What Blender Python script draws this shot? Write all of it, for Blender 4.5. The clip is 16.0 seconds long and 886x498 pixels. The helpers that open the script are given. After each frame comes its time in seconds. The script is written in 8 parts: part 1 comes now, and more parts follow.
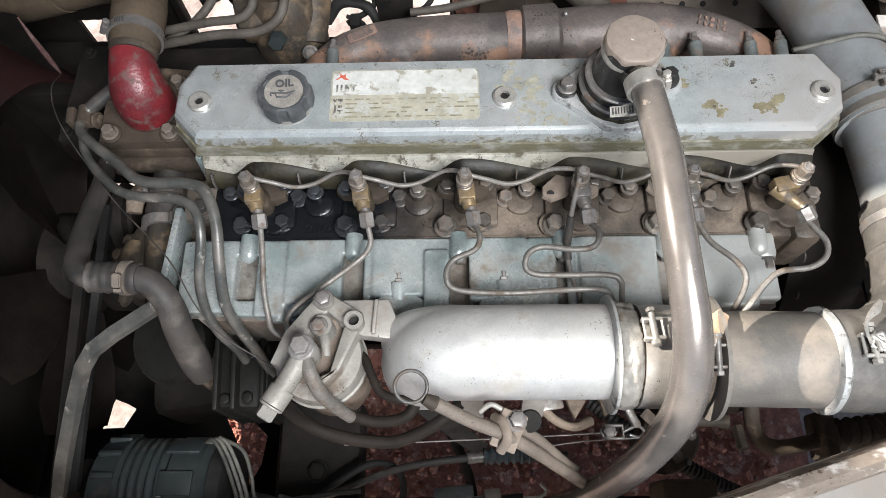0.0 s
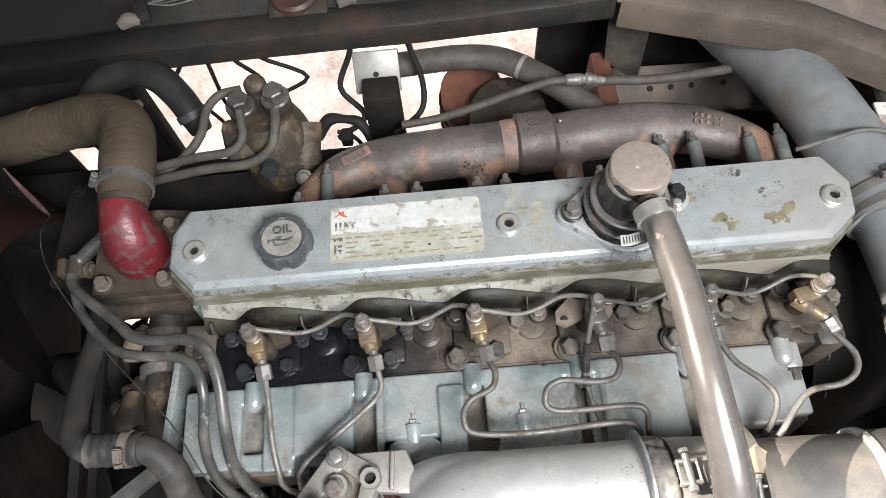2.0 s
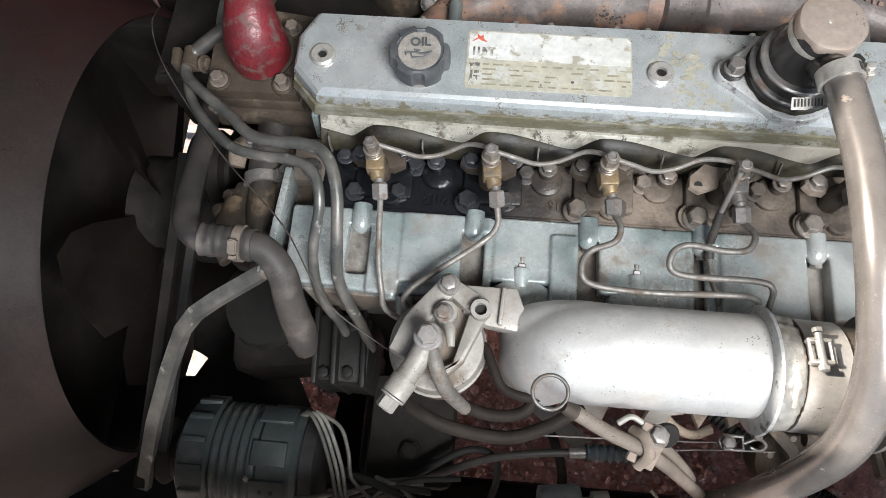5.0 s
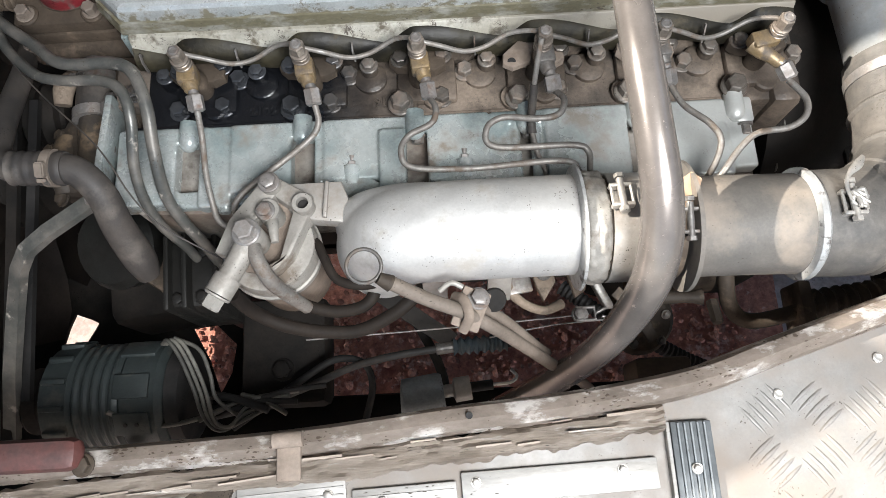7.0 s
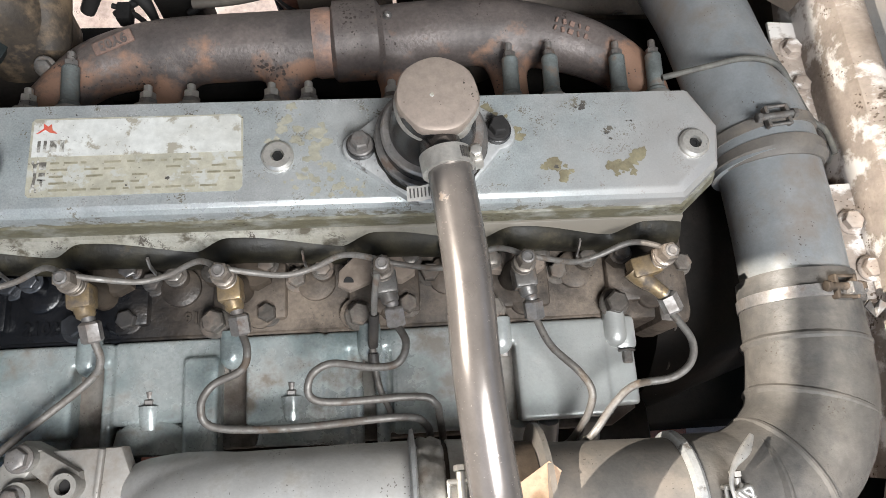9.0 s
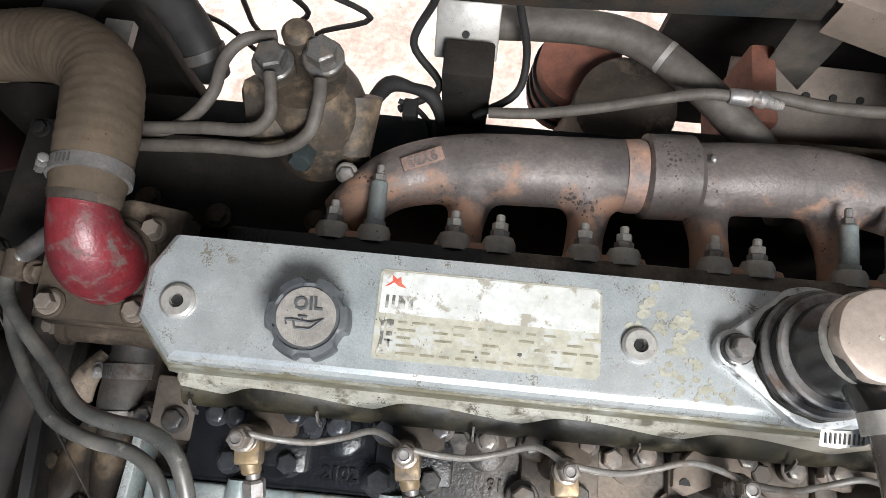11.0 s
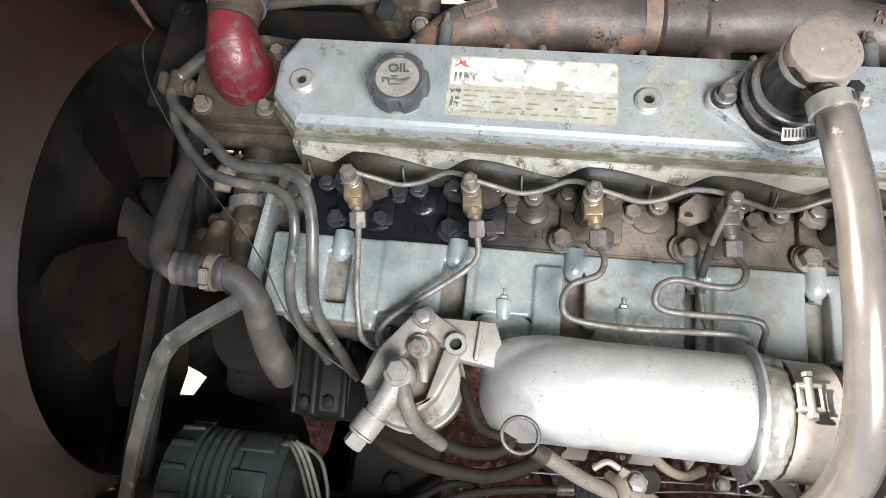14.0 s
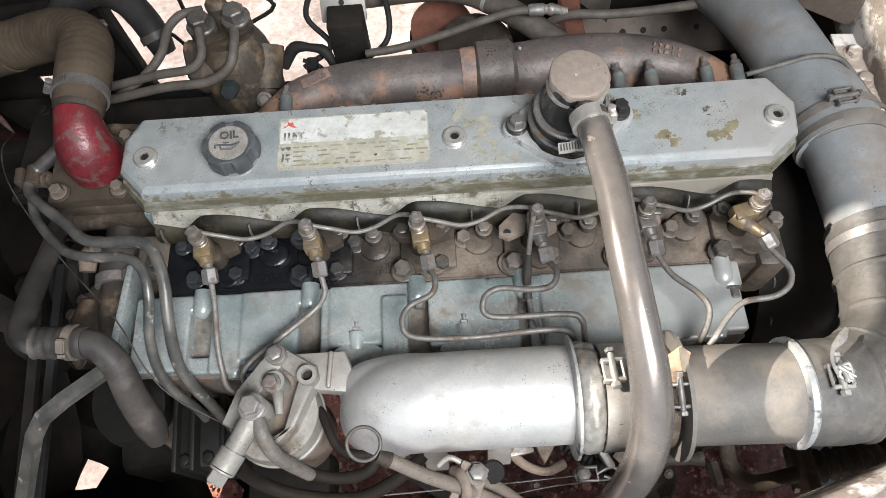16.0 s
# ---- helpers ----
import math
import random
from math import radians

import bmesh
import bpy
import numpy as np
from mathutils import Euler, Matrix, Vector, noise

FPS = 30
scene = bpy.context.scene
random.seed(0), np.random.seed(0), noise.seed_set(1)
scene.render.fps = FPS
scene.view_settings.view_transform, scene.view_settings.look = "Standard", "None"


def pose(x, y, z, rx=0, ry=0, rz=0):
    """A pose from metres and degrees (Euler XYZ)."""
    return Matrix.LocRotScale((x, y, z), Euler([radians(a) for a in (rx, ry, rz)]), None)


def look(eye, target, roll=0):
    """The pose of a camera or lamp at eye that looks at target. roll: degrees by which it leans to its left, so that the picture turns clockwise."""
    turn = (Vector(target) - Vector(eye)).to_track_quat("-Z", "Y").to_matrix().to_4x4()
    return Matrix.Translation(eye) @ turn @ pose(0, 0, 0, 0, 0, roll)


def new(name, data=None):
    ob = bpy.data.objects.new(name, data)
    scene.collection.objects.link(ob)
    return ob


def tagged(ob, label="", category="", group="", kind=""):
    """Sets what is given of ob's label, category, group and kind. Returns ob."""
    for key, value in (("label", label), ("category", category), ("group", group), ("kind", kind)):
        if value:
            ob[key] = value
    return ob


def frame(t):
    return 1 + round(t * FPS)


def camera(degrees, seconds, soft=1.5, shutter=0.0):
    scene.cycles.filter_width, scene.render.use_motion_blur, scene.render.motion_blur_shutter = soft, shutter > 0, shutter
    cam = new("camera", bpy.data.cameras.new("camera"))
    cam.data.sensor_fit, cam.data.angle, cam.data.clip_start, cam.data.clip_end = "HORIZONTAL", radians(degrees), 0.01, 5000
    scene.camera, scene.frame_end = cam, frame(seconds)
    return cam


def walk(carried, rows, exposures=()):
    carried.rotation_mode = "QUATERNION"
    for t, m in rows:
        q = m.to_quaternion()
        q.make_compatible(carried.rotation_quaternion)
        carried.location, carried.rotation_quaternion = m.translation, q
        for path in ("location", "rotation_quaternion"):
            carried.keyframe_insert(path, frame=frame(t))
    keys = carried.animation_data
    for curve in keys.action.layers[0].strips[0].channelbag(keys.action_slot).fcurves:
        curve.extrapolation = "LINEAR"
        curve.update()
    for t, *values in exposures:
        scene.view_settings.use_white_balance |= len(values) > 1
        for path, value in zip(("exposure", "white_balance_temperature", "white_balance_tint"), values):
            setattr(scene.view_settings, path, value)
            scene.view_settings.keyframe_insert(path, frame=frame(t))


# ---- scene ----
cam = camera(65.7, 16.0, soft=0.5)
PATH = [
    (0, (0.022, 0.001, 1.704), (-0.021, 0.752, -0.149), -3.8),
    (0.5, (0.006, 0.021, 1.685), (-0.02, 0.731, -0.185), -1.6),
    (1, (0.01, 0.043, 1.687), (-0.04, 0.752, -0.182), -4.7),
    (1.5, (0.009, 0.068, 1.691), (0.016, 0.83, -0.158), -1.8),
    (2, (0.011, 0.099, 1.718), (-0.009, 0.967, -0.083), -6.2),
    (2.5, (-0.004, 0.121, 1.721), (-0.013, 0.973, -0.088), -5.4),
    (3, (-0.042, 0.118, 1.711), (-0.097, 0.909, -0.126), -6.0),
    (3.5, (-0.065, 0.118, 1.708), (-0.139, 0.883, -0.138), -5.3),
    (4, (-0.073, 0.121, 1.702), (-0.163, 0.853, -0.157), -6.2),
    (4.5, (-0.078, 0.096, 1.688), (-0.195, 0.765, -0.193), -6.8),
    (4.7, (-0.087, 0.079, 1.675), (-0.199, 0.682, -0.229), -6.0),
    (6.8, (0.019, -0.033, 1.652), (-0.06, 0.545, -0.26), -7.2),
    (7, (0.047, -0.027, 1.645), (0.04, 0.515, -0.28), -3.8),
    (7.5, (0.105, 0.005, 1.651), (0.162, 0.575, -0.265), -2.9),
    (8, (0.15, 0.068, 1.631), (0.268, 0.558, -0.304), 4.1),
    (8.2, (0.163, 0.094, 1.623), (0.327, 0.665, -0.287), 9.0),
    (10.3, (0.055, 0.33, 1.55), (0.21, 0.8, -0.388), 18.5),
    (10.5, (0.024, 0.336, 1.55), (0.139, 0.81, -0.39), 15.8),
    (11, (-0.061, 0.345, 1.566), (-0.096, 0.893, -0.357), 1.9),
    (11.5, (-0.116, 0.331, 1.57), (-0.213, 0.869, -0.353), -2.7),
    (12, (-0.131, 0.293, 1.579), (-0.26, 0.792, -0.354), -6.4),
    (12.5, (-0.113, 0.243, 1.598), (-0.266, 0.77, -0.325), -8.7),
    (13, (-0.088, 0.185, 1.617), (-0.244, 0.748, -0.296), -8.8),
    (13.5, (-0.066, 0.137, 1.638), (-0.272, 0.734, -0.26), -12.6),
    (14, (-0.038, 0.084, 1.654), (-0.241, 0.693, -0.24), -12.9),
    (14.5, (-0.005, 0.062, 1.664), (-0.174, 0.675, -0.233), -13.0),
    (15, (0.03, 0.045, 1.673), (-0.027, 0.775, -0.189), -4.4),
    (15.5, (0.053, 0.03, 1.685), (-0.01, 0.791, -0.163), -6.3),
    (16, (0.068, 0.024, 1.694), (0.03, 0.845, -0.129), -6.1),
]
walk(cam, [(t, look(eye, target, roll)) for t, eye, target, roll in PATH], exposures=[(0, 1.25), (4, 1.4), (7, 1.32), (8.2, 0.95), (10.5, 1.38), (11.5, 1.62), (12.5, 1.93), (13.2, 1.86), (14, 1.58), (15, 1.4), (16, 1.15)])


# ---- world, sun and lights ----
world = bpy.data.worlds.new("world")
scene.world = world
world.use_nodes = True
wn = world.node_tree
sky = wn.nodes.new("ShaderNodeTexSky")
sky.sky_type, sky.sun_disc = "NISHITA", False
SUN_TO = Vector((-0.80, 0.12, 0.58)).normalized()
sky.sun_elevation = math.asin(SUN_TO.z)
sky.sun_rotation = math.atan2(SUN_TO.x, SUN_TO.y)
wn.links.new(sky.outputs[0], wn.nodes["Background"].inputs[0])
wn.nodes["Background"].inputs[1].default_value = 0.06

sun = new("sun", bpy.data.lights.new("sun", "SUN"))
sun.data.energy, sun.data.angle, sun.data.color = 5.0, radians(0.5), (1.0, 0.93, 0.84)
sun.matrix_world = look(SUN_TO * 5, (0, 0, 0))

# daylight of the open cab door
door_light = new("door_daylight", bpy.data.lights.new("door_daylight", "AREA"))
door_light.data.shape, door_light.data.size, door_light.data.size_y = "RECTANGLE", 0.8, 0.5
door_light.data.energy, door_light.data.color = 25.0, (0.97, 0.985, 1.0)
door_light.matrix_world = look((0.48, -0.55, 2.38), (0.12, 0.28, 1.0))


# ---- small tools ----
ORIGIN = {}


def thing(name, label, category, at=(0, 0, 0), group="", kind=""):
    ob = new(name)
    ob.empty_display_size = 0.02
    ob.location = at
    ORIGIN[ob.name] = Vector(at)
    return tagged(ob, label, category, group, kind)


def root_of(ob):
    return ORIGIN[ob.name]


def part(name, bm, mat, parent, label="", smooth=True, angle=35):
    """One bmesh, built in world places, as one mesh under a thing or a part."""
    o = root_of(parent)
    bmesh.ops.translate(bm, verts=bm.verts, vec=-o)
    bmesh.ops.recalc_face_normals(bm, faces=bm.faces)
    if smooth:
        lim = radians(angle)
        for f in bm.faces:
            f.smooth = True
        for e in bm.edges:
            e.smooth = len(e.link_faces) == 2 and e.calc_face_angle(0) < lim
    me = bpy.data.meshes.new(name)
    bm.to_mesh(me)
    bm.free()
    for m in (mat if isinstance(mat, (list, tuple)) else [mat]):
        me.materials.append(m)
    ob = new(name, me)
    ob.parent = parent
    ORIGIN[ob.name] = o
    return tagged(ob, label)


def solid(name, bm, mat, label, category, kind="", group="", smooth=True, angle=35, at=None):
    """A thing that is one single mesh."""
    c = Vector(at) if at else Vector((0, 0, 0))
    if not at:
        for v in bm.verts:
            c += v.co / len(bm.verts)
        c.z = min(v.co.z for v in bm.verts)
    hold = new("hold")
    ORIGIN["hold"] = c
    ob = part(name, bm, mat, hold, "", smooth, angle)
    ob.parent = None
    ob.location = c
    bpy.data.objects.remove(hold)
    ORIGIN[ob.name] = c
    return tagged(ob, label, category, group, kind)


def box(cx, cy, cz, sx, sy, sz, bevel=0.0, turn=None, bm=None, seg=2):
    b = bmesh.new()
    bmesh.ops.create_cube(b, size=1)
    bmesh.ops.scale(b, verts=b.verts, vec=(sx, sy, sz))
    if bevel:
        bmesh.ops.bevel(b, geom=b.edges[:], offset=bevel, segments=seg, affect="EDGES", profile=0.5)
    if turn:
        bmesh.ops.transform(b, verts=b.verts, matrix=pose(0, 0, 0, *turn))
    bmesh.ops.translate(b, verts=b.verts, vec=(cx, cy, cz))
    return merge(bm, b)


def merge(bm, b):
    if bm is None:
        return b
    me = bpy.data.meshes.new("tmp")
    b.to_mesh(me)
    b.free()
    bm.from_mesh(me)
    bpy.data.meshes.remove(me)
    return bm


def spline(pts, per=6):
    """Catmull-Rom through the points (also through their radii)."""
    p = [np.array(q, float) for q in pts]
    p = [2 * p[0] - p[1]] + p + [2 * p[-1] - p[-2]]
    out = []
    for i in range(1, len(p) - 2):
        for k in range(per):
            t = k / per
            a, b, c, d = p[i - 1], p[i], p[i + 1], p[i + 2]
            out.append(0.5 * (2 * b + (c - a) * t + (2 * a - 5 * b + 4 * c - d) * t * t + (3 * b - a - 3 * c + d) * t ** 3))
    out.append(p[-2])
    return out


def tube(pts, r, seg=12, per=6, bm=None, curve=True, flat=1.0, ridges=None, caps=True):
    """A pipe through the points; r is one radius or one for each point. ridges: (pitch, height) for a wound or ribbed hose."""
    rs = r if isinstance(r, (list, tuple)) else [r] * len(pts)
    seg = seg if seg == 6 else max(seg, 12)
    full = [(*p, q) for p, q in zip(pts, rs)]
    line = spline(full, per) if curve else [np.array(f, float) for f in full]
    if ridges:
        fine = []
        for a, b in zip(line[:-1], line[1:]):
            n = max(1, int(np.linalg.norm(b[:3] - a[:3]) / (ridges[0] / 4)))
            fine += [a + (b - a) * k / n for k in range(n)]
        line = fine + [line[-1]]
    b = bmesh.new()
    rings, up, run = [], None, 0.0
    for i, q in enumerate(line):
        pos = Vector(q[:3])
        d = Vector(line[min(i + 1, len(line) - 1)][:3]) - Vector(line[max(i - 1, 0)][:3])
        d.normalize()
        if up is None:
            up = d.orthogonal().normalized() if abs(d.z) > 0.9 else (Vector((0, 0, 1)) - d * d.z).normalized()
        up = (up - d * up.dot(d)).normalized()
        side = d.cross(up)
        if i:
            run += float(np.linalg.norm(line[i][:3] - line[i - 1][:3]))
        rad = q[3] + (ridges[1] * math.cos(2 * math.pi * run / ridges[0]) if ridges else 0)
        rings.append([b.verts.new(pos + (up * math.cos(a) * flat + side * math.sin(a)) * rad) for a in [2 * math.pi * k / seg for k in range(seg)]])
    for u, v in zip(rings[:-1], rings[1:]):
        for k in range(seg):
            b.faces.new((u[k], u[(k + 1) % seg], v[(k + 1) % seg], v[k]))
    if caps:
        b.faces.new(rings[0][::-1])
        b.faces.new(rings[-1])
    return merge(bm, b)


def lathe(profile, at=(0, 0, 0), axis=(0, 0, 1), seg=24, bm=None, wobble=None):
    """A turned body: profile of (radius, height) along the axis."""
    b = bmesh.new()
    rings = []
    for r, h in profile:
        ring = []
        for k in range(seg):
            a = 2 * math.pi * k / seg
            rr = r * (wobble(a, h) if wobble else 1)
            ring.append(b.verts.new((rr * math.cos(a), rr * math.sin(a), h)))
        rings.append(ring)
    for u, v in zip(rings[:-1], rings[1:]):
        for k in range(seg):
            b.faces.new((u[k], u[(k + 1) % seg], v[(k + 1) % seg], v[k]))
    b.faces.new(rings[0][::-1])
    b.faces.new(rings[-1])
    turn = Vector(axis).to_track_quat("Z", "Y").to_matrix().to_4x4()
    bmesh.ops.transform(b, verts=b.verts, matrix=Matrix.Translation(at) @ turn)
    return merge(bm, b)


def plate(outline, z0, z1, bevel=0.0, bm=None, seg=2, m=None):
    """An upright prism over an outline of (x, y)."""
    b = bmesh.new()
    lo = [b.verts.new((x, y, z0)) for x, y in outline]
    hi = [b.verts.new((x, y, z1)) for x, y in outline]
    b.faces.new(lo[::-1])
    top = b.faces.new(hi)
    n = len(lo)
    for k in range(n):
        b.faces.new((lo[k], lo[(k + 1) % n], hi[(k + 1) % n], hi[k]))
    bmesh.ops.recalc_face_normals(b, faces=b.faces)
    if bevel:
        bmesh.ops.bevel(b, geom=list(top.edges), offset=bevel, segments=seg, affect="EDGES", profile=0.5)
    if m:
        bmesh.ops.transform(b, verts=b.verts, matrix=m)
    return merge(bm, b)


def strip(pts, width, thick, bm=None, up=(0, 0, 1)):
    """A flat bar that follows the points."""
    b = bmesh.new()
    rings = []
    for i, p in enumerate(pts):
        d = (Vector(pts[min(i + 1, len(pts) - 1)]) - Vector(pts[max(i - 1, 0)])).normalized()
        side = d.cross(Vector(up)).normalized()
        n = side.cross(d).normalized()
        c = Vector(p)
        rings.append([b.verts.new(c + side * sx * width / 2 + n * sn * thick / 2) for sx, sn in ((-1, -1), (1, -1), (1, 1), (-1, 1))])
    for u, v in zip(rings[:-1], rings[1:]):
        for k in range(4):
            b.faces.new((u[k], u[(k + 1) % 4], v[(k + 1) % 4], v[k]))
    b.faces.new(rings[0][::-1])
    b.faces.new(rings[-1])
    return merge(bm, b)


def hexbolt(at, size, axis=(0, 0, 1), washer=True, height=None, bm=None, turn=0.0):
    """A hexagon head of that width across the flats, with a flange under it and a dished top."""
    h = height or size * 0.62
    r = size / math.sqrt(3)
    b = bmesh.new()
    if washer:
        lathe([(size * 0.78, 0), (size * 0.78, size * 0.10), (size * 0.70, size * 0.17), (size * 0.5, size * 0.17)], seg=16, bm=b)
    rings = []
    for rr, z in ((r, size * 0.1), (r, h * 0.9), (r * 0.84, h), (r * 0.40, h + size * 0.015)):
        rings.append([b.verts.new((rr * math.cos(turn + k * math.pi / 3), rr * math.sin(turn + k * math.pi / 3), z)) for k in range(6)])
    for u, v in zip(rings[:-1], rings[1:]):
        for k in range(6):
            b.faces.new((u[k], u[(k + 1) % 6], v[(k + 1) % 6], v[k]))
    b.faces.new(rings[-1])
    b.faces.new(rings[0][::-1])
    q = Vector(axis).to_track_quat("Z", "Y").to_matrix().to_4x4()
    bmesh.ops.transform(b, verts=b.verts, matrix=Matrix.Translation(at) @ q)
    return merge(bm, b)


def lettering(text, size, m, depth=0.0006, bold=0.0):
    """Raised letters as a bmesh, at the pose m."""
    cu = bpy.data.curves.new("letters", "FONT")
    cu.body, cu.size, cu.extrude, cu.offset = text, size, depth, bold
    cu.align_x, cu.align_y = "CENTER", "CENTER"
    cu.resolution_u = 2
    ob = bpy.data.objects.new("letters", cu)
    me = ob.to_mesh()
    b = bmesh.new()
    b.from_mesh(me)
    ob.to_mesh_clear()
    bpy.data.objects.remove(ob)
    bpy.data.curves.remove(cu)
    bmesh.ops.transform(b, verts=b.verts, matrix=m)
    return b


def root_parent(ob):
    return ob.parent is None


def hose_clamp(parent, at, axis, r, mat, up=(0, 0, 1), width=0.011, name="hose_clamp"):
    """A worm-drive band with its slots and screw housing."""
    ax = Vector(axis).normalized()
    b = lathe([(r, -width / 2), (r + 0.0012, -width / 2), (r + 0.0012, width / 2), (r, width / 2)], at, ax, 28)
    u = (Vector(up) - ax * ax.dot(Vector(up))).normalized()
    s = ax.cross(u)
    c = Vector(at) + u * (r + 0.004)
    frame_m = Matrix((s, ax, u)).transposed().to_4x4()
    t = bmesh.new()
    bmesh.ops.create_cube(t, size=1)
    bmesh.ops.scale(t, verts=t.verts, vec=(0.014, width * 1.05, 0.007))
    bmesh.ops.bevel(t, geom=t.edges[:], offset=0.0012, segments=2, affect="EDGES")
    bmesh.ops.transform(t, verts=t.verts, matrix=Matrix.Translation(c) @ frame_m)
    merge(b, t)
    hexbolt(c + s * 0.007, 0.007, s, False, bm=b)
    slots = bmesh.new()
    for k in range(-5, 6):
        if abs(k) > 1:
            a = k * 0.11
            d = u * math.cos(a + 0.35) + s * math.sin(a + 0.35)
            t = bmesh.new()
            bmesh.ops.create_cube(t, size=1)
            bmesh.ops.scale(t, verts=t.verts, vec=(0.0012, width * 0.6, 0.0008))
            sd = ax.cross(d)
            bmesh.ops.transform(t, verts=t.verts, matrix=Matrix.Translation(Vector(at) + d * (r + 0.0014)) @ Matrix((sd, ax, d)).transposed().to_4x4())
            merge(slots, t)
    band = part(name, b, mat, parent, "steel worm-drive hose clamp")
    if root_parent(parent):
        part("slot_row", slots, M_INK, band)
    else:
        slots.free()
    return band


def blend(ob, voxel, rounds):
    """Melt the pieces of one casting together with soft fillets."""
    m = ob.modifiers.new("melt", "REMESH")
    m.mode, m.voxel_size, m.use_smooth_shade = "VOXEL", voxel, True
    s = ob.modifiers.new("fillet", "SMOOTH")
    s.factor, s.iterations = 0.5, rounds
    return ob


# ---- materials ----
def material(name, base, other, scale=40.0, split=0.5, soft=0.12, rough=0.55, rough2=None, metal=0.0, metal2=None, bump=0.25, fine=400.0,
             third=None, island=0.0, stain_tint=None, scale3=18.0, split3=0.62, soft3=0.05, stretch=(1, 1, 1), fine_mix=0.25, by_object=0.0, rough3=0.75, lean=None, spec=0.5, specks=0.5, speck=(0.07, 0.058, 0.046), speck_size=330.0):
    """Two paints or a paint and its wear, mixed by noise, a third layer of dirt or rust in patches, and fine grain in colour, gloss and relief."""
    m = bpy.data.materials.new(name)
    m.use_nodes = True
    nt = m.node_tree
    n, l = nt.nodes, nt.links
    bsdf = n["Principled BSDF"]
    co = n.new("ShaderNodeTexCoord")
    mp = n.new("ShaderNodeMapping")
    mp.inputs["Scale"].default_value = stretch
    geo = n.new("ShaderNodeNewGeometry")
    l.new(geo.outputs["Position"], mp.inputs[0])

    def noise_at(s, detail=6.0, roughness=0.6, offset=0.0):
        q = n.new("ShaderNodeTexNoise")
        q.inputs["Scale"].default_value, q.inputs["Detail"].default_value, q.inputs["Roughness"].default_value = s, detail, roughness
        if offset:
            o = n.new("ShaderNodeMapping")
            o.inputs["Location"].default_value = (offset, offset * 1.7, -offset)
            l.new(mp.outputs[0], o.inputs[0])
            l.new(o.outputs[0], q.inputs["Vector"])
        else:
            l.new(mp.outputs[0], q.inputs["Vector"])
        return q.outputs["Fac"]

    def step_of(fac, at, width):
        r = n.new("ShaderNodeMapRange")
        r.inputs["From Min"].default_value, r.inputs["From Max"].default_value = at - width, at + width
        l.new(fac, r.inputs["Value"])
        return r.outputs[0]

    def mix(a, b, fac):
        q = n.new("ShaderNodeMix")
        q.data_type = "RGBA"
        for sock, v in ((q.inputs["A"], a), (q.inputs["B"], b)):
            if isinstance(v, tuple):
                sock.default_value = (*v, 1)
            else:
                l.new(v, sock)
        if isinstance(fac, float):
            q.inputs["Factor"].default_value = fac
        else:
            l.new(fac, q.inputs["Factor"])
        return q.outputs["Result"]

    def mixf(a, b, fac):
        q = n.new("ShaderNodeMix")
        for sock, v in ((q.inputs["A"], a), (q.inputs["B"], b)):
            if isinstance(v, (int, float)):
                sock.default_value = v
            else:
                l.new(v, sock)
        l.new(fac, q.inputs["Factor"])
        return q.outputs["Result"]

    f1 = step_of(noise_at(scale), split, soft)
    grain = noise_at(fine, 3.0)
    colour = mix(base, other, f1)
    lum = n.new("ShaderNodeMapRange")
    lum.inputs["To Min"].default_value, lum.inputs["To Max"].default_value = 1 - fine_mix * 0.5, 1 + fine_mix * 0.5
    lum.inputs["From Min"].default_value, lum.inputs["From Max"].default_value = 0.3, 0.7
    l.new(grain, lum.inputs["Value"])
    mid = n.new("ShaderNodeMapRange")
    mid.inputs["From Min"].default_value, mid.inputs["From Max"].default_value = 0.3, 0.7
    mid.inputs["To Min"].default_value, mid.inputs["To Max"].default_value = 0.86, 1.14
    l.new(noise_at(scale * 3.3, 5.0, 0.65, 5.3), mid.inputs["Value"])
    both_lum = n.new("ShaderNodeMath")
    both_lum.operation = "MULTIPLY"
    l.new(lum.outputs[0], both_lum.inputs[0])
    l.new(mid.outputs[0], both_lum.inputs[1])
    vm = n.new("ShaderNodeVectorMath")
    vm.operation = "SCALE"
    l.new(colour, vm.inputs[0])
    l.new(both_lum.outputs[0], vm.inputs["Scale"])
    colour = vm.outputs[0]
    r = mixf(rough, rough if rough2 is None else rough2, f1)
    me = mixf(metal, metal if metal2 is None else metal2, f1)
    if third:
        patches = noise_at(scale3, 8.0, 0.65, 3.1)
        if lean:
            axes = n.new("ShaderNodeSeparateXYZ")
            l.new(geo.outputs["Position"], axes.inputs[0])
            tilt = n.new("ShaderNodeMath")
            tilt.operation, tilt.inputs[1].default_value, tilt.inputs[2].default_value = "MULTIPLY_ADD", -lean[2], lean[1] * lean[2]
            l.new(axes.outputs[lean[0]], tilt.inputs[0])
            both = n.new("ShaderNodeMath")
            l.new(tilt.outputs[0], both.inputs[0])
            l.new(patches, both.inputs[1])
            patches = both.outputs[0]
        f3 = step_of(patches, split3, soft3)
        colour = mix(colour, third, f3)
        r = mixf(r, rough3, f3)
        me = mixf(me, 0.0, f3)
    if specks:
        if sum(base) < 0.25:
            speck = tuple(c * 0.55 for c in base)
        cells = n.new("ShaderNodeTexVoronoi")
        cells.inputs["Scale"].default_value, cells.inputs["Randomness"].default_value = speck_size, 1.0
        warp = n.new("ShaderNodeMix")
        warp.data_type = "VECTOR"
        warp.inputs["Factor"].default_value = 0.004
        wob = n.new("ShaderNodeTexNoise")
        wob.inputs["Scale"].default_value = speck_size * 0.8
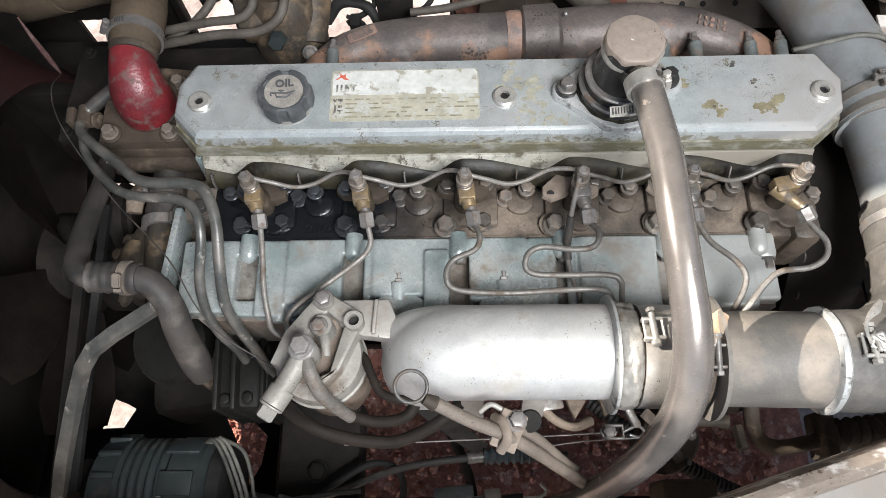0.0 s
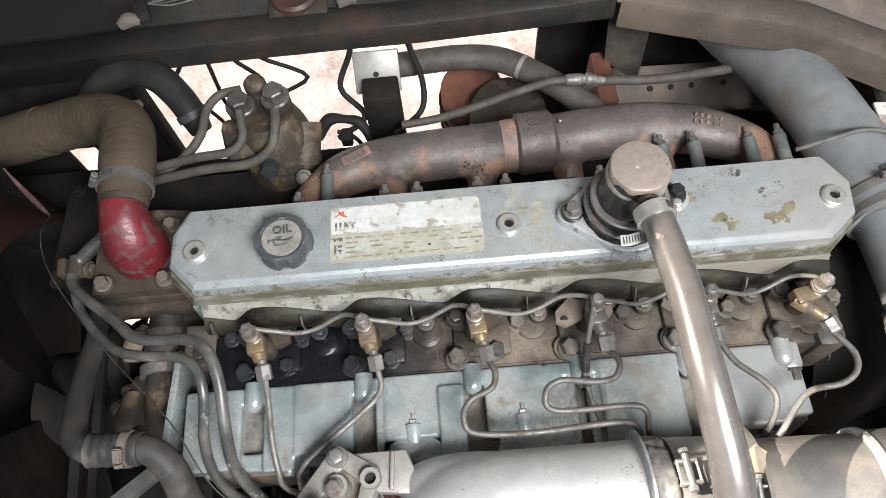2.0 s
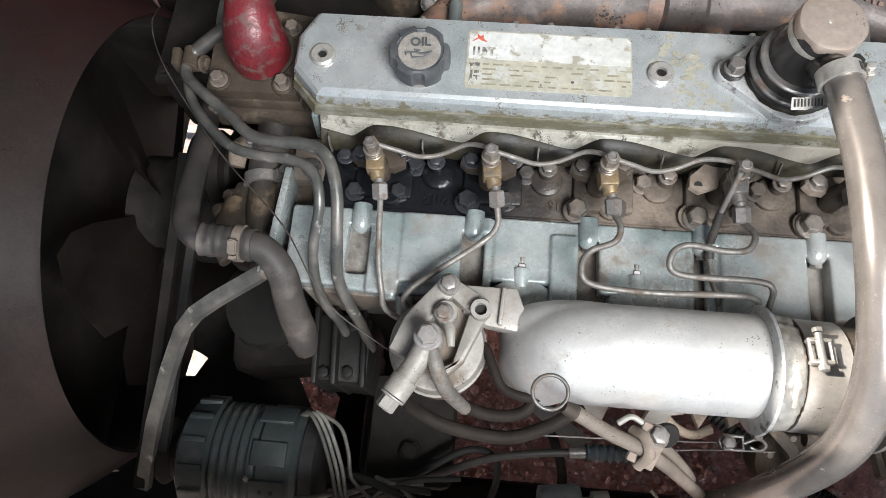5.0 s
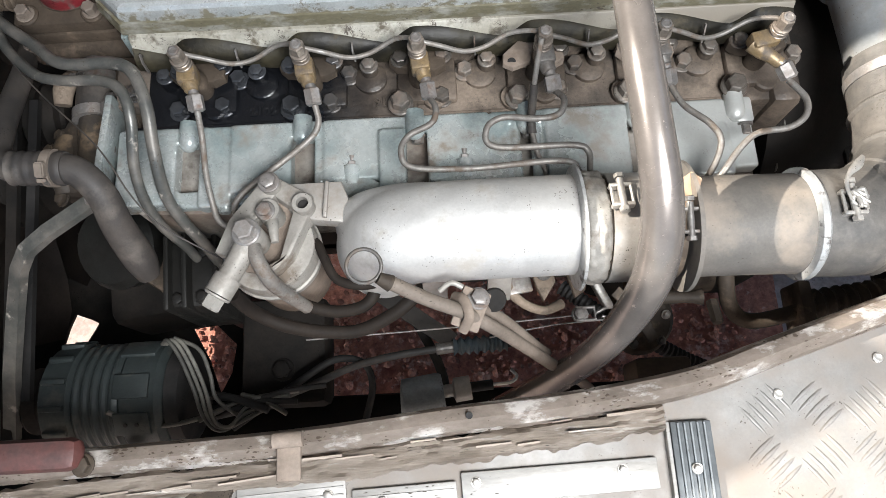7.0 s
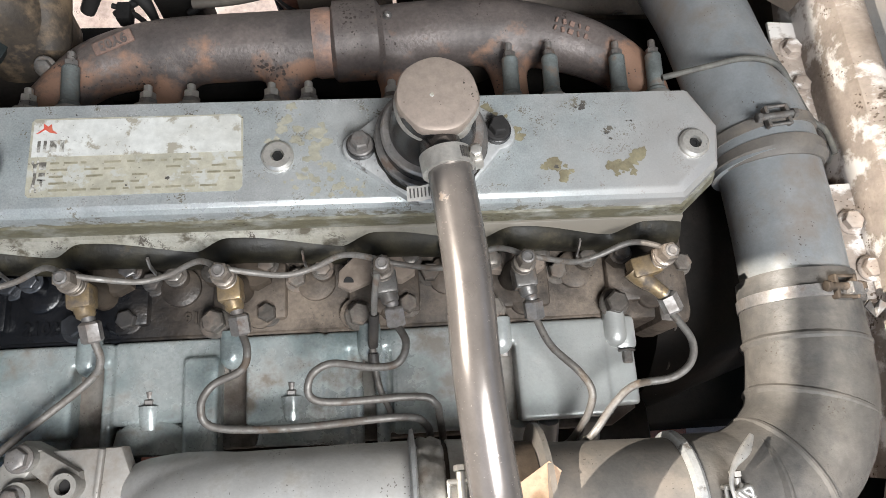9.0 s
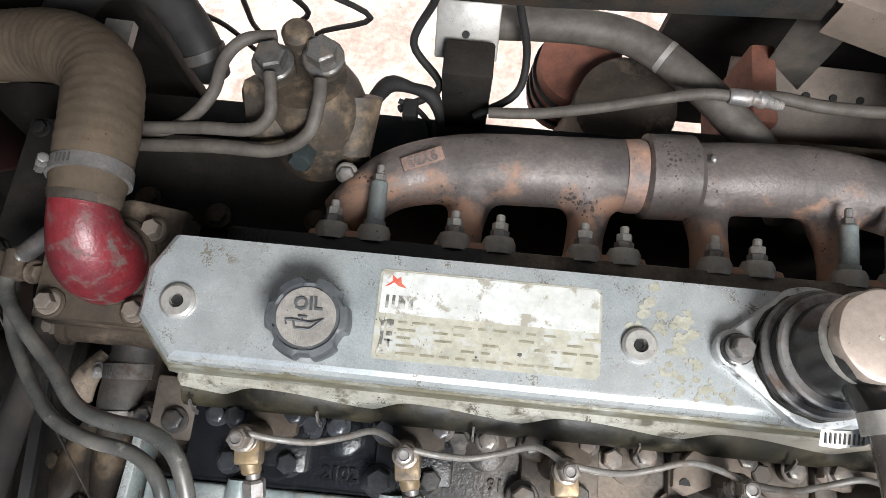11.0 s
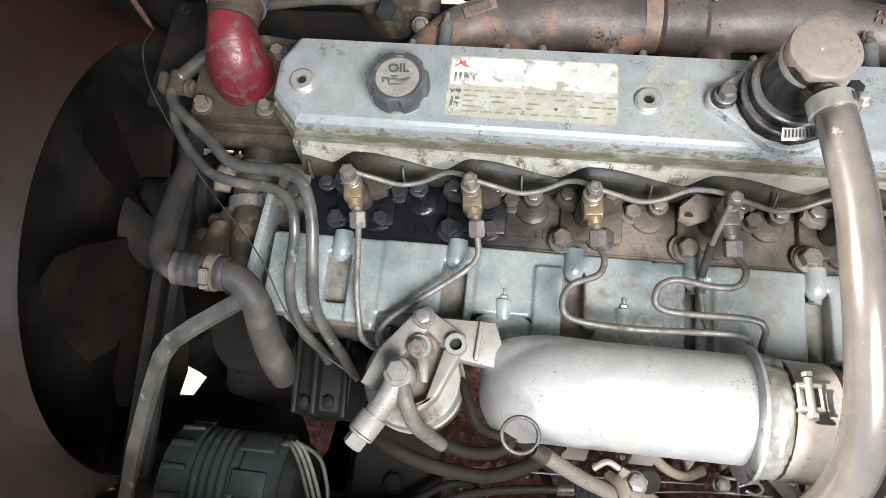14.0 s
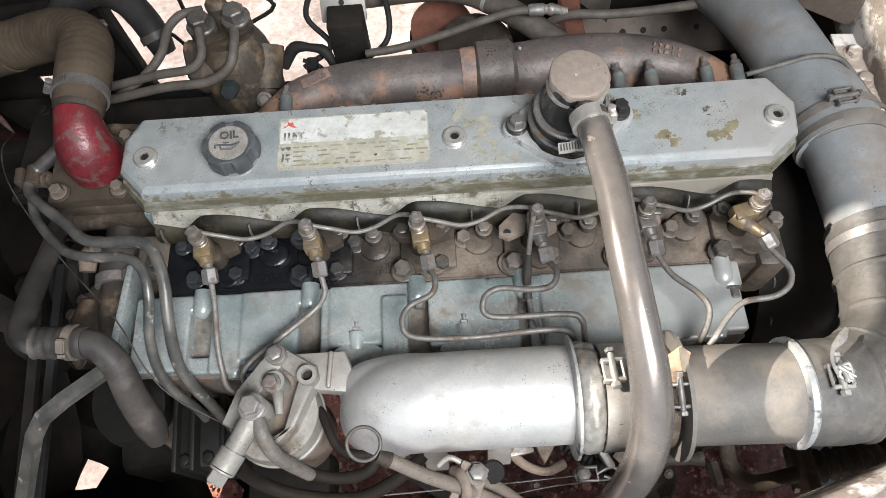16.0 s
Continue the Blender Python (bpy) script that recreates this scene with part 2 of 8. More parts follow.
        l.new(mp.outputs[0], wob.inputs["Vector"])
        l.new(mp.outputs[0], warp.inputs["A"])
        l.new(wob.outputs["Color"], warp.inputs["B"])
        l.new(warp.outputs["Result"], cells.inputs["Vector"])
        crowd = noise_at(speck_size * 0.09, 6.0, 0.7, 11.3)
        reach = n.new("ShaderNodeMapRange")
        reach.inputs["From Min"].default_value, reach.inputs["From Max"].default_value = 0.50, 0.78
        reach.inputs["To Min"].default_value, reach.inputs["To Max"].default_value = 0.02, 0.62 * specks + 0.1
        l.new(crowd, reach.inputs["Value"])
        gap = n.new("ShaderNodeMath")
        gap.operation = "SUBTRACT"
        l.new(reach.outputs[0], gap.inputs[0])
        l.new(cells.outputs["Distance"], gap.inputs[1])
        fsp = step_of(gap.outputs[0], 0.0, 0.06)
        colour = mix(colour, speck, fsp)
        r = mixf(r, 0.7, fsp)
    if stain_tint:
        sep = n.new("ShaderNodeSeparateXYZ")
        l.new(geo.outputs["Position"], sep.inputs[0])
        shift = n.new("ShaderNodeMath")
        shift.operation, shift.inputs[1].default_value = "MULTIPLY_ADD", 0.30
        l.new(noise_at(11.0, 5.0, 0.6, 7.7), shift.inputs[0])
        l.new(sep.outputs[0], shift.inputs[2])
        fs = step_of(shift.outputs[0], stain_tint[1] + 0.15, stain_tint[2])
        colour = mix(stain_tint[0], colour, fs)
        r = mixf(stain_tint[3], r, fs)
    if by_object:
        info = n.new("ShaderNodeObjectInfo")
        ov = n.new("ShaderNodeMapRange")
        ov.inputs["To Min"].default_value, ov.inputs["To Max"].default_value = 1 - by_object, 1 + by_object
        l.new(geo.outputs["Random Per Island"] if island else info.outputs["Random"], ov.inputs["Value"])
        vo = n.new("ShaderNodeVectorMath")
        vo.operation = "SCALE"
        l.new(colour, vo.inputs[0])
        l.new(ov.outputs[0], vo.inputs["Scale"])
        colour = vo.outputs[0]
    l.new(colour, bsdf.inputs["Base Color"])
    l.new(r, bsdf.inputs["Roughness"])
    l.new(me, bsdf.inputs["Metallic"])
    bsdf.inputs["Specular IOR Level"].default_value = spec
    bp = n.new("ShaderNodeBump")
    bp.inputs["Strength"].default_value = bump * 0.6
    bp.inputs["Distance"].default_value = 0.0015
    add = n.new("ShaderNodeMath")
    add.operation = "ADD"
    l.new(grain, add.inputs[0])
    l.new(f1, add.inputs[1])
    l.new(add.outputs[0], bp.inputs["Height"])
    l.new(bp.outputs[0], bsdf.inputs["Normal"])
    return m


# right end tinted pale: settled dust plus the sun patch put into the paint
M_COVER = material("cover_paint", (0.455, 0.465, 0.458), (0.295, 0.325, 0.328), 13, 0.54, 0.15, 0.24, 0.42, 0.45, 0.3, 0.10, 700,
                   third=(0.15, 0.135, 0.095), scale3=60, split3=0.60, soft3=0.05, fine_mix=0.28, lean=(2, 1.0765, 12.0), stain_tint=((0.40, 0.378, 0.358), 0.375, -0.07, 0.45), specks=1.4, speck=(0.19, 0.175, 0.14), speck_size=560)
M_TEAL = material("block_paint", (0.43, 0.458, 0.448), (0.190, 0.240, 0.240), 14, 0.53, 0.13, 0.22, 0.38, 0.4, 0.25, 0.14, 420,
                  third=(0.16, 0.135, 0.11), scale3=22, split3=0.60, soft3=0.07, fine_mix=0.28, stain_tint=((0.355, 0.352, 0.335), 0.28, -0.14, 0.4), specks=0.7, speck=(0.09, 0.088, 0.078), speck_size=520)
M_HEAD = material("oily_head", (0.060, 0.047, 0.037), (0.165, 0.130, 0.100), 14, 0.52, 0.14, 0.45, 0.75, 0.1, 0.0, 0.6, 260,
                  third=(0.026, 0.021, 0.017), scale3=18, split3=0.57, soft3=0.08, fine_mix=0.4, stain_tint=((0.007, 0.0075, 0.009), -0.01, 0.045, 0.26), spec=0.4)
M_LIP = material("chipped_lip", (0.385, 0.372, 0.325), (0.245, 0.23, 0.185), 22, 0.5, 0.16, 0.4, 0.5, 0.1, 0.0, 0.25, 400,
                 third=(0.085, 0.072, 0.05), scale3=36, split3=0.57, soft3=0.05, fine_mix=0.2, specks=1.5, speck_size=620, stain_tint=((0.185, 0.165, 0.135), 0.16, -0.10, 0.5))
M_OLIVE = material("grimy_edge", (0.125, 0.113, 0.074), (0.255, 0.25, 0.215), 80, 0.55, 0.08, 0.45, 0.5, 0.1, 0.2, 0.3, 400, fine_mix=0.25, stretch=(0.5, 1, 1), specks=1.0)
M_SILVER = material("cast_aluminium", (0.59, 0.585, 0.57), (0.49, 0.48, 0.46), 7, 0.5, 0.2, 0.50, 0.58, 0.5, 0.45, 0.14, 420,
                    third=(0.36, 0.335, 0.30), scale3=26, split3=0.60, soft3=0.07, fine_mix=0.09, rough3=0.6, stain_tint=((0.50, 0.475, 0.44), 0.22, -0.10, 0.55))
M_ALU = material("dusty_aluminium", (0.36, 0.345, 0.32), (0.29, 0.27, 0.245), 16, 0.5, 0.2, 0.40, 0.55, 0.45, 0.25, 0.25, 320,
                 third=(0.20, 0.165, 0.135), scale3=20, split3=0.62, soft3=0.10, fine_mix=0.12)
M_RUST = material("rusty_cast_iron", (0.158, 0.132, 0.121), (0.080, 0.068, 0.064), 14, 0.53, 0.12, 0.45, 0.62, 0.2, 0.1, 0.7, 260,
                  third=(0.30, 0.175, 0.118), scale3=20, split3=0.585, soft3=0.06, fine_mix=0.3, lean=(1, 0.588, 3.6), specks=1.0, speck=(0.06, 0.046, 0.04), speck_size=240)
M_STEEL = material("dull_steel", (0.30, 0.29, 0.28), (0.17, 0.15, 0.135), 60, 0.5, 0.15, 0.38, 0.6, 0.8, 0.4, 0.15, 500,
                   third=(0.12, 0.085, 0.065), scale3=50, split3=0.60, soft3=0.06, fine_mix=0.15, by_object=0.25)
M_BOLT = material("grimy_bolt", (0.185, 0.178, 0.168), (0.095, 0.084, 0.074), 90, 0.5, 0.12, 0.30, 0.55, 0.5, 0.2, 0.2, 400,
                  third=(0.13, 0.10, 0.078), scale3=60, split3=0.58, soft3=0.06, fine_mix=0.2, by_object=0.45)
M_OILBOLT = material("oil_dark_bolt", (0.165, 0.150, 0.132), (0.085, 0.071, 0.060), 90, 0.5, 0.12, 0.30, 0.55, 0.5, 0.2, 0.2, 400,
                     third=(0.13, 0.10, 0.078), scale3=60, split3=0.57, soft3=0.06, fine_mix=0.2, by_object=0.5, stain_tint=((0.036, 0.038, 0.042), -0.03, 0.05, 0.26))
M_ZINC = material("zinc_band", (0.62, 0.60, 0.56), (0.42, 0.39, 0.35), 60, 0.5, 0.2, 0.32, 0.5, 0.8, 0.5, 0.1, 500, fine_mix=0.1)
M_BRASS = material("brass", (0.30, 0.215, 0.115), (0.15, 0.112, 0.070), 70, 0.5, 0.14, 0.34, 0.55, 0.6, 0.3, 0.2, 400,
                   third=(0.085, 0.067, 0.052), scale3=60, split3=0.56, soft3=0.06, fine_mix=0.2)
M_PIPE = material("steel_pipe", (0.21, 0.20, 0.185), (0.145, 0.128, 0.112), 60, 0.5, 0.14, 0.45, 0.6, 0.5, 0.3, 0.2, 500,
                  third=(0.10, 0.075, 0.055), scale3=60, split3=0.60, soft3=0.06, fine_mix=0.2, by_object=0.25)
M_LEFTPIPE = material("grey_painted_pipe", (0.088, 0.090, 0.084), (0.150, 0.138, 0.122), 30, 0.53, 0.12, 0.30, 0.5, 0.35, 0.2, 0.15, 500,
                      third=(0.34, 0.31, 0.27), scale3=55, split3=0.655, soft3=0.04, fine_mix=0.15)
M_RUBBER = material("dusty_rubber", (0.030, 0.028, 0.027), (0.055, 0.047, 0.041), 20, 0.52, 0.15, 0.5, 0.7, 0.0, None, 0.2, 500,
                    third=(0.13, 0.112, 0.095), scale3=15, split3=0.62, soft3=0.1, fine_mix=0.15, spec=0.35)
M_BLACK = material("black_rubber", (0.015, 0.015, 0.015), (0.028, 0.026, 0.025), 25, 0.5, 0.15, 0.55, 0.7, 0.0, None, 0.15, 500, fine_mix=0.2, spec=0.2)
M_HOSE = material("brown_hose", (0.100, 0.075, 0.052), (0.062, 0.047, 0.034), 18, 0.5, 0.2, 0.75, 0.8, 0.0, None, 0.35, 300, fine_mix=0.15, spec=0.12)
M_BREATHER = material("glossy_grey_hose", (0.235, 0.212, 0.196), (0.180, 0.161, 0.148), 16, 0.5, 0.15, 0.19, 0.28, 0.6, 0.55, 0.05, 600,
                      third=(0.26, 0.205, 0.16), scale3=60, split3=0.70, soft3=0.03, fine_mix=0.08)
M_CAP = material("bronze_cap", (0.50, 0.41, 0.35), (0.42, 0.345, 0.29), 40, 0.5, 0.15, 0.36, 0.45, 0.6, 0.5, 0.1, 600, fine_mix=0.08)
M_RED = material("red_paint", (0.165, 0.017, 0.022), (0.085, 0.011, 0.014), 26, 0.5, 0.16, 0.34, 0.55, 0.0, None, 0.4, 300,
                 third=(0.105, 0.066, 0.058), scale3=46, split3=0.585, soft3=0.05, fine_mix=0.25, specks=1.3, speck=(0.20, 0.12, 0.10), speck_size=420)
M_DARK = material("dark_frame_paint", (0.012, 0.0115, 0.011), (0.026, 0.022, 0.019), 16, 0.5, 0.15, 0.6, 0.8, 0.0, None, 0.3, 300, fine_mix=0.25, spec=0.1)
M_BROWN = material("rusty_dust", (0.034, 0.027, 0.021), (0.072, 0.054, 0.039), 13, 0.52, 0.16, 0.65, 0.8, 0.0, None, 0.5, 240,
                   third=(0.14, 0.105, 0.077), scale3=24, split3=0.62, soft3=0.06, fine_mix=0.3, spec=0.25)
M_DUCT = material("dusty_duct", (0.110, 0.103, 0.094), (0.152, 0.135, 0.116), 12, 0.5, 0.2, 0.5, 0.7, 0.0, None, 0.25, 400,
                  third=(0.25, 0.208, 0.168), scale3=14, split3=0.60, soft3=0.12, fine_mix=0.15, spec=0.35)
M_TAPE = material("dusty_tape", (0.092, 0.086, 0.078), (0.125, 0.113, 0.10), 22, 0.5, 0.15, 0.42, 0.55, 0.0, None, 0.5, 200,
                  third=(0.065, 0.063, 0.060), scale3=30, split3=0.58, soft3=0.1, fine_mix=0.2, spec=0.4)
M_FILTER = material("dusty_filter_casting", (0.335, 0.32, 0.29), (0.23, 0.212, 0.188), 18, 0.5, 0.18, 0.42, 0.6, 0.3, 0.15, 0.25, 320,
                    third=(0.135, 0.108, 0.083), scale3=26, split3=0.60, soft3=0.07, fine_mix=0.16, specks=0.7)
M_GASKET = material("oily_gasket", (0.010, 0.0088, 0.0062), (0.034, 0.029, 0.017), 26, 0.52, 0.12, 0.45, 0.6, 0.0, None, 0.35, 220,
                    third=(0.062, 0.050, 0.032), scale3=40, split3=0.64, soft3=0.06, spec=0.25, speck_size=260)
M_ALTERN = material("alternator_paint", (0.040, 0.050, 0.050), (0.027, 0.034, 0.034), 26, 0.5, 0.15, 0.42, 0.55, 0.3, 0.2, 0.2, 400,
                    third=(0.10, 0.095, 0.08), scale3=20, split3=0.64, soft3=0.08, fine_mix=0.15)
M_CREAM = material("chipped_cream_paint", (0.40, 0.335, 0.285), (0.27, 0.222, 0.185), 20, 0.5, 0.14, 0.6, 0.7, 0.0, None, 0.35, 260,
                   third=(0.74, 0.70, 0.66), scale3=24, split3=0.545, soft3=0.035, fine_mix=0.2, rough3=0.5, stretch=(0.6, 1, 1), specks=1.2, speck=(0.13, 0.095, 0.07), speck_size=300)
M_TREAD = material("tread_plate", (0.235, 0.227, 0.215), (0.18, 0.172, 0.16), 10, 0.5, 0.2, 0.42, 0.55, 0.45, 0.3, 0.10, 400,
                   third=(0.21, 0.175, 0.145), scale3=9, split3=0.56, soft3=0.12, fine_mix=0.12)
M_WORNALU = material("worn_trim_aluminium", (0.44, 0.43, 0.41), (0.33, 0.315, 0.29), 30, 0.5, 0.1, 0.4, 0.55, 0.5, 0.3, 0.15, 400,
                     third=(0.22, 0.31, 0.30), scale3=24, split3=0.68, soft3=0.04, fine_mix=0.12, stretch=(0.3, 1, 1))
M_TRIM = material("grooved_grey_trim", (0.11, 0.12, 0.125), (0.15, 0.16, 0.165), 40, 0.5, 0.15, 0.45, 0.5, 0.5, 0.4, 0.1, 400, fine_mix=0.1)
M_GRAVEL = material("red_gravel", (0.50, 0.215, 0.150), (0.29, 0.115, 0.082), 60, 0.5, 0.15, 0.6, 0.8, 0.0, None, 0.8, 160,
                    third=(0.66, 0.45, 0.37), scale3=40, split3=0.62, soft3=0.06, fine_mix=0.4, by_object=0.6, island=1.0, spec=0.4)
M_GROUND = material("pale_red_earth", (0.50, 0.42, 0.39), (0.36, 0.285, 0.255), 8, 0.5, 0.15, 0.9, 0.9, 0.0, None, 0.9, 90,
                    third=(0.58, 0.52, 0.49), scale3=14, split3=0.58, soft3=0.06, fine_mix=0.4, spec=0.1)
# rusty steel whose tone runs to near-black towards negative x
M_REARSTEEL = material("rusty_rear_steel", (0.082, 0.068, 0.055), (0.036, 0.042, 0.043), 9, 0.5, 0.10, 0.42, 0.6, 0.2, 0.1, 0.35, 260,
                       third=(0.100, 0.064, 0.044), scale3=11, split3=0.57, soft3=0.08, fine_mix=0.25, stain_tint=((0.011, 0.0085, 0.008), -0.34, 0.08, 0.7), specks=1.3)
# dusty tan with the light on the rear corner and plate put into it
M_REARTAN = material("lit_dusty_rear_steel", (0.23, 0.182, 0.148), (0.15, 0.125, 0.106), 8, 0.5, 0.15, 0.6, 0.75, 0.0, None, 0.3, 260,
                     third=(0.33, 0.255, 0.20), scale3=7, split3=0.58, soft3=0.1, fine_mix=0.2)
# grey-green lowered to near-black, with the shade low in the bay in it
M_CASE = material("shaded_grey_green_case", (0.0150, 0.0152, 0.0138), (0.0095, 0.0085, 0.0075), 26, 0.5, 0.14, 0.45, 0.65, 0.1, 0.0, 0.35, 260, spec=0.25)
M_WHITE = material("worn_white_label", (0.56, 0.56, 0.53), (0.47, 0.465, 0.43), 30, 0.55, 0.1, 0.4, 0.5, 0.0, None, 0.1, 400,
                   third=(0.30, 0.275, 0.22), scale3=42, split3=0.575, soft3=0.025, fine_mix=0.06)
M_BEIGE = material("worn_beige_label", (0.40, 0.375, 0.30), (0.33, 0.315, 0.25), 40, 0.5, 0.1, 0.45, 0.5, 0.0, None, 0.1, 400,
                   third=(0.42, 0.42, 0.385), scale3=50, split3=0.57, soft3=0.03, fine_mix=0.1)
M_INK = material("label_ink", (0.06, 0.055, 0.05), (0.12, 0.11, 0.09), 90, 0.55, 0.05, 0.5, None, 0.0, None, 0.05, 400)
M_FADED = material("faded_ink", (0.20, 0.182, 0.125), (0.30, 0.275, 0.20), 60, 0.5, 0.1, 0.5, None, 0.0, None, 0.05, 400)
M_REDINK = material("red_ink", (0.55, 0.09, 0.06), (0.50, 0.16, 0.10), 80, 0.55, 0.1, 0.45, None, 0.0, None, 0.05, 400)
M_CAPTOP = material("cap_disc", (0.33, 0.305, 0.275), (0.26, 0.24, 0.215), 60, 0.5, 0.1, 0.5, None, 0.1, None, 0.1, 500)
M_TANROD = material("dust_coated_rod", (0.175, 0.145, 0.120), (0.115, 0.094, 0.077), 26, 0.5, 0.2, 0.65, 0.75, 0.0, None, 0.2, 400, fine_mix=0.15, spec=0.25)
M_STUDSLEEVE = material("grey_green_sleeve", (0.20, 0.225, 0.22), (0.135, 0.145, 0.14), 40, 0.5, 0.15, 0.4, 0.55, 0.3, 0.1, 0.15, 400, third=(0.22, 0.16, 0.12), scale3=40, split3=0.6, soft3=0.06)
M_RAWWOOD = material("weathered_board", (0.40, 0.34, 0.285), (0.24, 0.195, 0.155), 30, 0.5, 0.14, 0.8, None, 0.0, None, 0.5, 300,
                     third=(0.62, 0.58, 0.53), scale3=34, split3=0.60, soft3=0.04, stretch=(0.25, 2.2, 1))
M_CANBLUE = material("pale_blue_grey_can", (0.17, 0.19, 0.20), (0.11, 0.12, 0.125), 30, 0.5, 0.2, 0.4, 0.5, 0.2, None, 0.15, 400)
M_OILCAP = material("oil_cap_plastic", (0.058, 0.062, 0.066), (0.085, 0.088, 0.09), 50, 0.55, 0.1, 0.42, 0.6, 0.0, None, 0.15, 500, fine_mix=0.15)
M_BLUE = material("blue_spring_sleeve", (0.035, 0.048, 0.056), (0.055, 0.060, 0.060), 50, 0.5, 0.1, 0.6, None, 0.0, None, 0.2, 400)
M_UNION = material("oil_stained_union", (0.225, 0.195, 0.165), (0.115, 0.094, 0.077), 70, 0.5, 0.12, 0.32, 0.5, 0.5, 0.3, 0.2, 400, fine_mix=0.2, by_object=0.3)
M_ORANGE = material("orange_primer", (0.20, 0.075, 0.045), (0.13, 0.052, 0.035), 20, 0.5, 0.1, 0.75, 0.85, 0.0, None, 0.3, 300)
M_CABIN = material("cabin_lining", (0.14, 0.135, 0.125), (0.11, 0.105, 0.10), 6, 0.5, 0.2, 0.8, 0.8, 0.0, None, 0.2, 100)
M_WIRE = material("grey_wire", (0.11, 0.105, 0.09), (0.06, 0.058, 0.052), 60, 0.5, 0.15, 0.55, 0.7, 0.0, None, 0.1, 400, by_object=0.4)
M_PUMP = material("oily_pump_casting", (0.078, 0.060, 0.043), (0.034, 0.029, 0.025), 22, 0.5, 0.15, 0.5, 0.65, 0.15, 0.0, 0.4, 260,
                  third=(0.19, 0.135, 0.085), scale3=26, split3=0.58, soft3=0.07, fine_mix=0.25, spec=0.35)
M_CABLE = material("dull_grey_cable", (0.108, 0.094, 0.080), (0.068, 0.058, 0.049), 40, 0.5, 0.15, 0.55, 0.65, 0.0, None, 0.15, 500, fine_mix=0.12, spec=0.3)
M_FAN = material("fan_paint", (0.016, 0.013, 0.012), (0.028, 0.022, 0.018), 14, 0.5, 0.15, 0.5, 0.65, 0.1, None, 0.2, 300, spec=0.2)
M_PATCH = material("flaked_paint", (0.35, 0.335, 0.27), (0.28, 0.265, 0.205), 60, 0.5, 0.12, 0.5, None, 0.1, None, 0.2, 400)
M_PATCHDARK = material("olive_undercoat", (0.26, 0.235, 0.15), (0.16, 0.135, 0.085), 60, 0.5, 0.12, 0.5, None, 0.1, None, 0.2, 400)
# recess floor: caked dirt with the grooves' shade put into the brown
M_CAKEDSHADE = material("shaded_caked_dirt", (0.125, 0.098, 0.078), (0.235, 0.222, 0.20), 18, 0.52, 0.12, 0.6, 0.45, 0.0, 0.1, 0.5, 220,
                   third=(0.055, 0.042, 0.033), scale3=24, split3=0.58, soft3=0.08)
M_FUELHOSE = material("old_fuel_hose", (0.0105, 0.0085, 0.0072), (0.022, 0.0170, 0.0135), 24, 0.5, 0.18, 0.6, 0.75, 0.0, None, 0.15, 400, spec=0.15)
M_POCKET = material("dusty_pocket", (0.24, 0.195, 0.16), (0.17, 0.135, 0.108), 30, 0.5, 0.15, 0.75, 0.8, 0.0, None, 0.3, 300, fine_mix=0.15, spec=0.2)
M_FADEDINK = material("worn_dark_ink", (0.12, 0.11, 0.095), (0.45, 0.44, 0.40), 130, 0.5, 0.06, 0.5, None, 0.0, None, 0.05, 400)
M_DRUM = material("dark_drum_steel", (0.060, 0.058, 0.057), (0.032, 0.030, 0.030), 22, 0.5, 0.2, 0.18, 0.3, 0.6, 0.4, 0.06, 500, fine_mix=0.1)
M_ALUCLEAN = material("pale_flange", (0.52, 0.52, 0.51), (0.40, 0.405, 0.40), 30, 0.5, 0.15, 0.3, 0.45, 0.5, 0.4, 0.15, 400,
                      third=(0.10, 0.09, 0.08), scale3=60, split3=0.60, soft3=0.05, fine_mix=0.12)
M_DUCTBLUE = material("blue_grey_duct", (0.185, 0.198, 0.205), (0.25, 0.255, 0.252), 10, 0.5, 0.2, 0.34, 0.5, 0.0, None, 0.25, 400,
                      third=(0.20, 0.17, 0.145), scale3=16, split3=0.60, soft3=0.1, fine_mix=0.12)


# ---- large structure ----
GROUND_Z = 0.30
b = bmesh.new()
bmesh.ops.create_grid(b, x_segments=120, y_segments=120, size=1)
for v in b.verts:
    s = 1 if max(abs(v.co.x), abs(v.co.y)) < 0.9 else 25
    v.co.x, v.co.y = v.co.x * 2.6 * s, v.co.y * 2.6 * s
    h = noise.fractal(v.co * 4.0, 1.0, 2.0, 4) * 0.018
    v.co.z = GROUND_Z + min(h, 0.012)
solid("ground", b, M_GROUND, "pale reddish earth yard under and round the vehicle", "ground", "structure", at=(0, 0, GROUND_Z))

# gravel under the engine, its dark red carrying shade the pale ground lacks
def stones(count, xs, ys, size, seed):
    rnd = random.Random(seed)
    bm = bmesh.new()
    for _ in range(count):
        t = bmesh.new()
        bmesh.ops.create_icosphere(t, subdivisions=1, radius=1)
        s = rnd.uniform(*size) * rnd.choice((0.6, 0.8, 1.0, 1.0, 1.5))
        k = Vector((rnd.uniform(0.6, 1.2), rnd.uniform(0.6, 1.2), rnd.uniform(0.4, 0.8))) * s
        for v in t.verts:
            v.co = Vector((v.co.x * k.x, v.co.y * k.y, v.co.z * k.z)) * rnd.uniform(0.75, 1.15)
        bmesh.ops.transform(t, verts=t.verts, matrix=pose(rnd.uniform(*xs), rnd.uniform(*ys), GROUND_Z + 0.019, 0, 0, rnd.uniform(0, 360)))
        merge(bm, t)
    return bm


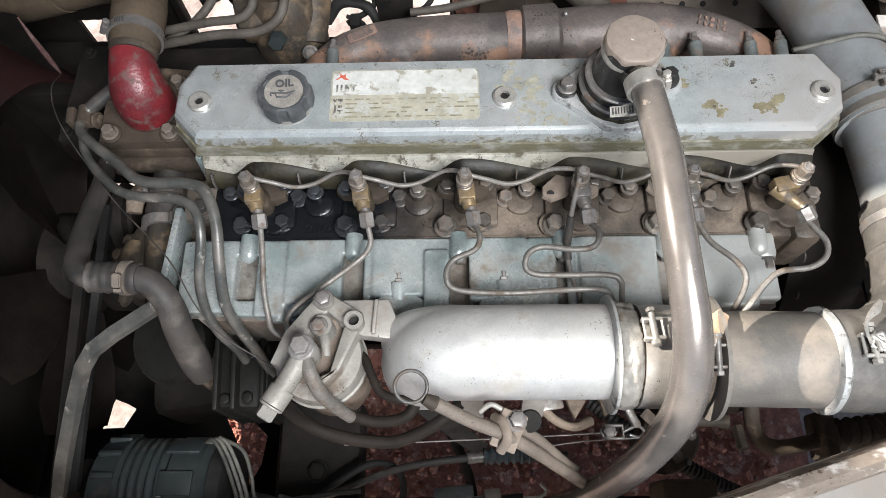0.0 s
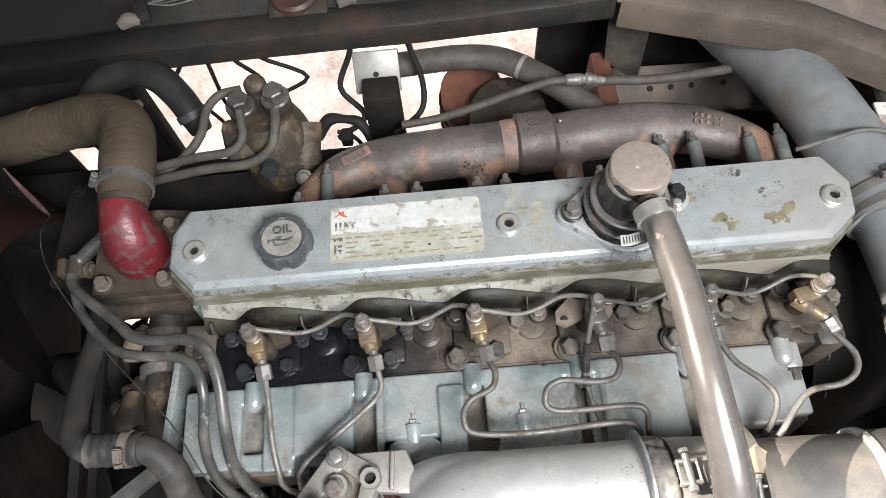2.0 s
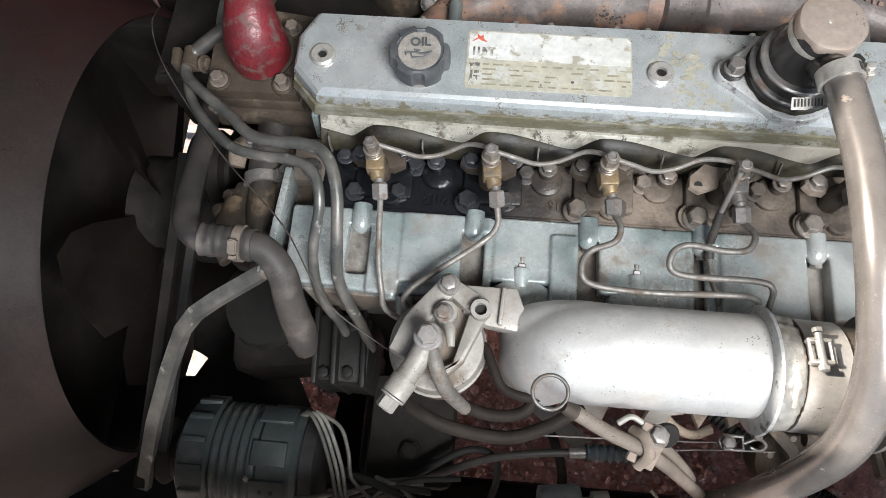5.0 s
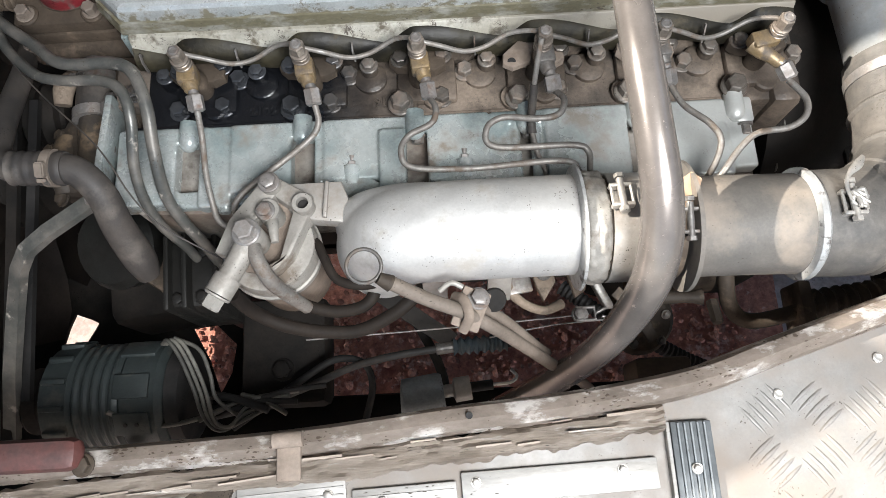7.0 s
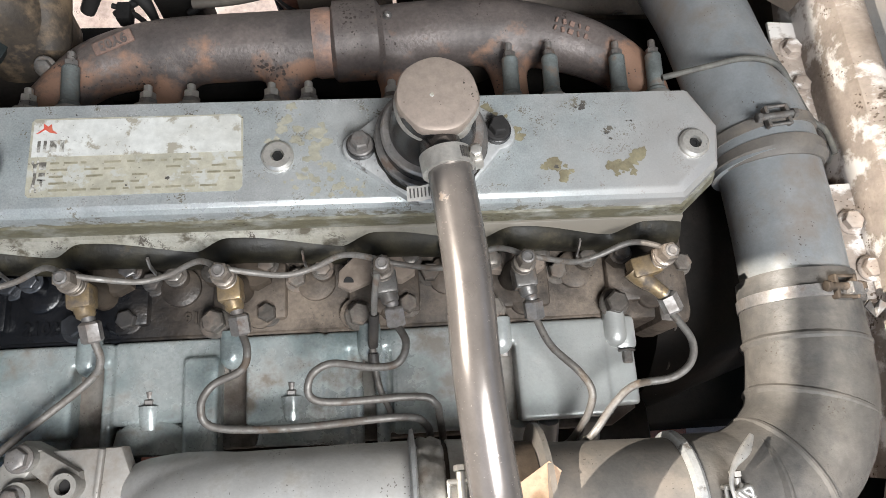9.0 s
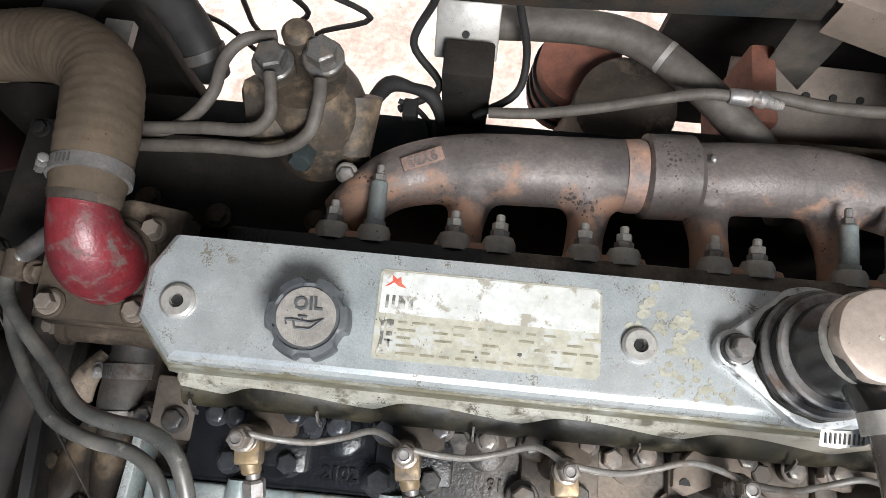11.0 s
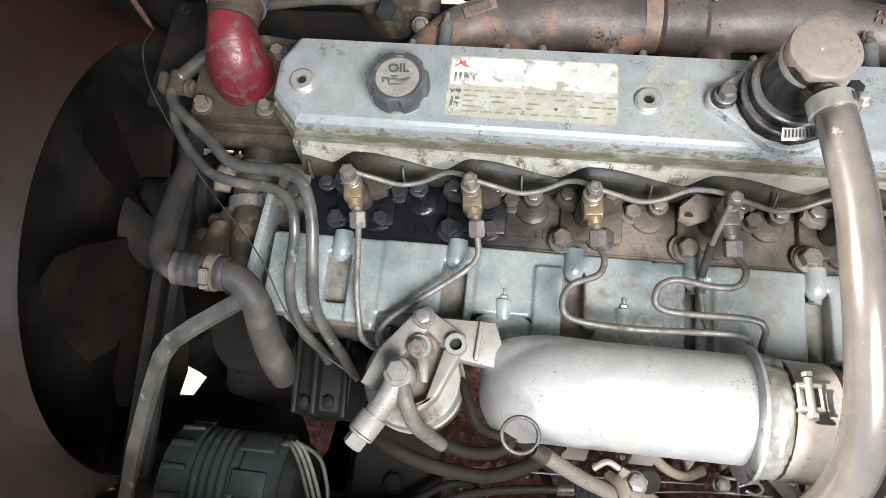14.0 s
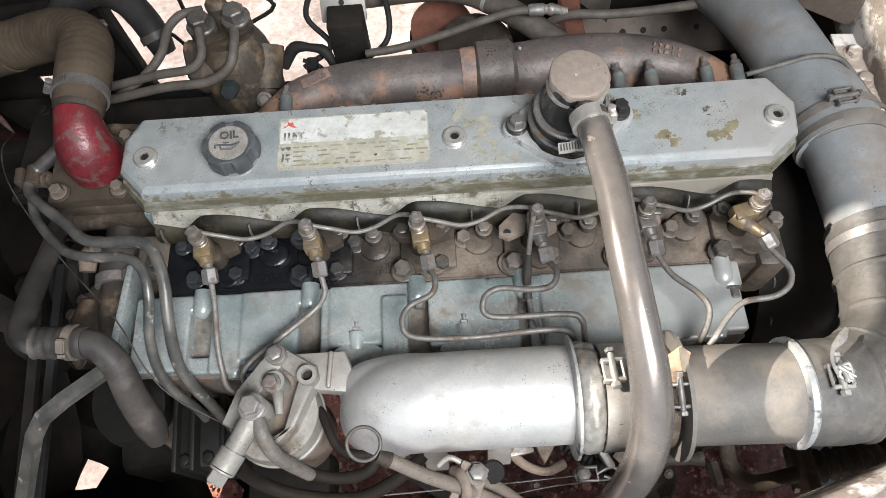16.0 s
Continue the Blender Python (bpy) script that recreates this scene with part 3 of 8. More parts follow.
solid("gravel", stones(5200, (-0.47, 0.62), (-0.10, 0.60), (0.0028, 0.0068), 4), M_GRAVEL,
      "loose dark red gravel on the ground under the engine", "gravel", "stuff", smooth=False, at=(0, 0.3, GROUND_Z))
b = bmesh.new()
bmesh.ops.create_grid(b, x_segments=90, y_segments=60, size=1)
for v in b.verts:
    v.co.x, v.co.y = v.co.x * 0.57 + 0.12, v.co.y * 0.46 + 0.30
    v.co.z = GROUND_Z + 0.014 + noise.fractal(v.co * 30, 1.0, 2.0, 4) * 0.006
solid("gravel_bed", b, M_GRAVEL, "bed of damp red earth and grit, darkened for the engine's shade", "gravel", "structure", at=(0, 0.3, GROUND_Z))

def ring_sheet(inner, outer, z0, z1):
    bm = bmesh.new()
    n = len(inner)
    L = [[bm.verts.new((*p, z)) for p in o] for o in (inner, outer) for z in (z0, z1)]
    for k in range(n):
        j = (k + 1) % n
        bm.faces.new((L[1][k], L[1][j], L[3][j], L[3][k]))
        bm.faces.new((L[0][k], L[2][k], L[2][j], L[0][j]))
        bm.faces.new((L[0][k], L[0][j], L[1][j], L[1][k]))
        bm.faces.new((L[2][k], L[3][k], L[3][j], L[2][j]))
    return bm


# front and side rim with cream paint
rim = thing("hatch_rim", "chipped cream-painted steel rim round the engine hatch", "hatch rim", (0.2, 0, 0.98), kind="structure")
front = [(-1.1, -0.034), (-0.62, -0.028), (-0.25, -0.016), (-0.09, -0.010), (0.046, 0.002), (0.145, 0.009), (0.245, 0.023), (0.310, 0.042), (0.427, 0.077), (0.500, 0.098), (0.546, 0.120), (0.564, 0.152)]
def rail_piece(line, w, z, drop, lip=0.004):
    """A rolled edge: rounded top with the sheet turned down on its inner side."""
    bm = bmesh.new()
    rows = []
    prof = [(0.0, -drop), (0.0, -0.012), (0.003, -0.004), (0.009, 0.0), (w * 0.6, 0.001), (w - 0.006, -0.002), (w, -0.008), (w, -0.016), (w + 0.003, -0.0225)]
    for i, p in enumerate(line):
        a, c = Vector(line[max(i - 1, 0)]), Vector(line[min(i + 1, len(line) - 1)])
        e = (c - a).normalized()
        nrm = Vector((e.y, -e.x))
        dz = 0.002 * noise.noise(Vector((p[0] * 9, p[1] * 9, 0)))
        rows.append([bm.verts.new((p[0] + nrm.x * s, p[1] + nrm.y * s, z + h + dz)) for s, h in prof])
    for u, v in zip(rows[:-1], rows[1:]):
        for k in range(len(prof) - 1):
            bm.faces.new((u[k], v[k], v[k + 1], u[k + 1]))
    r = bmesh.ops.solidify(bm, geom=bm.faces[:], thickness=0.0015)
    return bm


def dense(line, step=0.02):
    out = []
    for p, q in zip(line[:-1], line[1:]):
        n = max(1, int(math.dist(p, q) / step))
        out += [(p[0] + (q[0] - p[0]) * k / n, p[1] + (q[1] - p[1]) * k / n) for k in range(n)]
    return out + [line[-1]]


part("front_rail", rail_piece([(float(p[0]), float(p[1])) for p in spline(front, 12)], 0.021, 1.070, 0.060), M_CREAM, rim)
side = [(0.564, 0.150), (0.576, 0.30), (0.577, 0.47), (0.572, 0.60), (0.60, 0.95)]
part("side_rail", rail_piece(dense(side), 0.036, 1.072, 0.090), M_CREAM, rim)
back = [(0.253, 0.752), (0.0, 0.740), (-0.30, 0.735), (-1.1, 0.705)]
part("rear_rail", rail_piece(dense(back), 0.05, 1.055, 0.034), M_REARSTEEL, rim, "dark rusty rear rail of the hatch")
part("corner_rail", rail_piece(dense([(0.572, 0.60), (0.47, 0.676), (0.258, 0.748)]), 0.05, 1.057, 0.048), M_REARTAN, rim, "dusty rear corner of the hatch, painted pale as if sunlit")
part("weld_bead", tube([(0.256, 0.750, 1.052), (0.262, 0.775, 1.058), (0.266, 0.800, 1.057)], 0.004, 10, 4), M_REARTAN, rim)
part("screw_hole", lathe([(0.0030, 1.0700), (0.0030, 1.0722)], (0.059, -0.007, 0), seg=10), M_BLACK, rim)
# hinge clip on the front rail
hb = box(-0.088, -0.034, 1.069, 0.020, 0.034, 0.005, 0.002)
tube([(-0.100, -0.019, 1.073), (-0.076, -0.018, 1.073)], 0.0065, 12, 1, hb, curve=False)
part("hinge_clip", hb, M_POCKET, rim, "rusty tan hinge clip")

# floors beyond the rim
floor = thing("cab_floor", "worn metal cab floor round the engine hatch", "floor", (0, -0.4, 1.0), kind="structure")
fl = [(-1.6, -0.076), (-0.62, -0.066), (-0.25, -0.050), (0.04, -0.026), (0.205, -0.010), (0.295, 0.012), (0.43, 0.054), (0.545, 0.104), (0.600, 0.150),
      (0.614, 0.30), (0.611, 0.47), (0.606, 0.60), (0.64, 1.1), (1.5, 1.1), (1.5, -0.9), (-1.6, -0.9)]
part("front_floor", plate(fl[::-1], 1.020, 1.046), M_TREAD, floor, "aluminium tread plate floor")
rf = [(0.27, 0.803), (0.0, 0.790), (-0.30, 0.785), (-1.1, 0.755), (-1.6, 0.74), (-1.6, 0.98), (0.27, 0.98)]
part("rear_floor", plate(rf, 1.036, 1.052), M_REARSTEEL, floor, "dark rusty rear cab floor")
part("corner_floor", plate([(0.606, 0.60), (0.48, 0.728), (0.272, 0.803), (0.272, 0.98), (0.64, 0.98)], 1.036, 1.053), M_REARTAN, floor, "dusty corner of the cab floor, painted pale as if sunlit")
pk = box(-0.159, 0.812, 1.054, 0.078, 0.080, 0.008, 0.003)
pk = part("access_plate", pk, M_BROWN, floor, "dark square access plate")
part("plug", lathe([(0.030, 1.056), (0.030, 1.064), (0.026, 1.068), (0.018, 1.066), (0.0001, 1.064)], (-0.163, 0.800, 0), seg=32), material("dark_red_plug", (0.085, 0.040, 0.036), (0.05, 0.030, 0.028), 30, 0.5, 0.15, 0.5, None, 0.0, None, 0.3, 300), pk, "dark red round plug")
tk = box(-0.098, 0.788, 1.058, 0.022, 0.013, 0.012, 0.003, (0, 0, 25))
box(-0.084, 0.800, 1.056, 0.010, 0.030, 0.008, 0.002, (0, 0, -15), tk)
part("floor_clip", tk, M_TANROD, floor, "tan clip on the rear floor")
fc = thing("floor_cable_clip", "black cable clip with thin wires on the rear floor", "cable clip", (-0.366, 0.800, 1.052))
part("clip", box(-0.366, 0.800, 1.058, 0.020, 0.032, 0.014, 0.004, (0, 0, 20)), M_BLACK, fc)
part("wad", tube([(-0.392, 0.780, 1.056), (-0.380, 0.786, 1.060), (-0.366, 0.786, 1.057)], [0.007, 0.010, 0.006], 14, 4), M_TANROD, fc, "tan wad of tape")
for k in range(4):
    part("wire", tube([(-0.358, 0.812, 1.060), (-0.335 + 0.004 * k, 0.822 - 0.006 * k, 1.062), (-0.300 + 0.006 * k, 0.835 - 0.004 * k, 1.060), (-0.280 + 0.005 * k, 0.875, 1.056)], 0.0014, 8, 5), M_WIRE, fc)
# raised treads: groups of five bars, turned crosswise by turns
tb = bmesh.new()
for i in range(-9, 24):
    for j in range(-12, 14):
        cx, cy = 0.31 + i * 0.043, -0.10 + j * 0.043
        inside = (cx > 0.275 and cy < 0.0) or (cx > 0.33 and cy < -0.02 + (cx - 0.3) * 0.33) or (cx > 0.645 and cy < 1.05)
        strip_zone = cy < -0.115 and cx < 0.275
        if not inside and not strip_zone:
            continue
        a = 38 if (i + j) % 2 else -52
        for k in range(-2, 3):
            t = bmesh.new()
            bmesh.ops.create_uvsphere(t, u_segments=8, v_segments=4, radius=1)
            bmesh.ops.scale(t, verts=t.verts, vec=(0.0155, 0.0019, 0.0010))
            bmesh.ops.translate(t, verts=t.verts, vec=(0, k * 0.0076, 0))
            bmesh.ops.transform(t, verts=t.verts, matrix=pose(cx, cy, 1.0462, 0, 0, a))
            merge(tb, t)
treads = part("tread_bars", tb, M_TREAD, floor, "raised tread bars")
tagged(treads, kind="stuff")
for x, y in ((0.322, -0.002), (0.412, 0.024), (0.50, 0.066)):
    part("floor_screw", lathe([(0.0045, 1.046), (0.0043, 1.0478), (0.003, 1.0484), (0.0012, 1.0480)], (x, y, 0), seg=16), M_ZINC, floor)
# trims on the front floor
tr = thing("floor_trim", "grooved dark grey aluminium edge trim screwed to the floor", "trim", (0.242, -0.09, 1.046), kind="structure")
tb = box(0.243, -0.115, 1.049, 0.034, 0.19, 0.006, 0.0015)
for k in range(-2, 3):
    box(0.243 + k * 0.0055, -0.115, 1.0526, 0.0022, 0.188, 0.0016, 0.0004, bm=tb, seg=1)
part("trim_strip", tb, M_TRIM, tr)
for yy in (-0.058, -0.10, -0.15):
    part("screw", hexbolt((0.243, yy, 1.053), 0.006, washer=True), M_ZINC, tr)
# pale strip paints the reflection along the trim's left edge
part("bright_edge", box(0.2235, -0.115, 1.049, 0.0035, 0.19, 0.007, 0.001), M_WORNALU, tr)
wt = thing("worn_floor_trim", "worn pale aluminium strip screwed along the hatch edge", "trim", (0.07, -0.06, 1.046), kind="structure")
for x0, x1, yy, rot in ((0.050, 0.212, -0.062, 1.6), (-0.135, -0.045, -0.066, 3.0), (-0.040, 0.046, -0.072, 2.0)):
    cx = (x0 + x1) / 2
    tb = box(cx, yy, 1.0485, x1 - x0, 0.025, 0.004, 0.001, (0, 0, rot))
    for k in (-1, 0, 1) if x0 < 0.04 else ():
        box(cx, yy + k * 0.006, 1.051, x1 - x0 - 0.004, 0.0016, 0.0012, bm=tb, turn=(0, 0, rot))
    st = part("strip", tb, M_WORNALU, wt)
for x, yy in ((0.183, -0.056), (0.062, -0.060), (-0.015, -0.070), (-0.060, -0.064), (-0.115, -0.068), (-0.19, -0.076)):
    part("screw", hexbolt((x, yy, 1.050), 0.006), M_ZINC, wt)
# splinters of old board along the joint
bb = bmesh.new()
rnd = random.Random(8)
edge = [(-0.40, -0.062), (-0.25, -0.052), (-0.09, -0.044), (0.046, -0.0325), (0.145, -0.0255), (0.222, -0.016)]
rows = []
for q in spline(edge, 40):
    row = []
    for k in range(9):
        u = k / 8 - 0.5
        ragged = (0.004 * noise.noise(Vector((q[0] * 37, k // 4 * 7.0, 1.5))) + 0.003 * noise.noise(Vector((q[0] * 150, k // 4 * 7.0, 3.5)))) * (1 if k in (0, 8) else 0.3)
        z = 1.0535 + 0.0035 * noise.noise(Vector((q[0] * 25, u * 26, 4.0))) + 0.002 * noise.noise(Vector((q[0] * 90, u * 60, 9.0))) - (0.006 if k in (0, 8) else 0)
        row.append(bb.verts.new((q[0], q[1] + u * 0.023 + ragged, z)))
    rows.append(row)
for u, v in zip(rows[:-1], rows[1:]):
    for k in range(8):
        bb.faces.new((u[k], u[k + 1], v[k + 1], v[k]))
bmesh.ops.solidify(bb, geom=bb.faces[:], thickness=0.004)
for k in range(17):
    x = -0.27 + k * 0.029
    y = -0.053 + 0.0727 * (x + 0.27) + rnd.uniform(-0.007, 0.009)
    box(x, y, 1.0555, rnd.uniform(0.015, 0.05), rnd.uniform(0.0010, 0.0022), rnd.uniform(0.002, 0.003), 0, (rnd.uniform(-10, 10), rnd.uniform(-3, 3), rnd.uniform(3, 7)), bb, 1)
solid("splintered_board_edge", bb, M_RAWWOOD, "splintered weathered board edge along the hatch rim", "board", "structure")
# dirty brown piece of board lying beside the rim
solid("torn_mat_scrap", plate([(-0.185, -0.078), (-0.172, -0.046), (-0.150, -0.038), (-0.131, -0.040), (-0.138, -0.056), (-0.150, -0.078)], 1.0465, 1.0520, 0.001), M_BROWN, "dirty brown board piece beside the rim", "mat")
# red latch on the front rim
la = thing("latch_cover", "rusty dark red latch cover on the hatch rim", "latch", (-0.30, -0.02, 1.07))
part("cover", box(-0.336, -0.021, 1.081, 0.172, 0.026, 0.022, 0.009), material("dull_red", (0.10, 0.035, 0.03), (0.06, 0.03, 0.027), 40, 0.5, 0.15, 0.5, 0.7, 0, None, 0.3, 300), la)
part("pin", hexbolt((-0.252, -0.030, 1.074), 0.012), M_BROWN, la)

# unseen cab shell added to hold back sky and sun: walls with openings, roof
def wall_x(name, x, holes, y0, y1, z0, z1, thick=0.04):
    bm = bmesh.new()
    ys = sorted({y0, y1, *[h[0] for h in holes], *[h[1] for h in holes]})
    for a, c in zip(ys[:-1], ys[1:]):
        cuts = sorted([(h[2], h[3]) for h in holes if h[0] <= a and h[1] >= c])
        z = z0
        for lo, hi in cuts + [(z1, z1)]:
            if lo > z:
                box(x, (a + c) / 2, (z + lo) / 2, thick, c - a, lo - z, bm=bm)
            z = hi
    return solid(name, bm, M_CABIN, "plain grey unseen cab side wall with an added opening", "wall", "structure", smooth=False)


# opening placed so that the sunbeam lands on the duct side
wall_left = wall_x("wall_left", -1.12, [(-0.10, 0.99, 1.80, 2.46)], -0.9, 1.0, 1.06, 2.62)
# added unseen slope, blocks and bent bar that shape the sun patches on the duct
sl = bmesh.new()
for x in (-1.139, -1.101):
    for y, z in ((-0.10, 1.80), (0.99, 1.80), (0.99, 2.33)):
        sl.verts.new((x, y, z))
sl.verts.ensure_lookup_table()
for f in ((0, 1, 2), (5, 4, 3), (0, 3, 4, 1), (1, 4, 5, 2), (2, 5, 3, 0)):
    sl.faces.new([sl.verts[i] for i in f])
box(-1.12, 0.782, 2.03, 0.03, 0.416, 0.45, bm=sl)
plate([(-0.10, 1.75), (0.20, 2.12), (0.25, 2.18), (0.285, 2.10), (0.285, 1.75)][::-1], -0.015, 0.015, bm=sl, m=Matrix.Translation((-1.12, 0, 0)) @ Matrix(((0, 0, 1, 0), (1, 0, 0, 0), (0, 1, 0, 0), (0, 0, 0, 1))))
tube([(-1.12, 0.29, 2.125), (-1.12, 0.335, 2.170), (-1.12, 0.375, 2.196), (-1.12, 0.415, 2.216), (-1.12, 0.49, 2.230), (-1.12, 0.55, 2.236), (-1.12, 0.60, 2.240)], [0.020, 0.022, 0.020, 0.013, 0.013, 0.012, 0.012], 10, 4, sl)
solid("window_sill", sl, M_CABIN, "added unseen shapes in the side window that cut the sunbeam", "window sill", "structure", smooth=False)
wall_x("wall_right", 1.30, [(-0.6, 0.8, 1.6, 2.4)], -0.9, 1.0, 1.06, 2.62)
solid("wall_back", box(0.09, 1.02, 1.84, 2.46, 0.04, 1.56), M_CABIN, "plain grey unseen rear cab wall", "wall", "structure", smooth=False)
solid("roof", box(0.09, 0.36, 2.65, 2.46, 1.36, 0.05), M_CABIN, "plain grey unseen cab roof lining", "ceiling", "structure", smooth=False)

# ---- chassis under the floor ----
solid("chassis_rail", box(-0.10, 0.652, 0.755, 2.4, 0.10, 0.20, 0.006), M_DARK, "black painted steel chassis rail behind the engine", "chassis rail", "structure")
solid("front_rail_beam", box(0.16, 0.002, 0.66, 1.1, 0.07, 0.20, 0.008), M_DARK, "dark steel chassis rail in front of the engine", "chassis rail", "structure")
# added near-black sheets for the shade below the fan, holed where ground shows
ut = thing("shade_sheet", "added black sheets for the shade below fan and belts", "tray", (-0.45, 0.2, 0.55), kind="structure")
part("sheet", ring_sheet([(-0.5538, 0.2014), (-0.5268, 0.1914), (-0.514, 0.1846), (-0.5298, 0.1546), (-0.5679, 0.1529), (-0.562, 0.178)], [(-0.54, 0.45), (-0.44, 0.45), (-0.44, -0.15), (-0.70, -0.15), (-0.70, 0.20), (-0.70, 0.45)], 0.557, 0.563), M_DARK, ut)
part("sheet", ring_sheet([(-0.362, 0.168), (-0.324, 0.172), (-0.291, 0.139), (-0.297, 0.095), (-0.314, 0.062), (-0.333, 0.115)], [(-0.44, 0.45), (-0.20, 0.45), (-0.20, 0.139), (-0.20, 0.0), (-0.20, -0.15), (-0.44, -0.15)], 0.557, 0.563), M_DARK, ut)
solid("radiator_frame", box(-0.67, 0.34, 0.80, 0.04, 0.66, 0.58, 0.01), M_DARK, "dark radiator behind the fan", "radiator", "structure")
post = thing("cab_mount_post", "dark steel cab mount post with a grey bracket on top", "post", (-0.065, 0.70, 0.80))
part("post_channel", box(-0.065, 0.712, 0.885, 0.050, 0.040, 0.17, 0.003), M_DARK, post)
pb = box(-0.069, 0.746, 0.964, 0.064, 0.058, 0.006, 0.002, (48, 0, 0))
part("bracket", pb, M_ALU, post, "dusty grey bracket plate")
part("bolt_hole", lathe([(0.004, 0), (0.004, 0.002)], (-0.0705, 0.7420, 0.9635), (0, -0.743, 0.669), 12), M_BLACK, post)
ip_ = thing("inner_wing_panel", "black inner wing panel behind the radiator hose", "panel", (-0.75, 0.745, 0.5), kind="structure")
part("sheet", box(-0.836, 0.748, 0.765, 0.528, 0.006, 0.53), M_DARK, ip_)
part("upper_sheet", box(-0.486, 0.748, 0.940, 0.172, 0.006, 0.18), M_DARK, ip_)
part("lower_sheet", box(-0.462, 0.748, 0.680, 0.126, 0.006, 0.34), M_DARK, ip_)
part("stiffener", box(-0.400, 0.742, 0.86, 0.012, 0.018, 0.34, 0.003), M_DARK, ip_)
# added sheet hides the ground so the gap beside the duct reads black
solid("arch_panel", box(0.67, 0.32, 0.86, 0.26, 1.1, 0.006), M_DARK, "added dark sheet that blackens the gap under the cab floor", "panel", "structure")
solid("rear_bulkhead", box(0.50, 0.915, 0.77, 0.62, 0.012, 0.52), M_DARK, "dark steel bulkhead behind the exhaust manifold", "bulkhead", "structure")


# ---- engine ----
def wave(x):
    """Lower edge of the cover's skirt: steep over each injector, then falling away to the next."""
    for xi, w in ((-0.196, 0.114), (-0.082, 0.112), (0.030, 0.119), (0.149, 0.114), (0.263, 0.114), (0.377, 0.114)):
        u = (x - xi + 0.030) / w
        if u < 1.0:
            break
    if x < -0.226:
        return 1.0345 + 0.30 * (-0.226 - x)
    u = max(0.0, min(1.0, u))
    rise = min(1.0, u / 0.24)
    fall = min(1.0, max(0.0, (1.0 - u) / 0.70))
    k = min(rise, fall)
    k = k * k * (3 - 2 * k)
    return 1.0345 + 0.0165 * k ** 0.8


block = thing("engine_block", "dark oily cast iron engine block", "engine block", (0.05, 0.4, 0.50))
part("crankcase", box(0.06, 0.40, 0.70, 0.66, 0.20, 0.38, 0.015), M_DARK, block)
part("front_cover", box(-0.295, 0.37, 0.80, 0.07, 0.24, 0.34, 0.02), M_BROWN, block, "dusty brown timing cover")
part("sump", box(0.06, 0.38, 0.52, 0.60, 0.16, 0.10, 0.02), M_DARK, block)

head = thing("cylinder_head", "oily cast iron cylinder head with bolts and dirt", "cylinder head", (0.07, 0.4, 0.89))
hb = box(0.070, 0.405, 0.943, 0.66, 0.215, 0.106, 0.006)
for k in range(6):
    x = -0.196 + 0.1145 * k
    box(x + 0.004, 0.338, 0.998, 0.062, 0.05, 0.012, 0.004, bm=hb)
    lathe([(0.013, 0.99), (0.013, 1.002), (0.011, 1.004)], (x + 0.012, 0.319, 0), seg=18, bm=hb)
    if k < 5:
        lathe([(0.017, 0.99), (0.017, 1.001), (0.014, 1.003)], (x + 0.060, 0.345, 0), seg=18, bm=hb)
        lathe([(0.014, 0.99), (0.014, 1.002)], (x + 0.094, 0.314, 0), seg=18, bm=hb)
part("casting", hb, M_HEAD, head)
part("end_plate", box(0.408, 0.345, 0.96, 0.035, 0.11, 0.09, 0.012), M_HEAD, head)
part("casting_mark", lettering("2102", 0.0145, pose(-0.135, 0.315, 0.9968), 0.0012, 0.0004), M_HEAD, head, "raised casting numerals")
part("casting_mark", lettering("91", 0.013, pose(-0.012, 0.318, 0.9968), 0.0012, 0.0003), M_HEAD, head, "raised casting numerals")
rnd = random.Random(5)
for x, y in ((-0.103, 0.314), (0.009, 0.312), (0.130, 0.312), (0.243, 0.312), (0.353, 0.311)):
    part("head_bolt", hexbolt((x, y, 1.002), 0.0172, height=0.014, turn=rnd.random()), M_OILBOLT, head)
for x, y in ((-0.160, 0.351), (-0.044, 0.349), (0.077, 0.347), (0.192, 0.347), (0.305, 0.343), (0.419, 0.345), (-0.221, 0.318), (-0.175, 0.320), (-0.063, 0.318), (0.052, 0.318), (0.172, 0.320)):
    part("head_bolt", hexbolt((x, y, 0.999), 0.0142, height=0.012, turn=rnd.random()), M_OILBOLT, head)

# valve cover
cover = thing("valve_cover", "worn grey-blue painted valve cover with chipped edges", "valve cover", (0.075, 0.43, 1.03))
TOP = [(-0.263, 0.477), (-0.277, 0.452), (-0.277, 0.418), (-0.251, 0.389), (0.393, 0.386), (0.425, 0.413), (0.430, 0.446), (0.411, 0.477)]


def loft(levels, outline_of):
    bm = bmesh.new()
    rings = [[bm.verts.new((*p, z)) for p in outline_of(d)] for d, z in levels]
    n = len(rings[0])
    for u, v in zip(rings[:-1], rings[1:]):
        for k in range(n):
            bm.faces.new((u[k], u[(k + 1) % n], v[(k + 1) % n], v[k]))
    bm.faces.new(rings[-1])
    bm.faces.new(rings[0][::-1])
    return bm


def swell(d):
    cx, cy = 0.076, 0.432
    return [(x + d * (1 if x > cx else -1), y - d if y < cy else y + min(d, -0.003)) for x, y in TOP]


part("lid", loft([(0.006, 1.066), (0.0058, 1.0745), (0.0046, 1.0795), (0.0018, 1.0832), (-0.0018, 1.0851), (-0.005, 1.0855)], swell), M_COVER, cover, angle=20)
part("edge_band", loft([(0.004, 1.049), (0.0105, 1.0510), (0.0108, 1.0535), (0.0080, 1.0655), (0.0030, 1.0668)], swell), M_OLIVE, cover, "grimy olive edge under the lid", angle=20)
sk = bmesh.new()
rows = []
N = 180
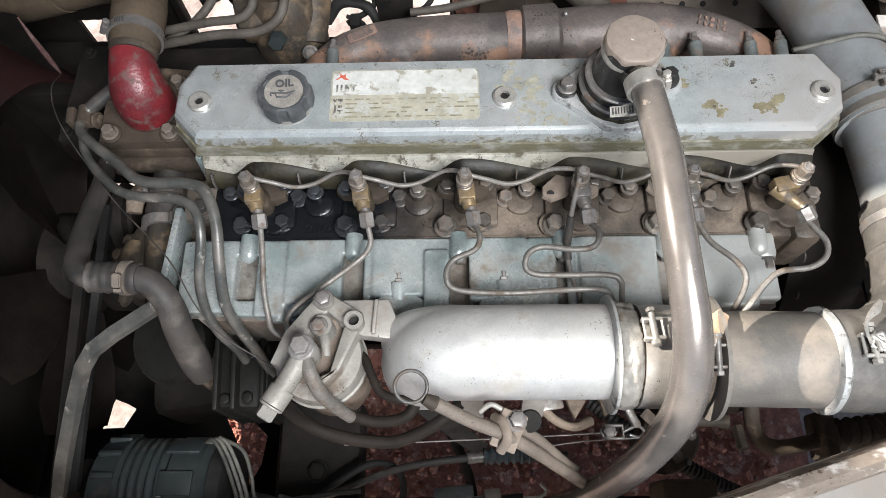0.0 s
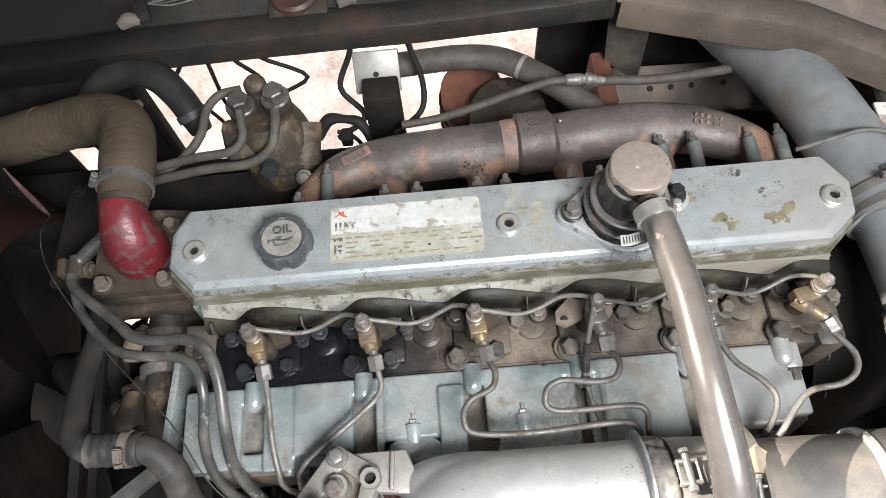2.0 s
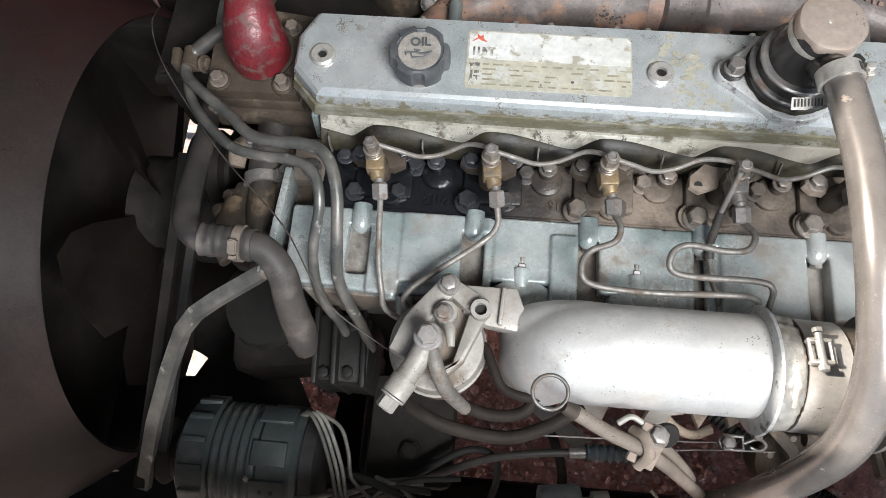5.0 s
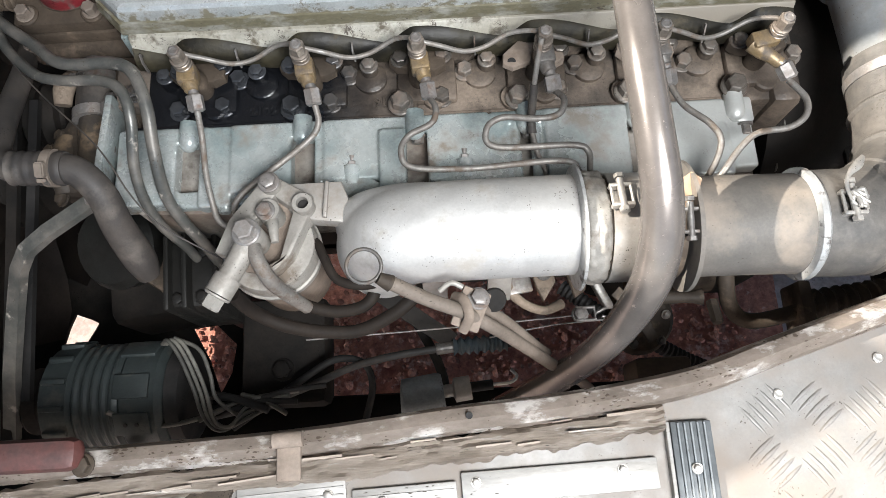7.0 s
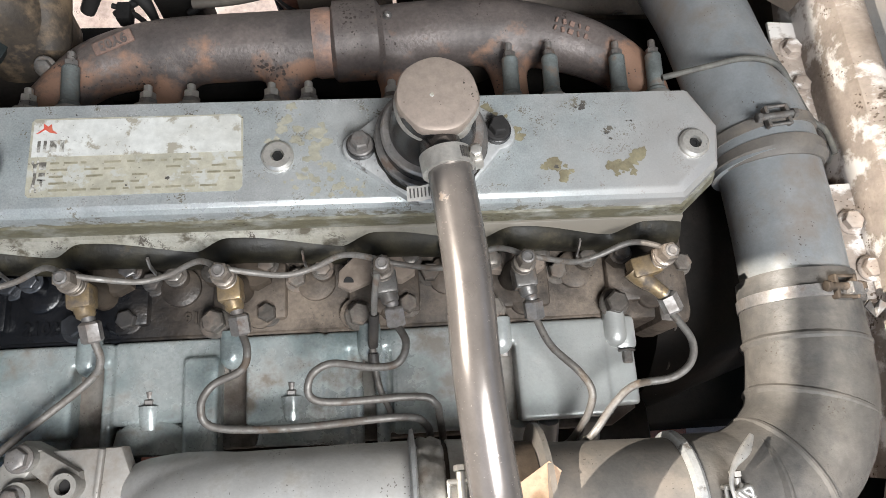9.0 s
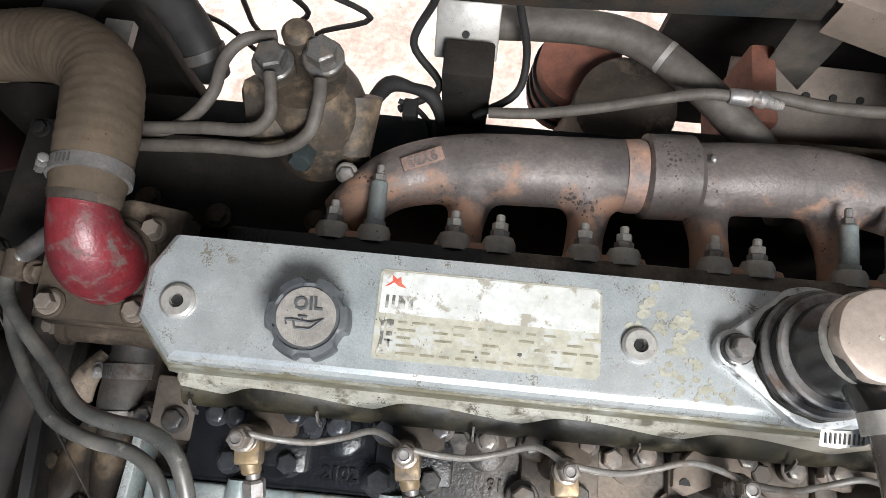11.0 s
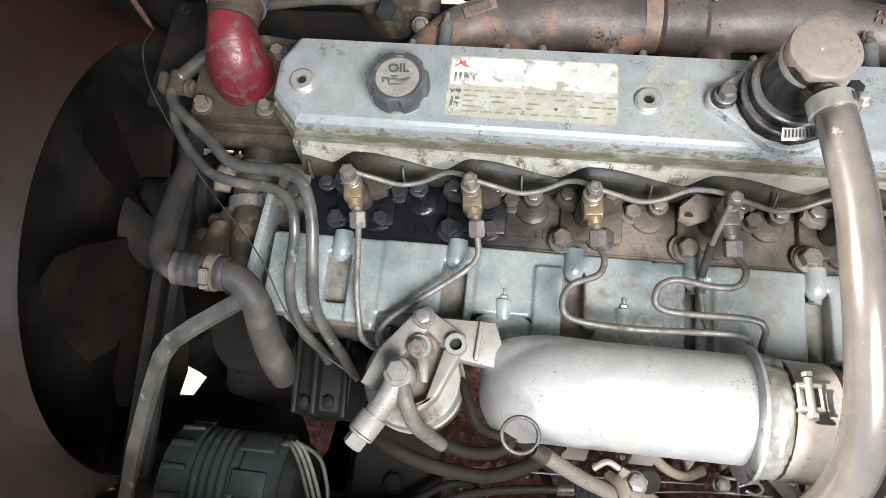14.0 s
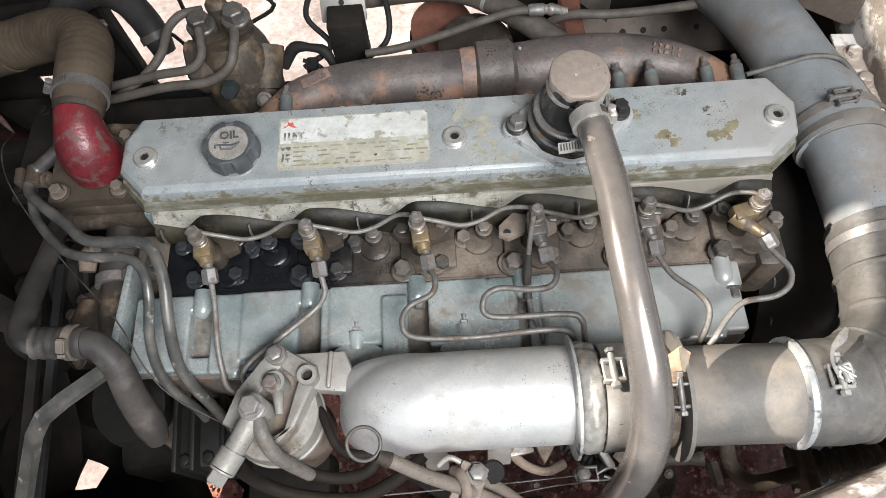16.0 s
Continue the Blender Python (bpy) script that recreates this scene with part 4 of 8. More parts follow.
for i in range(N + 1):
    x = -0.256 + 0.662 * i / N
    zl = wave(x)
    rows.append([sk.verts.new((x, y, z)) for y, z in ((0.392, 1.0520), (0.3745, 1.0520), (0.3735, 1.0512), (0.3732 - (1.0510 - zl) * 0.34, zl), (0.3715 - (1.0510 - zl) * 0.34, zl - 0.002), (0.392, zl - 0.002))])
for u, v in zip(rows[:-1], rows[1:]):
    for k in range(6):
        sk.faces.new((u[k], u[(k + 1) % 6], v[(k + 1) % 6], v[k]))
sk.faces.new(rows[0][::-1])
sk.faces.new(rows[-1])
part("end_web", box(-0.266, 0.392, 1.020, 0.008, 0.026, 0.052, 0.003, (0, 5, 0)), M_TEAL, cover)
part("skirt", sk, M_LIP, cover, "chipped off-white wavy skirt")
gk = bmesh.new()
rows = []
for i in range(N + 1):
    x = -0.256 + 0.662 * i / N
    zl = wave(x) - 0.001
    yl = 0.3732 - (1.0510 - zl) * 0.34
    out = 0.0035 * (wave(x) - 1.0345) / 0.0165
    rows.append([gk.verts.new((x, y, z)) for y, z in ((0.380, zl), (yl + 0.001, zl), (yl - 0.0030, zl - 0.0010), (yl - 0.0080 - out, zl - 0.0060), (yl - 0.0110 - out * 1.6, zl - 0.0140), (yl - 0.0110 - out * 1.6, zl - 0.0220), (0.380, zl - 0.025))])
for u, v in zip(rows[:-1], rows[1:]):
    for k in range(7):
        gk.faces.new((u[k], u[(k + 1) % 7], v[(k + 1) % 7], v[k]))
gk.faces.new(rows[0][::-1])
gk.faces.new(rows[-1])
box(0.074, 0.381, 1.008, 0.655, 0.012, 0.030, bm=gk)
part("gasket_flange", gk, M_GASKET, cover, "dark oily wavy flange")
part("body", loft([(-0.004, 0.995), (0.001, 1.010), (0.0035, 1.050)], lambda d: [(x, max(y, 0.392)) for x, y in swell(d)]), M_HEAD, cover, "grimy lower wall of the cover", angle=20)
for x in (-0.253, 0.074, 0.409):
    rb = lathe([(0.0125, 1.085), (0.0125, 1.0885), (0.0105, 1.0905), (0.0052, 1.0905), (0.0045, 1.0865), (0.0001, 1.0865)], (x, 0.425, 0), seg=28)
    w = part("bolt_washer", rb, M_ZINC, cover)
    part("bolt_socket", lathe([(0.0043, 1.0868), (0.0043, 1.0885), (0.0026, 1.0885), (0.0024, 1.0874), (0.0001, 1.0874)], (x, 0.425, 0), seg=6), M_BLACK, w)
# flaked places in the paint
def flakes(spots, z, seed, small, big):
    q = random.Random(seed)
    bm = bmesh.new()
    for cx, cy, spread, count in spots:
        for _ in range(count):
            x, y = cx + q.gauss(0, spread), cy + q.gauss(0, spread * 0.8)
            if not 0.391 < y < 0.472:
                continue
            r = q.uniform(small, big) * q.choice((0.5, 0.7, 1.0))
            ph = q.uniform(0, 50)
            pts = [(x + r * (1 + 0.75 * noise.noise(Vector((math.cos(a) * 1.6 + ph, math.sin(a) * 1.6, ph)))) * math.cos(a) * 1.2,
                    y + r * (1 + 0.75 * noise.noise(Vector((math.cos(a) * 1.6 + ph, math.sin(a) * 1.6, ph)))) * math.sin(a)) for a in [2 * math.pi * k / 18 for k in range(18)]]
            plate(pts, z, z + 0.0002 + 0.00005 * q.random(), bm=bm)
    return bm


tagged(part("flaked_paint", flakes(((0.085, 0.455, 0.007, 16), (0.100, 0.438, 0.008, 22), (0.106, 0.418, 0.007, 18), (0.098, 0.403, 0.008, 22), (0.120, 0.400, 0.009, 16), (0.066, 0.438, 0.004, 8), (0.136, 0.397, 0.005, 6)), 1.0856, 5, 0.0008, 0.0046), M_PATCH, cover, "yellowish flaked paint"), kind="stuff")
tagged(part("bare_undercoat", flakes(((0.246, 0.452, 0.006, 14), (0.256, 0.440, 0.005, 12), (0.290, 0.412, 0.004, 12), (0.301, 0.402, 0.004, 9), (0.350, 0.408, 0.005, 12), (0.362, 0.416, 0.003, 4), (0.240, 0.462, 0.004, 8)), 1.0856, 15, 0.0012, 0.0050), M_PATCHDARK, cover, "olive undercoat where paint has flaked"), kind="stuff")
tagged(part("paint_chips", flakes(((0.318, 0.460, 0.003, 4), (0.338, 0.440, 0.005, 7), (0.360, 0.450, 0.002, 2), (0.250, 0.448, 0.004, 4), (0.20, 0.395, 0.04, 8), (-0.06, 0.394, 0.08, 8)), 1.0858, 9, 0.0006, 0.0024), M_INK, cover, "dark chips in the paint"), kind="stuff")

# maker's label
lab = part("maker_label", plate([(-0.110, 0.3985), (0.044, 0.3985), (0.047, 0.402), (0.047, 0.4595), (0.044, 0.463), (-0.110, 0.463), (-0.1125, 0.460), (-0.1125, 0.401)], 1.0854, 1.0860), M_BEIGE, cover, "worn two-tone paper label")
part("label_top", plate([(-0.1105, 0.431), (0.0455, 0.431), (0.0455, 0.459), (0.042, 0.4615), (-0.1105, 0.4615)], 1.0858, 1.0864), M_WHITE, lab, "worn white upper half")
part("emblem", plate([(-0.1085, 0.4500), (-0.1060, 0.4508), (-0.1020, 0.4535), (-0.0985, 0.4510), (-0.0925, 0.4498), (-0.0965, 0.4532), (-0.0975, 0.4580), (-0.1000, 0.4560), (-0.1035, 0.4590), (-0.1030, 0.4545)], 1.0862, 1.0867), M_REDINK, lab, "small red emblem")
tb = bmesh.new()
for x, w in ((-0.1055, 0.0022), (-0.1010, 0.0022), (-0.0950, 0.0050), (-0.0885, 0.0032)):
    box(x, 0.4395, 1.0865, w, 0.0095, 0.0004, bm=tb)
part("mark_bar", tb, M_FADEDINK, lab, "dark worn lettering bars")
ic = bmesh.new()
tube([(-0.1075, 0.4060, 1.0862), (-0.1065, 0.4150, 1.0862), (-0.1070, 0.4240, 1.0862)], [0.0013, 0.0011, 0.0013], 12, 2, ic, flat=0.3)
for s_ in (-1, 1):
    for y0, y1 in ((0.4240, 0.4280), (0.4060, 0.4025)):
        tube([(-0.1070, y0, 1.0862), (-0.1070 + s_ * 0.0020, (y0 + y1) / 2, 1.0862), (-0.1070 + s_ * 0.0014, y1, 1.0862)], 0.0009, 12, 2, ic, flat=0.3)
box(-0.1015, 0.4235, 1.0862, 0.0050, 0.0060, 0.0005, bm=ic)
box(-0.1015, 0.4120, 1.0862, 0.0062, 0.0012, 0.0005, bm=ic)
box(-0.1015, 0.4085, 1.0862, 0.0020, 0.0080, 0.0005, bm=ic)
box(-0.1015, 0.4165, 1.0862, 0.0044, 0.0030, 0.0005, bm=ic)
part("warning_icon", ic, M_FADEDINK, lab, "dark worn pictogram box")
tb = bmesh.new()
rnd = random.Random(3)
for row in range(5):
    x = -0.096
    while x < 0.040:
        w = rnd.uniform(0.004, 0.014)
        if rnd.random() < (0.85 if row in (0, 4) else 0.45):
            box(x + w / 2, 0.4255 - row * 0.0055, 1.0862, w, 0.0016, 0.0003, bm=tb)
        x += w + rnd.uniform(0.002, 0.006)
part("print_line", tb, M_FADED, lab, "faded lines of small print")

# oil filler cap
cap = thing("oil_filler_cap", "dark grey lobed plastic oil filler cap", "filler cap", (-0.1555, 0.4185, 1.0855))
C = (-0.1555, 0.4185, 0)
part("seat", lathe([(0.023, 1.085), (0.023, 1.092), (0.020, 1.095)], C, seg=28), M_ALU, cap)


def lobes(a, h):
    return 1.0 + 0.062 * max(-1.0, min(1.0, 5.0 * math.cos(6 * a - 0.2) + 2.2))


part("grip", lathe([(0.021, 1.093), (0.0262, 1.094), (0.0272, 1.097), (0.0272, 1.109), (0.0258, 1.1135), (0.0228, 1.1145), (0.0220, 1.1130), (0.0001, 1.1130)], C, seg=96, wobble=lambda a, h: lobes(a, h) if h < 1.1142 else 1.0), M_OILCAP, cap)
disc = part("disc", lathe([(0.0200, 1.1120), (0.0200, 1.1142), (0.0001, 1.1142)], C, seg=40), M_CAPTOP, cap, "ribbed grey disc")
rb = bmesh.new()
for k in range(-12, 13):
    yy = k * 0.0015
    w = 2 * math.sqrt(0.0194 ** 2 - yy ** 2)
    box(C[0], C[1] + yy, 1.1143, w, 0.0005, 0.0005, bm=rb)
    box(C[0] + yy, C[1], 1.1144, 0.0006, w, 0.0007, bm=rb)
part("ribs", rb, M_CAPTOP, disc)
part("lettering", lettering("OIL", 0.0125, pose(C[0] + 0.0005, C[1] + 0.0080, 1.1152, 0, 0, 4), 0.0007, 0.0002), M_OILCAP, disc, "dark word OIL")
sy = bmesh.new()
tube([(C[0] - 0.008, C[1] - 0.003, 1.1152), (C[0] - 0.006, C[1] - 0.0085, 1.1152), (C[0] + 0.004, C[1] - 0.0085, 1.1152), (C[0] + 0.012, C[1] - 0.001, 1.1152), (C[0] + 0.004, C[1] - 0.004, 1.1152), (C[0] - 0.008, C[1] - 0.003, 1.1152)], 0.0009, 6, 1, sy, curve=False)
tube([(C[0] - 0.008, C[1] - 0.003, 1.1152), (C[0] - 0.013, C[1] - 0.0035, 1.1152), (C[0] - 0.012, C[1] - 0.0065, 1.1152)], 0.0009, 6, 1, sy, curve=False)
tube([(C[0] - 0.002, C[1] - 0.003, 1.1152), (C[0] - 0.002, C[1] - 0.0005, 1.1152), (C[0] - 0.005, C[1] - 0.0005, 1.1152), (C[0] + 0.001, C[1] - 0.0005, 1.1152)], 0.0008, 6, 1, sy, curve=False)
part("oil_can_symbol", sy, M_OILCAP, disc)

# breather valve and its hose
br = thing("breather_valve", "black crankcase breather drum with a dull bronze cap", "breather", (0.186, 0.427, 1.0855))
B = (0.193, 0.428, 0)
ring = [(B[0] + 0.0500 * math.cos(a), B[1] + 0.0495 * math.sin(a)) for a in [2 * math.pi * k / 40 for k in range(40)]]
left = [q for q in ring if B[0] - 0.020 < q[0] < B[0] + 0.026]
left.sort(key=lambda q: math.atan2(q[1] - B[1], q[0] - B[0]))
lug = [(0.1385 + 0.0145 * math.cos(a), 0.428 + 0.0145 * math.sin(a)) for a in [radians(95 + 20 * k) for k in range(9)]]
lug2 = [(0.247 + 0.0145 * math.cos(a), 0.436 + 0.0145 * math.sin(a)) for a in [radians(-85 + 20 * k) for k in range(9)]]
around = sorted(left + lug + lug2, key=lambda q: math.atan2(q[1] - B[1], q[0] - B[0]))
part("flange", plate(around, 1.0853, 1.0945, 0.003), M_ALUCLEAN, br, "pale worn flange")
part("sealing_edge", lathe([(0.0432, 1.094), (0.0440, 1.0955), (0.0434, 1.098), (0.042, 1.0985)], B, seg=56, wobble=lambda a, h: 1 + 0.012 * math.sin(9 * a) + 0.010 * math.sin(17 * a + 1)), M_GASKET, br, "oily black sealing edge")
part("drum", lathe([(0.0425, 1.096), (0.0430, 1.106), (0.0415, 1.1085), (0.0385, 1.1090), (0.0380, 1.1190), (0.0355, 1.1215), (0.0325, 1.1220), (0.0315, 1.1320), (0.0290, 1.142), (0.0272, 1.152), (0.026, 1.166)], B, seg=48), M_DRUM, br)
part("lower_ring", lathe([(0.0425, 1.1050), (0.0436, 1.1060), (0.0436, 1.1080), (0.0420, 1.1092), (0.0395, 1.1092)], B, seg=48), M_STEEL, br, "bright steel ring")
part("upper_ring", lathe([(0.0378, 1.1180), (0.0388, 1.1188), (0.0388, 1.1208), (0.0372, 1.1222), (0.0340, 1.1224)], B, seg=48), M_STEEL, br, "bright steel ring")
T = (0.194, 0.4305, 0)
part("cap", lathe([(0.0262, 1.156), (0.0283, 1.160), (0.0288, 1.168), (0.0276, 1.1705), (0.0245, 1.1716), (0.0001, 1.1718)], T, seg=48,
                  wobble=lambda a, h: 1 + 0.02 * math.sin(7 * a) * (1 if h < 1.169 else 0.5)), M_CAP, br, "dull bronze pressed cap")
part("crimped_edge", lathe([(0.0270, 1.1500), (0.0296, 1.1515), (0.0300, 1.1560), (0.0286, 1.1590)], T, seg=60, wobble=lambda a, h: 1 + 0.03 * math.sin(9 * a) * max(0, math.cos(a - 2.9))), M_ZINC, br, "bright crimped edge of the cap")
part("paint_dot", lathe([(0.0016, 1.1717), (0.0016, 1.1722), (0.0001, 1.1722)], (0.190, 0.4290, 0), seg=8), M_WHITE, br, "tiny white dot")
part("spout", tube([(0.193, 0.424, 1.141), (0.195, 0.404, 1.148), (0.197, 0.388, 1.159), (0.200, 0.370, 1.165)], [0.015, 0.0148, 0.0145, 0.0140], 18), M_DRUM, br)
for bx, by, bmat in ((0.1385, 0.4275, M_STEEL), (0.246, 0.437, M_BLACK)):
    part("bolt_boss", lathe([(0.0115, 1.094), (0.0110, 1.0985), (0.0090, 1.0995)], (bx, by, 0), seg=22), M_DRUM, br)
    part("flange_bolt", hexbolt((bx, by, 1.0992), 0.0130, turn=bx * 9, height=0.011), bmat, br)
hose_clamp(br, (0.1975, 0.382, 1.1642), (0.14, -1, 0.06), 0.0165, M_ZINC, up=(1, 0.1, 0.15), width=0.013)
tail = part("band_tail", strip([(0.171, 0.3720, 1.1350), (0.181, 0.3712, 1.1372), (0.193, 0.3735, 1.1400), (0.202, 0.3800, 1.1450)], 0.0105, 0.0012, up=(0, -0.35, 1)), M_ZINC, br, "loose slotted band end")
slits = bmesh.new()
for k in range(9):
    box(0.1735 + 0.0026 * k, 0.3717 + 0.00012 * k, 1.1364 + 0.00035 * k, 0.0010, 0.0065, 0.0034, turn=(18, -8, 0), bm=slits)
part("slot_row", slits, M_INK, tail)
bh = thing("breather_hose", "glossy grey-brown breather hose bending down past the intake", "hose", (0.15, 0.03, 0.85))
part("hose", tube([(0.199, 0.380, 1.1645), (0.202, 0.345, 1.169), (0.205, 0.300, 1.174), (0.206, 0.245, 1.174), (0.211, 0.195, 1.162), (0.217, 0.150, 1.142), (0.219, 0.112, 1.110), (0.212, 0.082, 1.065), (0.190, 0.052, 0.985), (0.158, 0.032, 0.905), (0.12, 0.015, 0.84), (0.08, 0.000, 0.77), (0.05, -0.005, 0.70)],
                  [0.0152] * 4 + [0.0155, 0.0165, 0.0175, 0.0165, 0.0155, 0.015, 0.015, 0.015, 0.015], 20, 8), M_BREATHER, bh)

hose_clamp(bh, (0.065, -0.0025, 0.735), (-0.4, -0.07, -0.9), 0.0153, M_BOLT)
# intake manifold: flat ribbed casting beside the head
im = thing("intake_manifold", "grey-blue painted ribbed intake manifold casting", "intake manifold", (0.05, 0.25, 0.88))
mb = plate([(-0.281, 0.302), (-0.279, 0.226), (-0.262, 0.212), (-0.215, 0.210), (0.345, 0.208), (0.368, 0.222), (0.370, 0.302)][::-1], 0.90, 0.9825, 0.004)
part("casting", mb, M_CAKEDSHADE, im, "dirt-caked base of the casting, darkened for groove shade")
part("joint_edge", box(0.040, 0.3025, 0.9935, 0.625, 0.005, 0.006, 0.002), M_HEAD, im)
face = bmesh.new()
for x0, x1, y0, y1, h in ((-0.284, -0.223, 0.216, 0.300, 0.0145), (-0.230, -0.190, 0.282, 0.300, 0.0135), (-0.200, -0.166, 0.212, 0.300, 0.0125), (-0.168, -0.105, 0.225, 0.300, 0.0145), (-0.222, -0.110, 0.214, 0.232, 0.0060),
                          (-0.112, -0.075, 0.282, 0.300, 0.0135), (-0.082, -0.0735, 0.214, 0.300, 0.0120), (-0.0728, -0.012, 0.232, 0.300, 0.0145), (-0.0152, 0.0125, 0.198, 0.284, 0.0200), (-0.022, 0.045, 0.283, 0.300, 0.0135),
                          (0.034, 0.0990, 0.226, 0.300, 0.0140), (0.0998, 0.118, 0.206, 0.300, 0.0125), (0.100, 0.160, 0.284, 0.300, 0.0125), (0.155, 0.240, 0.212, 0.300, 0.0145), (0.236, 0.266, 0.282, 0.300, 0.0135),
                          (0.262, 0.342, 0.216, 0.300, 0.0145), (0.338, 0.367, 0.224, 0.300, 0.0120)):
    box((x0 + x1) / 2, (y0 + y1) / 2, 0.980 + h / 2, x1 - x0, y1 - y0, h + 0.014, 0.002, seg=1, bm=face)
for x, r in ((-0.1735, 0.0062), (0.125, 0.0058), (0.146, 0.0058)):
    tube([(x, 0.297, 0.9935), (x, 0.206, 0.9915)], r, 16, 1, face, curve=False)
blend(part("ribbed_face", face, M_TEAL, im, "smooth painted raised faces and ribs"), 0.0016, 5)
for k, x in enumerate((-0.211, -0.0935, 0.0225, 0.137, 0.250, 0.352)):
    bb = tube([(x, 0.3045, 0.999), (x, 0.286, 0.998), (x, 0.2815, 0.9965), (x, 0.2795, 0.993)], [0.0098, 0.0104, 0.0096, 0.0070], 22, 3)
    box(x, 0.292, 0.992, 0.0205, 0.022, 0.012, 0.003, bm=bb)
    boss = part("bolt_boss", bb, M_TEAL, im)
    if k > 1:
        part("bolt", hexbolt((x + 0.002, 0.280, 0.9935), 0.011, (0, -1, -0.15), height=0.009), M_BOLT, boss)
for x, y in ((-0.043, 0.242), (0.0715, 0.243)):
    sb = tube([(x, y - 0.012, 0.993), (x, y + 0.002, 0.997), (x, y + 0.0045, 0.997)], [0.0100, 0.0092, 0.0092], 22, 1, curve=False)
    plate([(x - 0.030, y - 0.034), (x + 0.036, y - 0.036), (x + 0.032, y - 0.016), (x + 0.012, y - 0.004), (x - 0.012, y - 0.004), (x - 0.026, y - 0.014)], 0.984, 1.001, 0.005, sb)
    boss = part("stud_boss", sb, M_TEAL, im)
    hs = hexbolt((x, y + 0.004, 0.997), 0.0098, (0, 1, 0.25), washer=True, height=0.007)
    tube([(x, y + 0.008, 0.998), (x, y + 0.0165, 1.000)], 0.0030, 10, 1, hs, curve=False)
    part("stud", hs, M_STEEL, boss)
for x in (-0.160, 0.262, 0.288, 0.325):
    part("outlet_boss", tube([(x, 0.216, 0.985), (x, 0.198, 0.972)], 0.009, 14, 1, curve=False), M_TEAL, im)
lb = box(0.360, 0.286, 0.995, 0.020, 0.030, 0.016, 0.005)
part("end_lug", lb, M_TEAL, im)
part("lug_bolt", hexbolt((0.360, 0.271, 0.996), 0.011, (0, -1, 0), height=0.012), M_BOLT, im)

# injectors with their nuts and leak-off unions
def injector(x, name_label, brass, hole):
    t = thing("fuel_injector", name_label, "injector", (x, 0.338, 0.998), group="fuel injectors")
    cl = plate([(-0.030, -0.006), (-0.022, -0.012), (0.018, -0.012), (0.028, -0.004), (0.026, 0.012), (-0.012, 0.016), (-0.030, 0.008)], 0, 0.011, 0.002, m=pose(x, 0.350, 1.012, -6, 0, -8))
    clamp = part("clamp_plate", cl, M_POCKET if hole or x > 0.2 and not brass else M_BROWN if brass else M_HEAD, t)
    if hole:
        lg = part("lug", plate([(-0.036, -0.016), (-0.026, -0.021), (-0.008, -0.012), (0.006, 0.004), (0.002, 0.016), (-0.020, 0.014), (-0.036, -0.004)], 0, 0.006, 0.002, m=pose(x, 0.345, 1.029, -6, 0, -4)), M_POCKET, t, "dusty tan lug with a hole")
        part("lug_hole", lathe([(0.0042, 0), (0.0042, 0.0012)], (x - 0.028, 0.3345, 1.0353), (0, -0.1, 1), 14), M_BLACK, lg)
    part("clamp_bolt", hexbolt((x - 0.019, 0.352, 1.022), 0.013, turn=x * 40), M_OILBOLT, clamp)
    part("clamp_bolt", hexbolt((x + 0.024, 0.357, 1.018), 0.013, turn=x * 20), M_OILBOLT, clamp)
    part("body", lathe([(0.011, 0.998), (0.011, 1.030), (0.0085, 1.034), (0.0085, 1.066), (0.006, 1.068)], (x, 0.338, 0), seg=16), M_BROWN, t)
    hb = lathe([(0.0090, 1.058), (0.0090, 1.0625), (0.0078, 1.0632), (0.0088, 1.0640), (0.0088, 1.0680), (0.0078, 1.0688), (0.0090, 1.0696), (0.0090, 1.0718), (0.0074, 1.0726)], (x, 0.336, 0), seg=20)
    hexbolt((x, 0.336, 1.0715), 0.0130, washer=False, height=0.0135, bm=hb, turn=x * 31)
    un = part("leak_off_union", hb, M_UNION, t)
    part("union_rim", lathe([(0.0054, 1.0840), (0.0050, 1.0862), (0.0036, 1.0866), (0.0031, 1.0856), (0.0001, 1.0854)], (x, 0.336, 0), seg=16), M_STEEL, un)
    if x > 0.35:
        arm = box(x - 0.012, 0.331, 1.054, 0.026, 0.017, 0.017, 0.003, (0, 0, 12))
        tube([(x - 0.022, 0.330, 1.053), (x - 0.014, 0.322, 1.052), (x - 0.006, 0.316, 1.051), (x + 0.003, 0.309, 1.049)], [0.0090, 0.0080, 0.0064, 0.0060], 14, 3, arm)
        part("inlet_arm", arm, M_BRASS, t)
        part("inlet_sleeve", tube([(x + 0.000, 0.312, 1.050), (x + 0.0075, 0.305, 1.048)], 0.0054, 12, 1, curve=False), M_STEEL, t)
        part("pipe_nut", tube([(x + 0.0050, 0.3080, 1.0488), (x + 0.0058, 0.307, 1.0485), (x + 0.0110, 0.2955, 1.0455), (x + 0.0115, 0.294, 1.045)], [0.0066, 0.0084, 0.0084, 0.0064], 6, 1, curve=False), M_STEEL, t)
        return t
    arm = box(x + 0.002, 0.328, 1.052, 0.0185, 0.019, 0.018, 0.0025, (0, 0, 6))
    tube([(x + 0.003, 0.322, 1.052), (x + 0.0055, 0.314, 1.050), (x + 0.006, 0.312, 1.050)], [0.0078, 0.0072, 0.0056], 14, 1, arm, curve=False)
    part("inlet_arm", arm, M_BRASS if brass else M_BOLT, t)
    part("inlet_sleeve", tube([(x + 0.006, 0.315, 1.050), (x + 0.0075, 0.307, 1.048)], 0.0052, 12, 1, curve=False), M_STEEL, t)
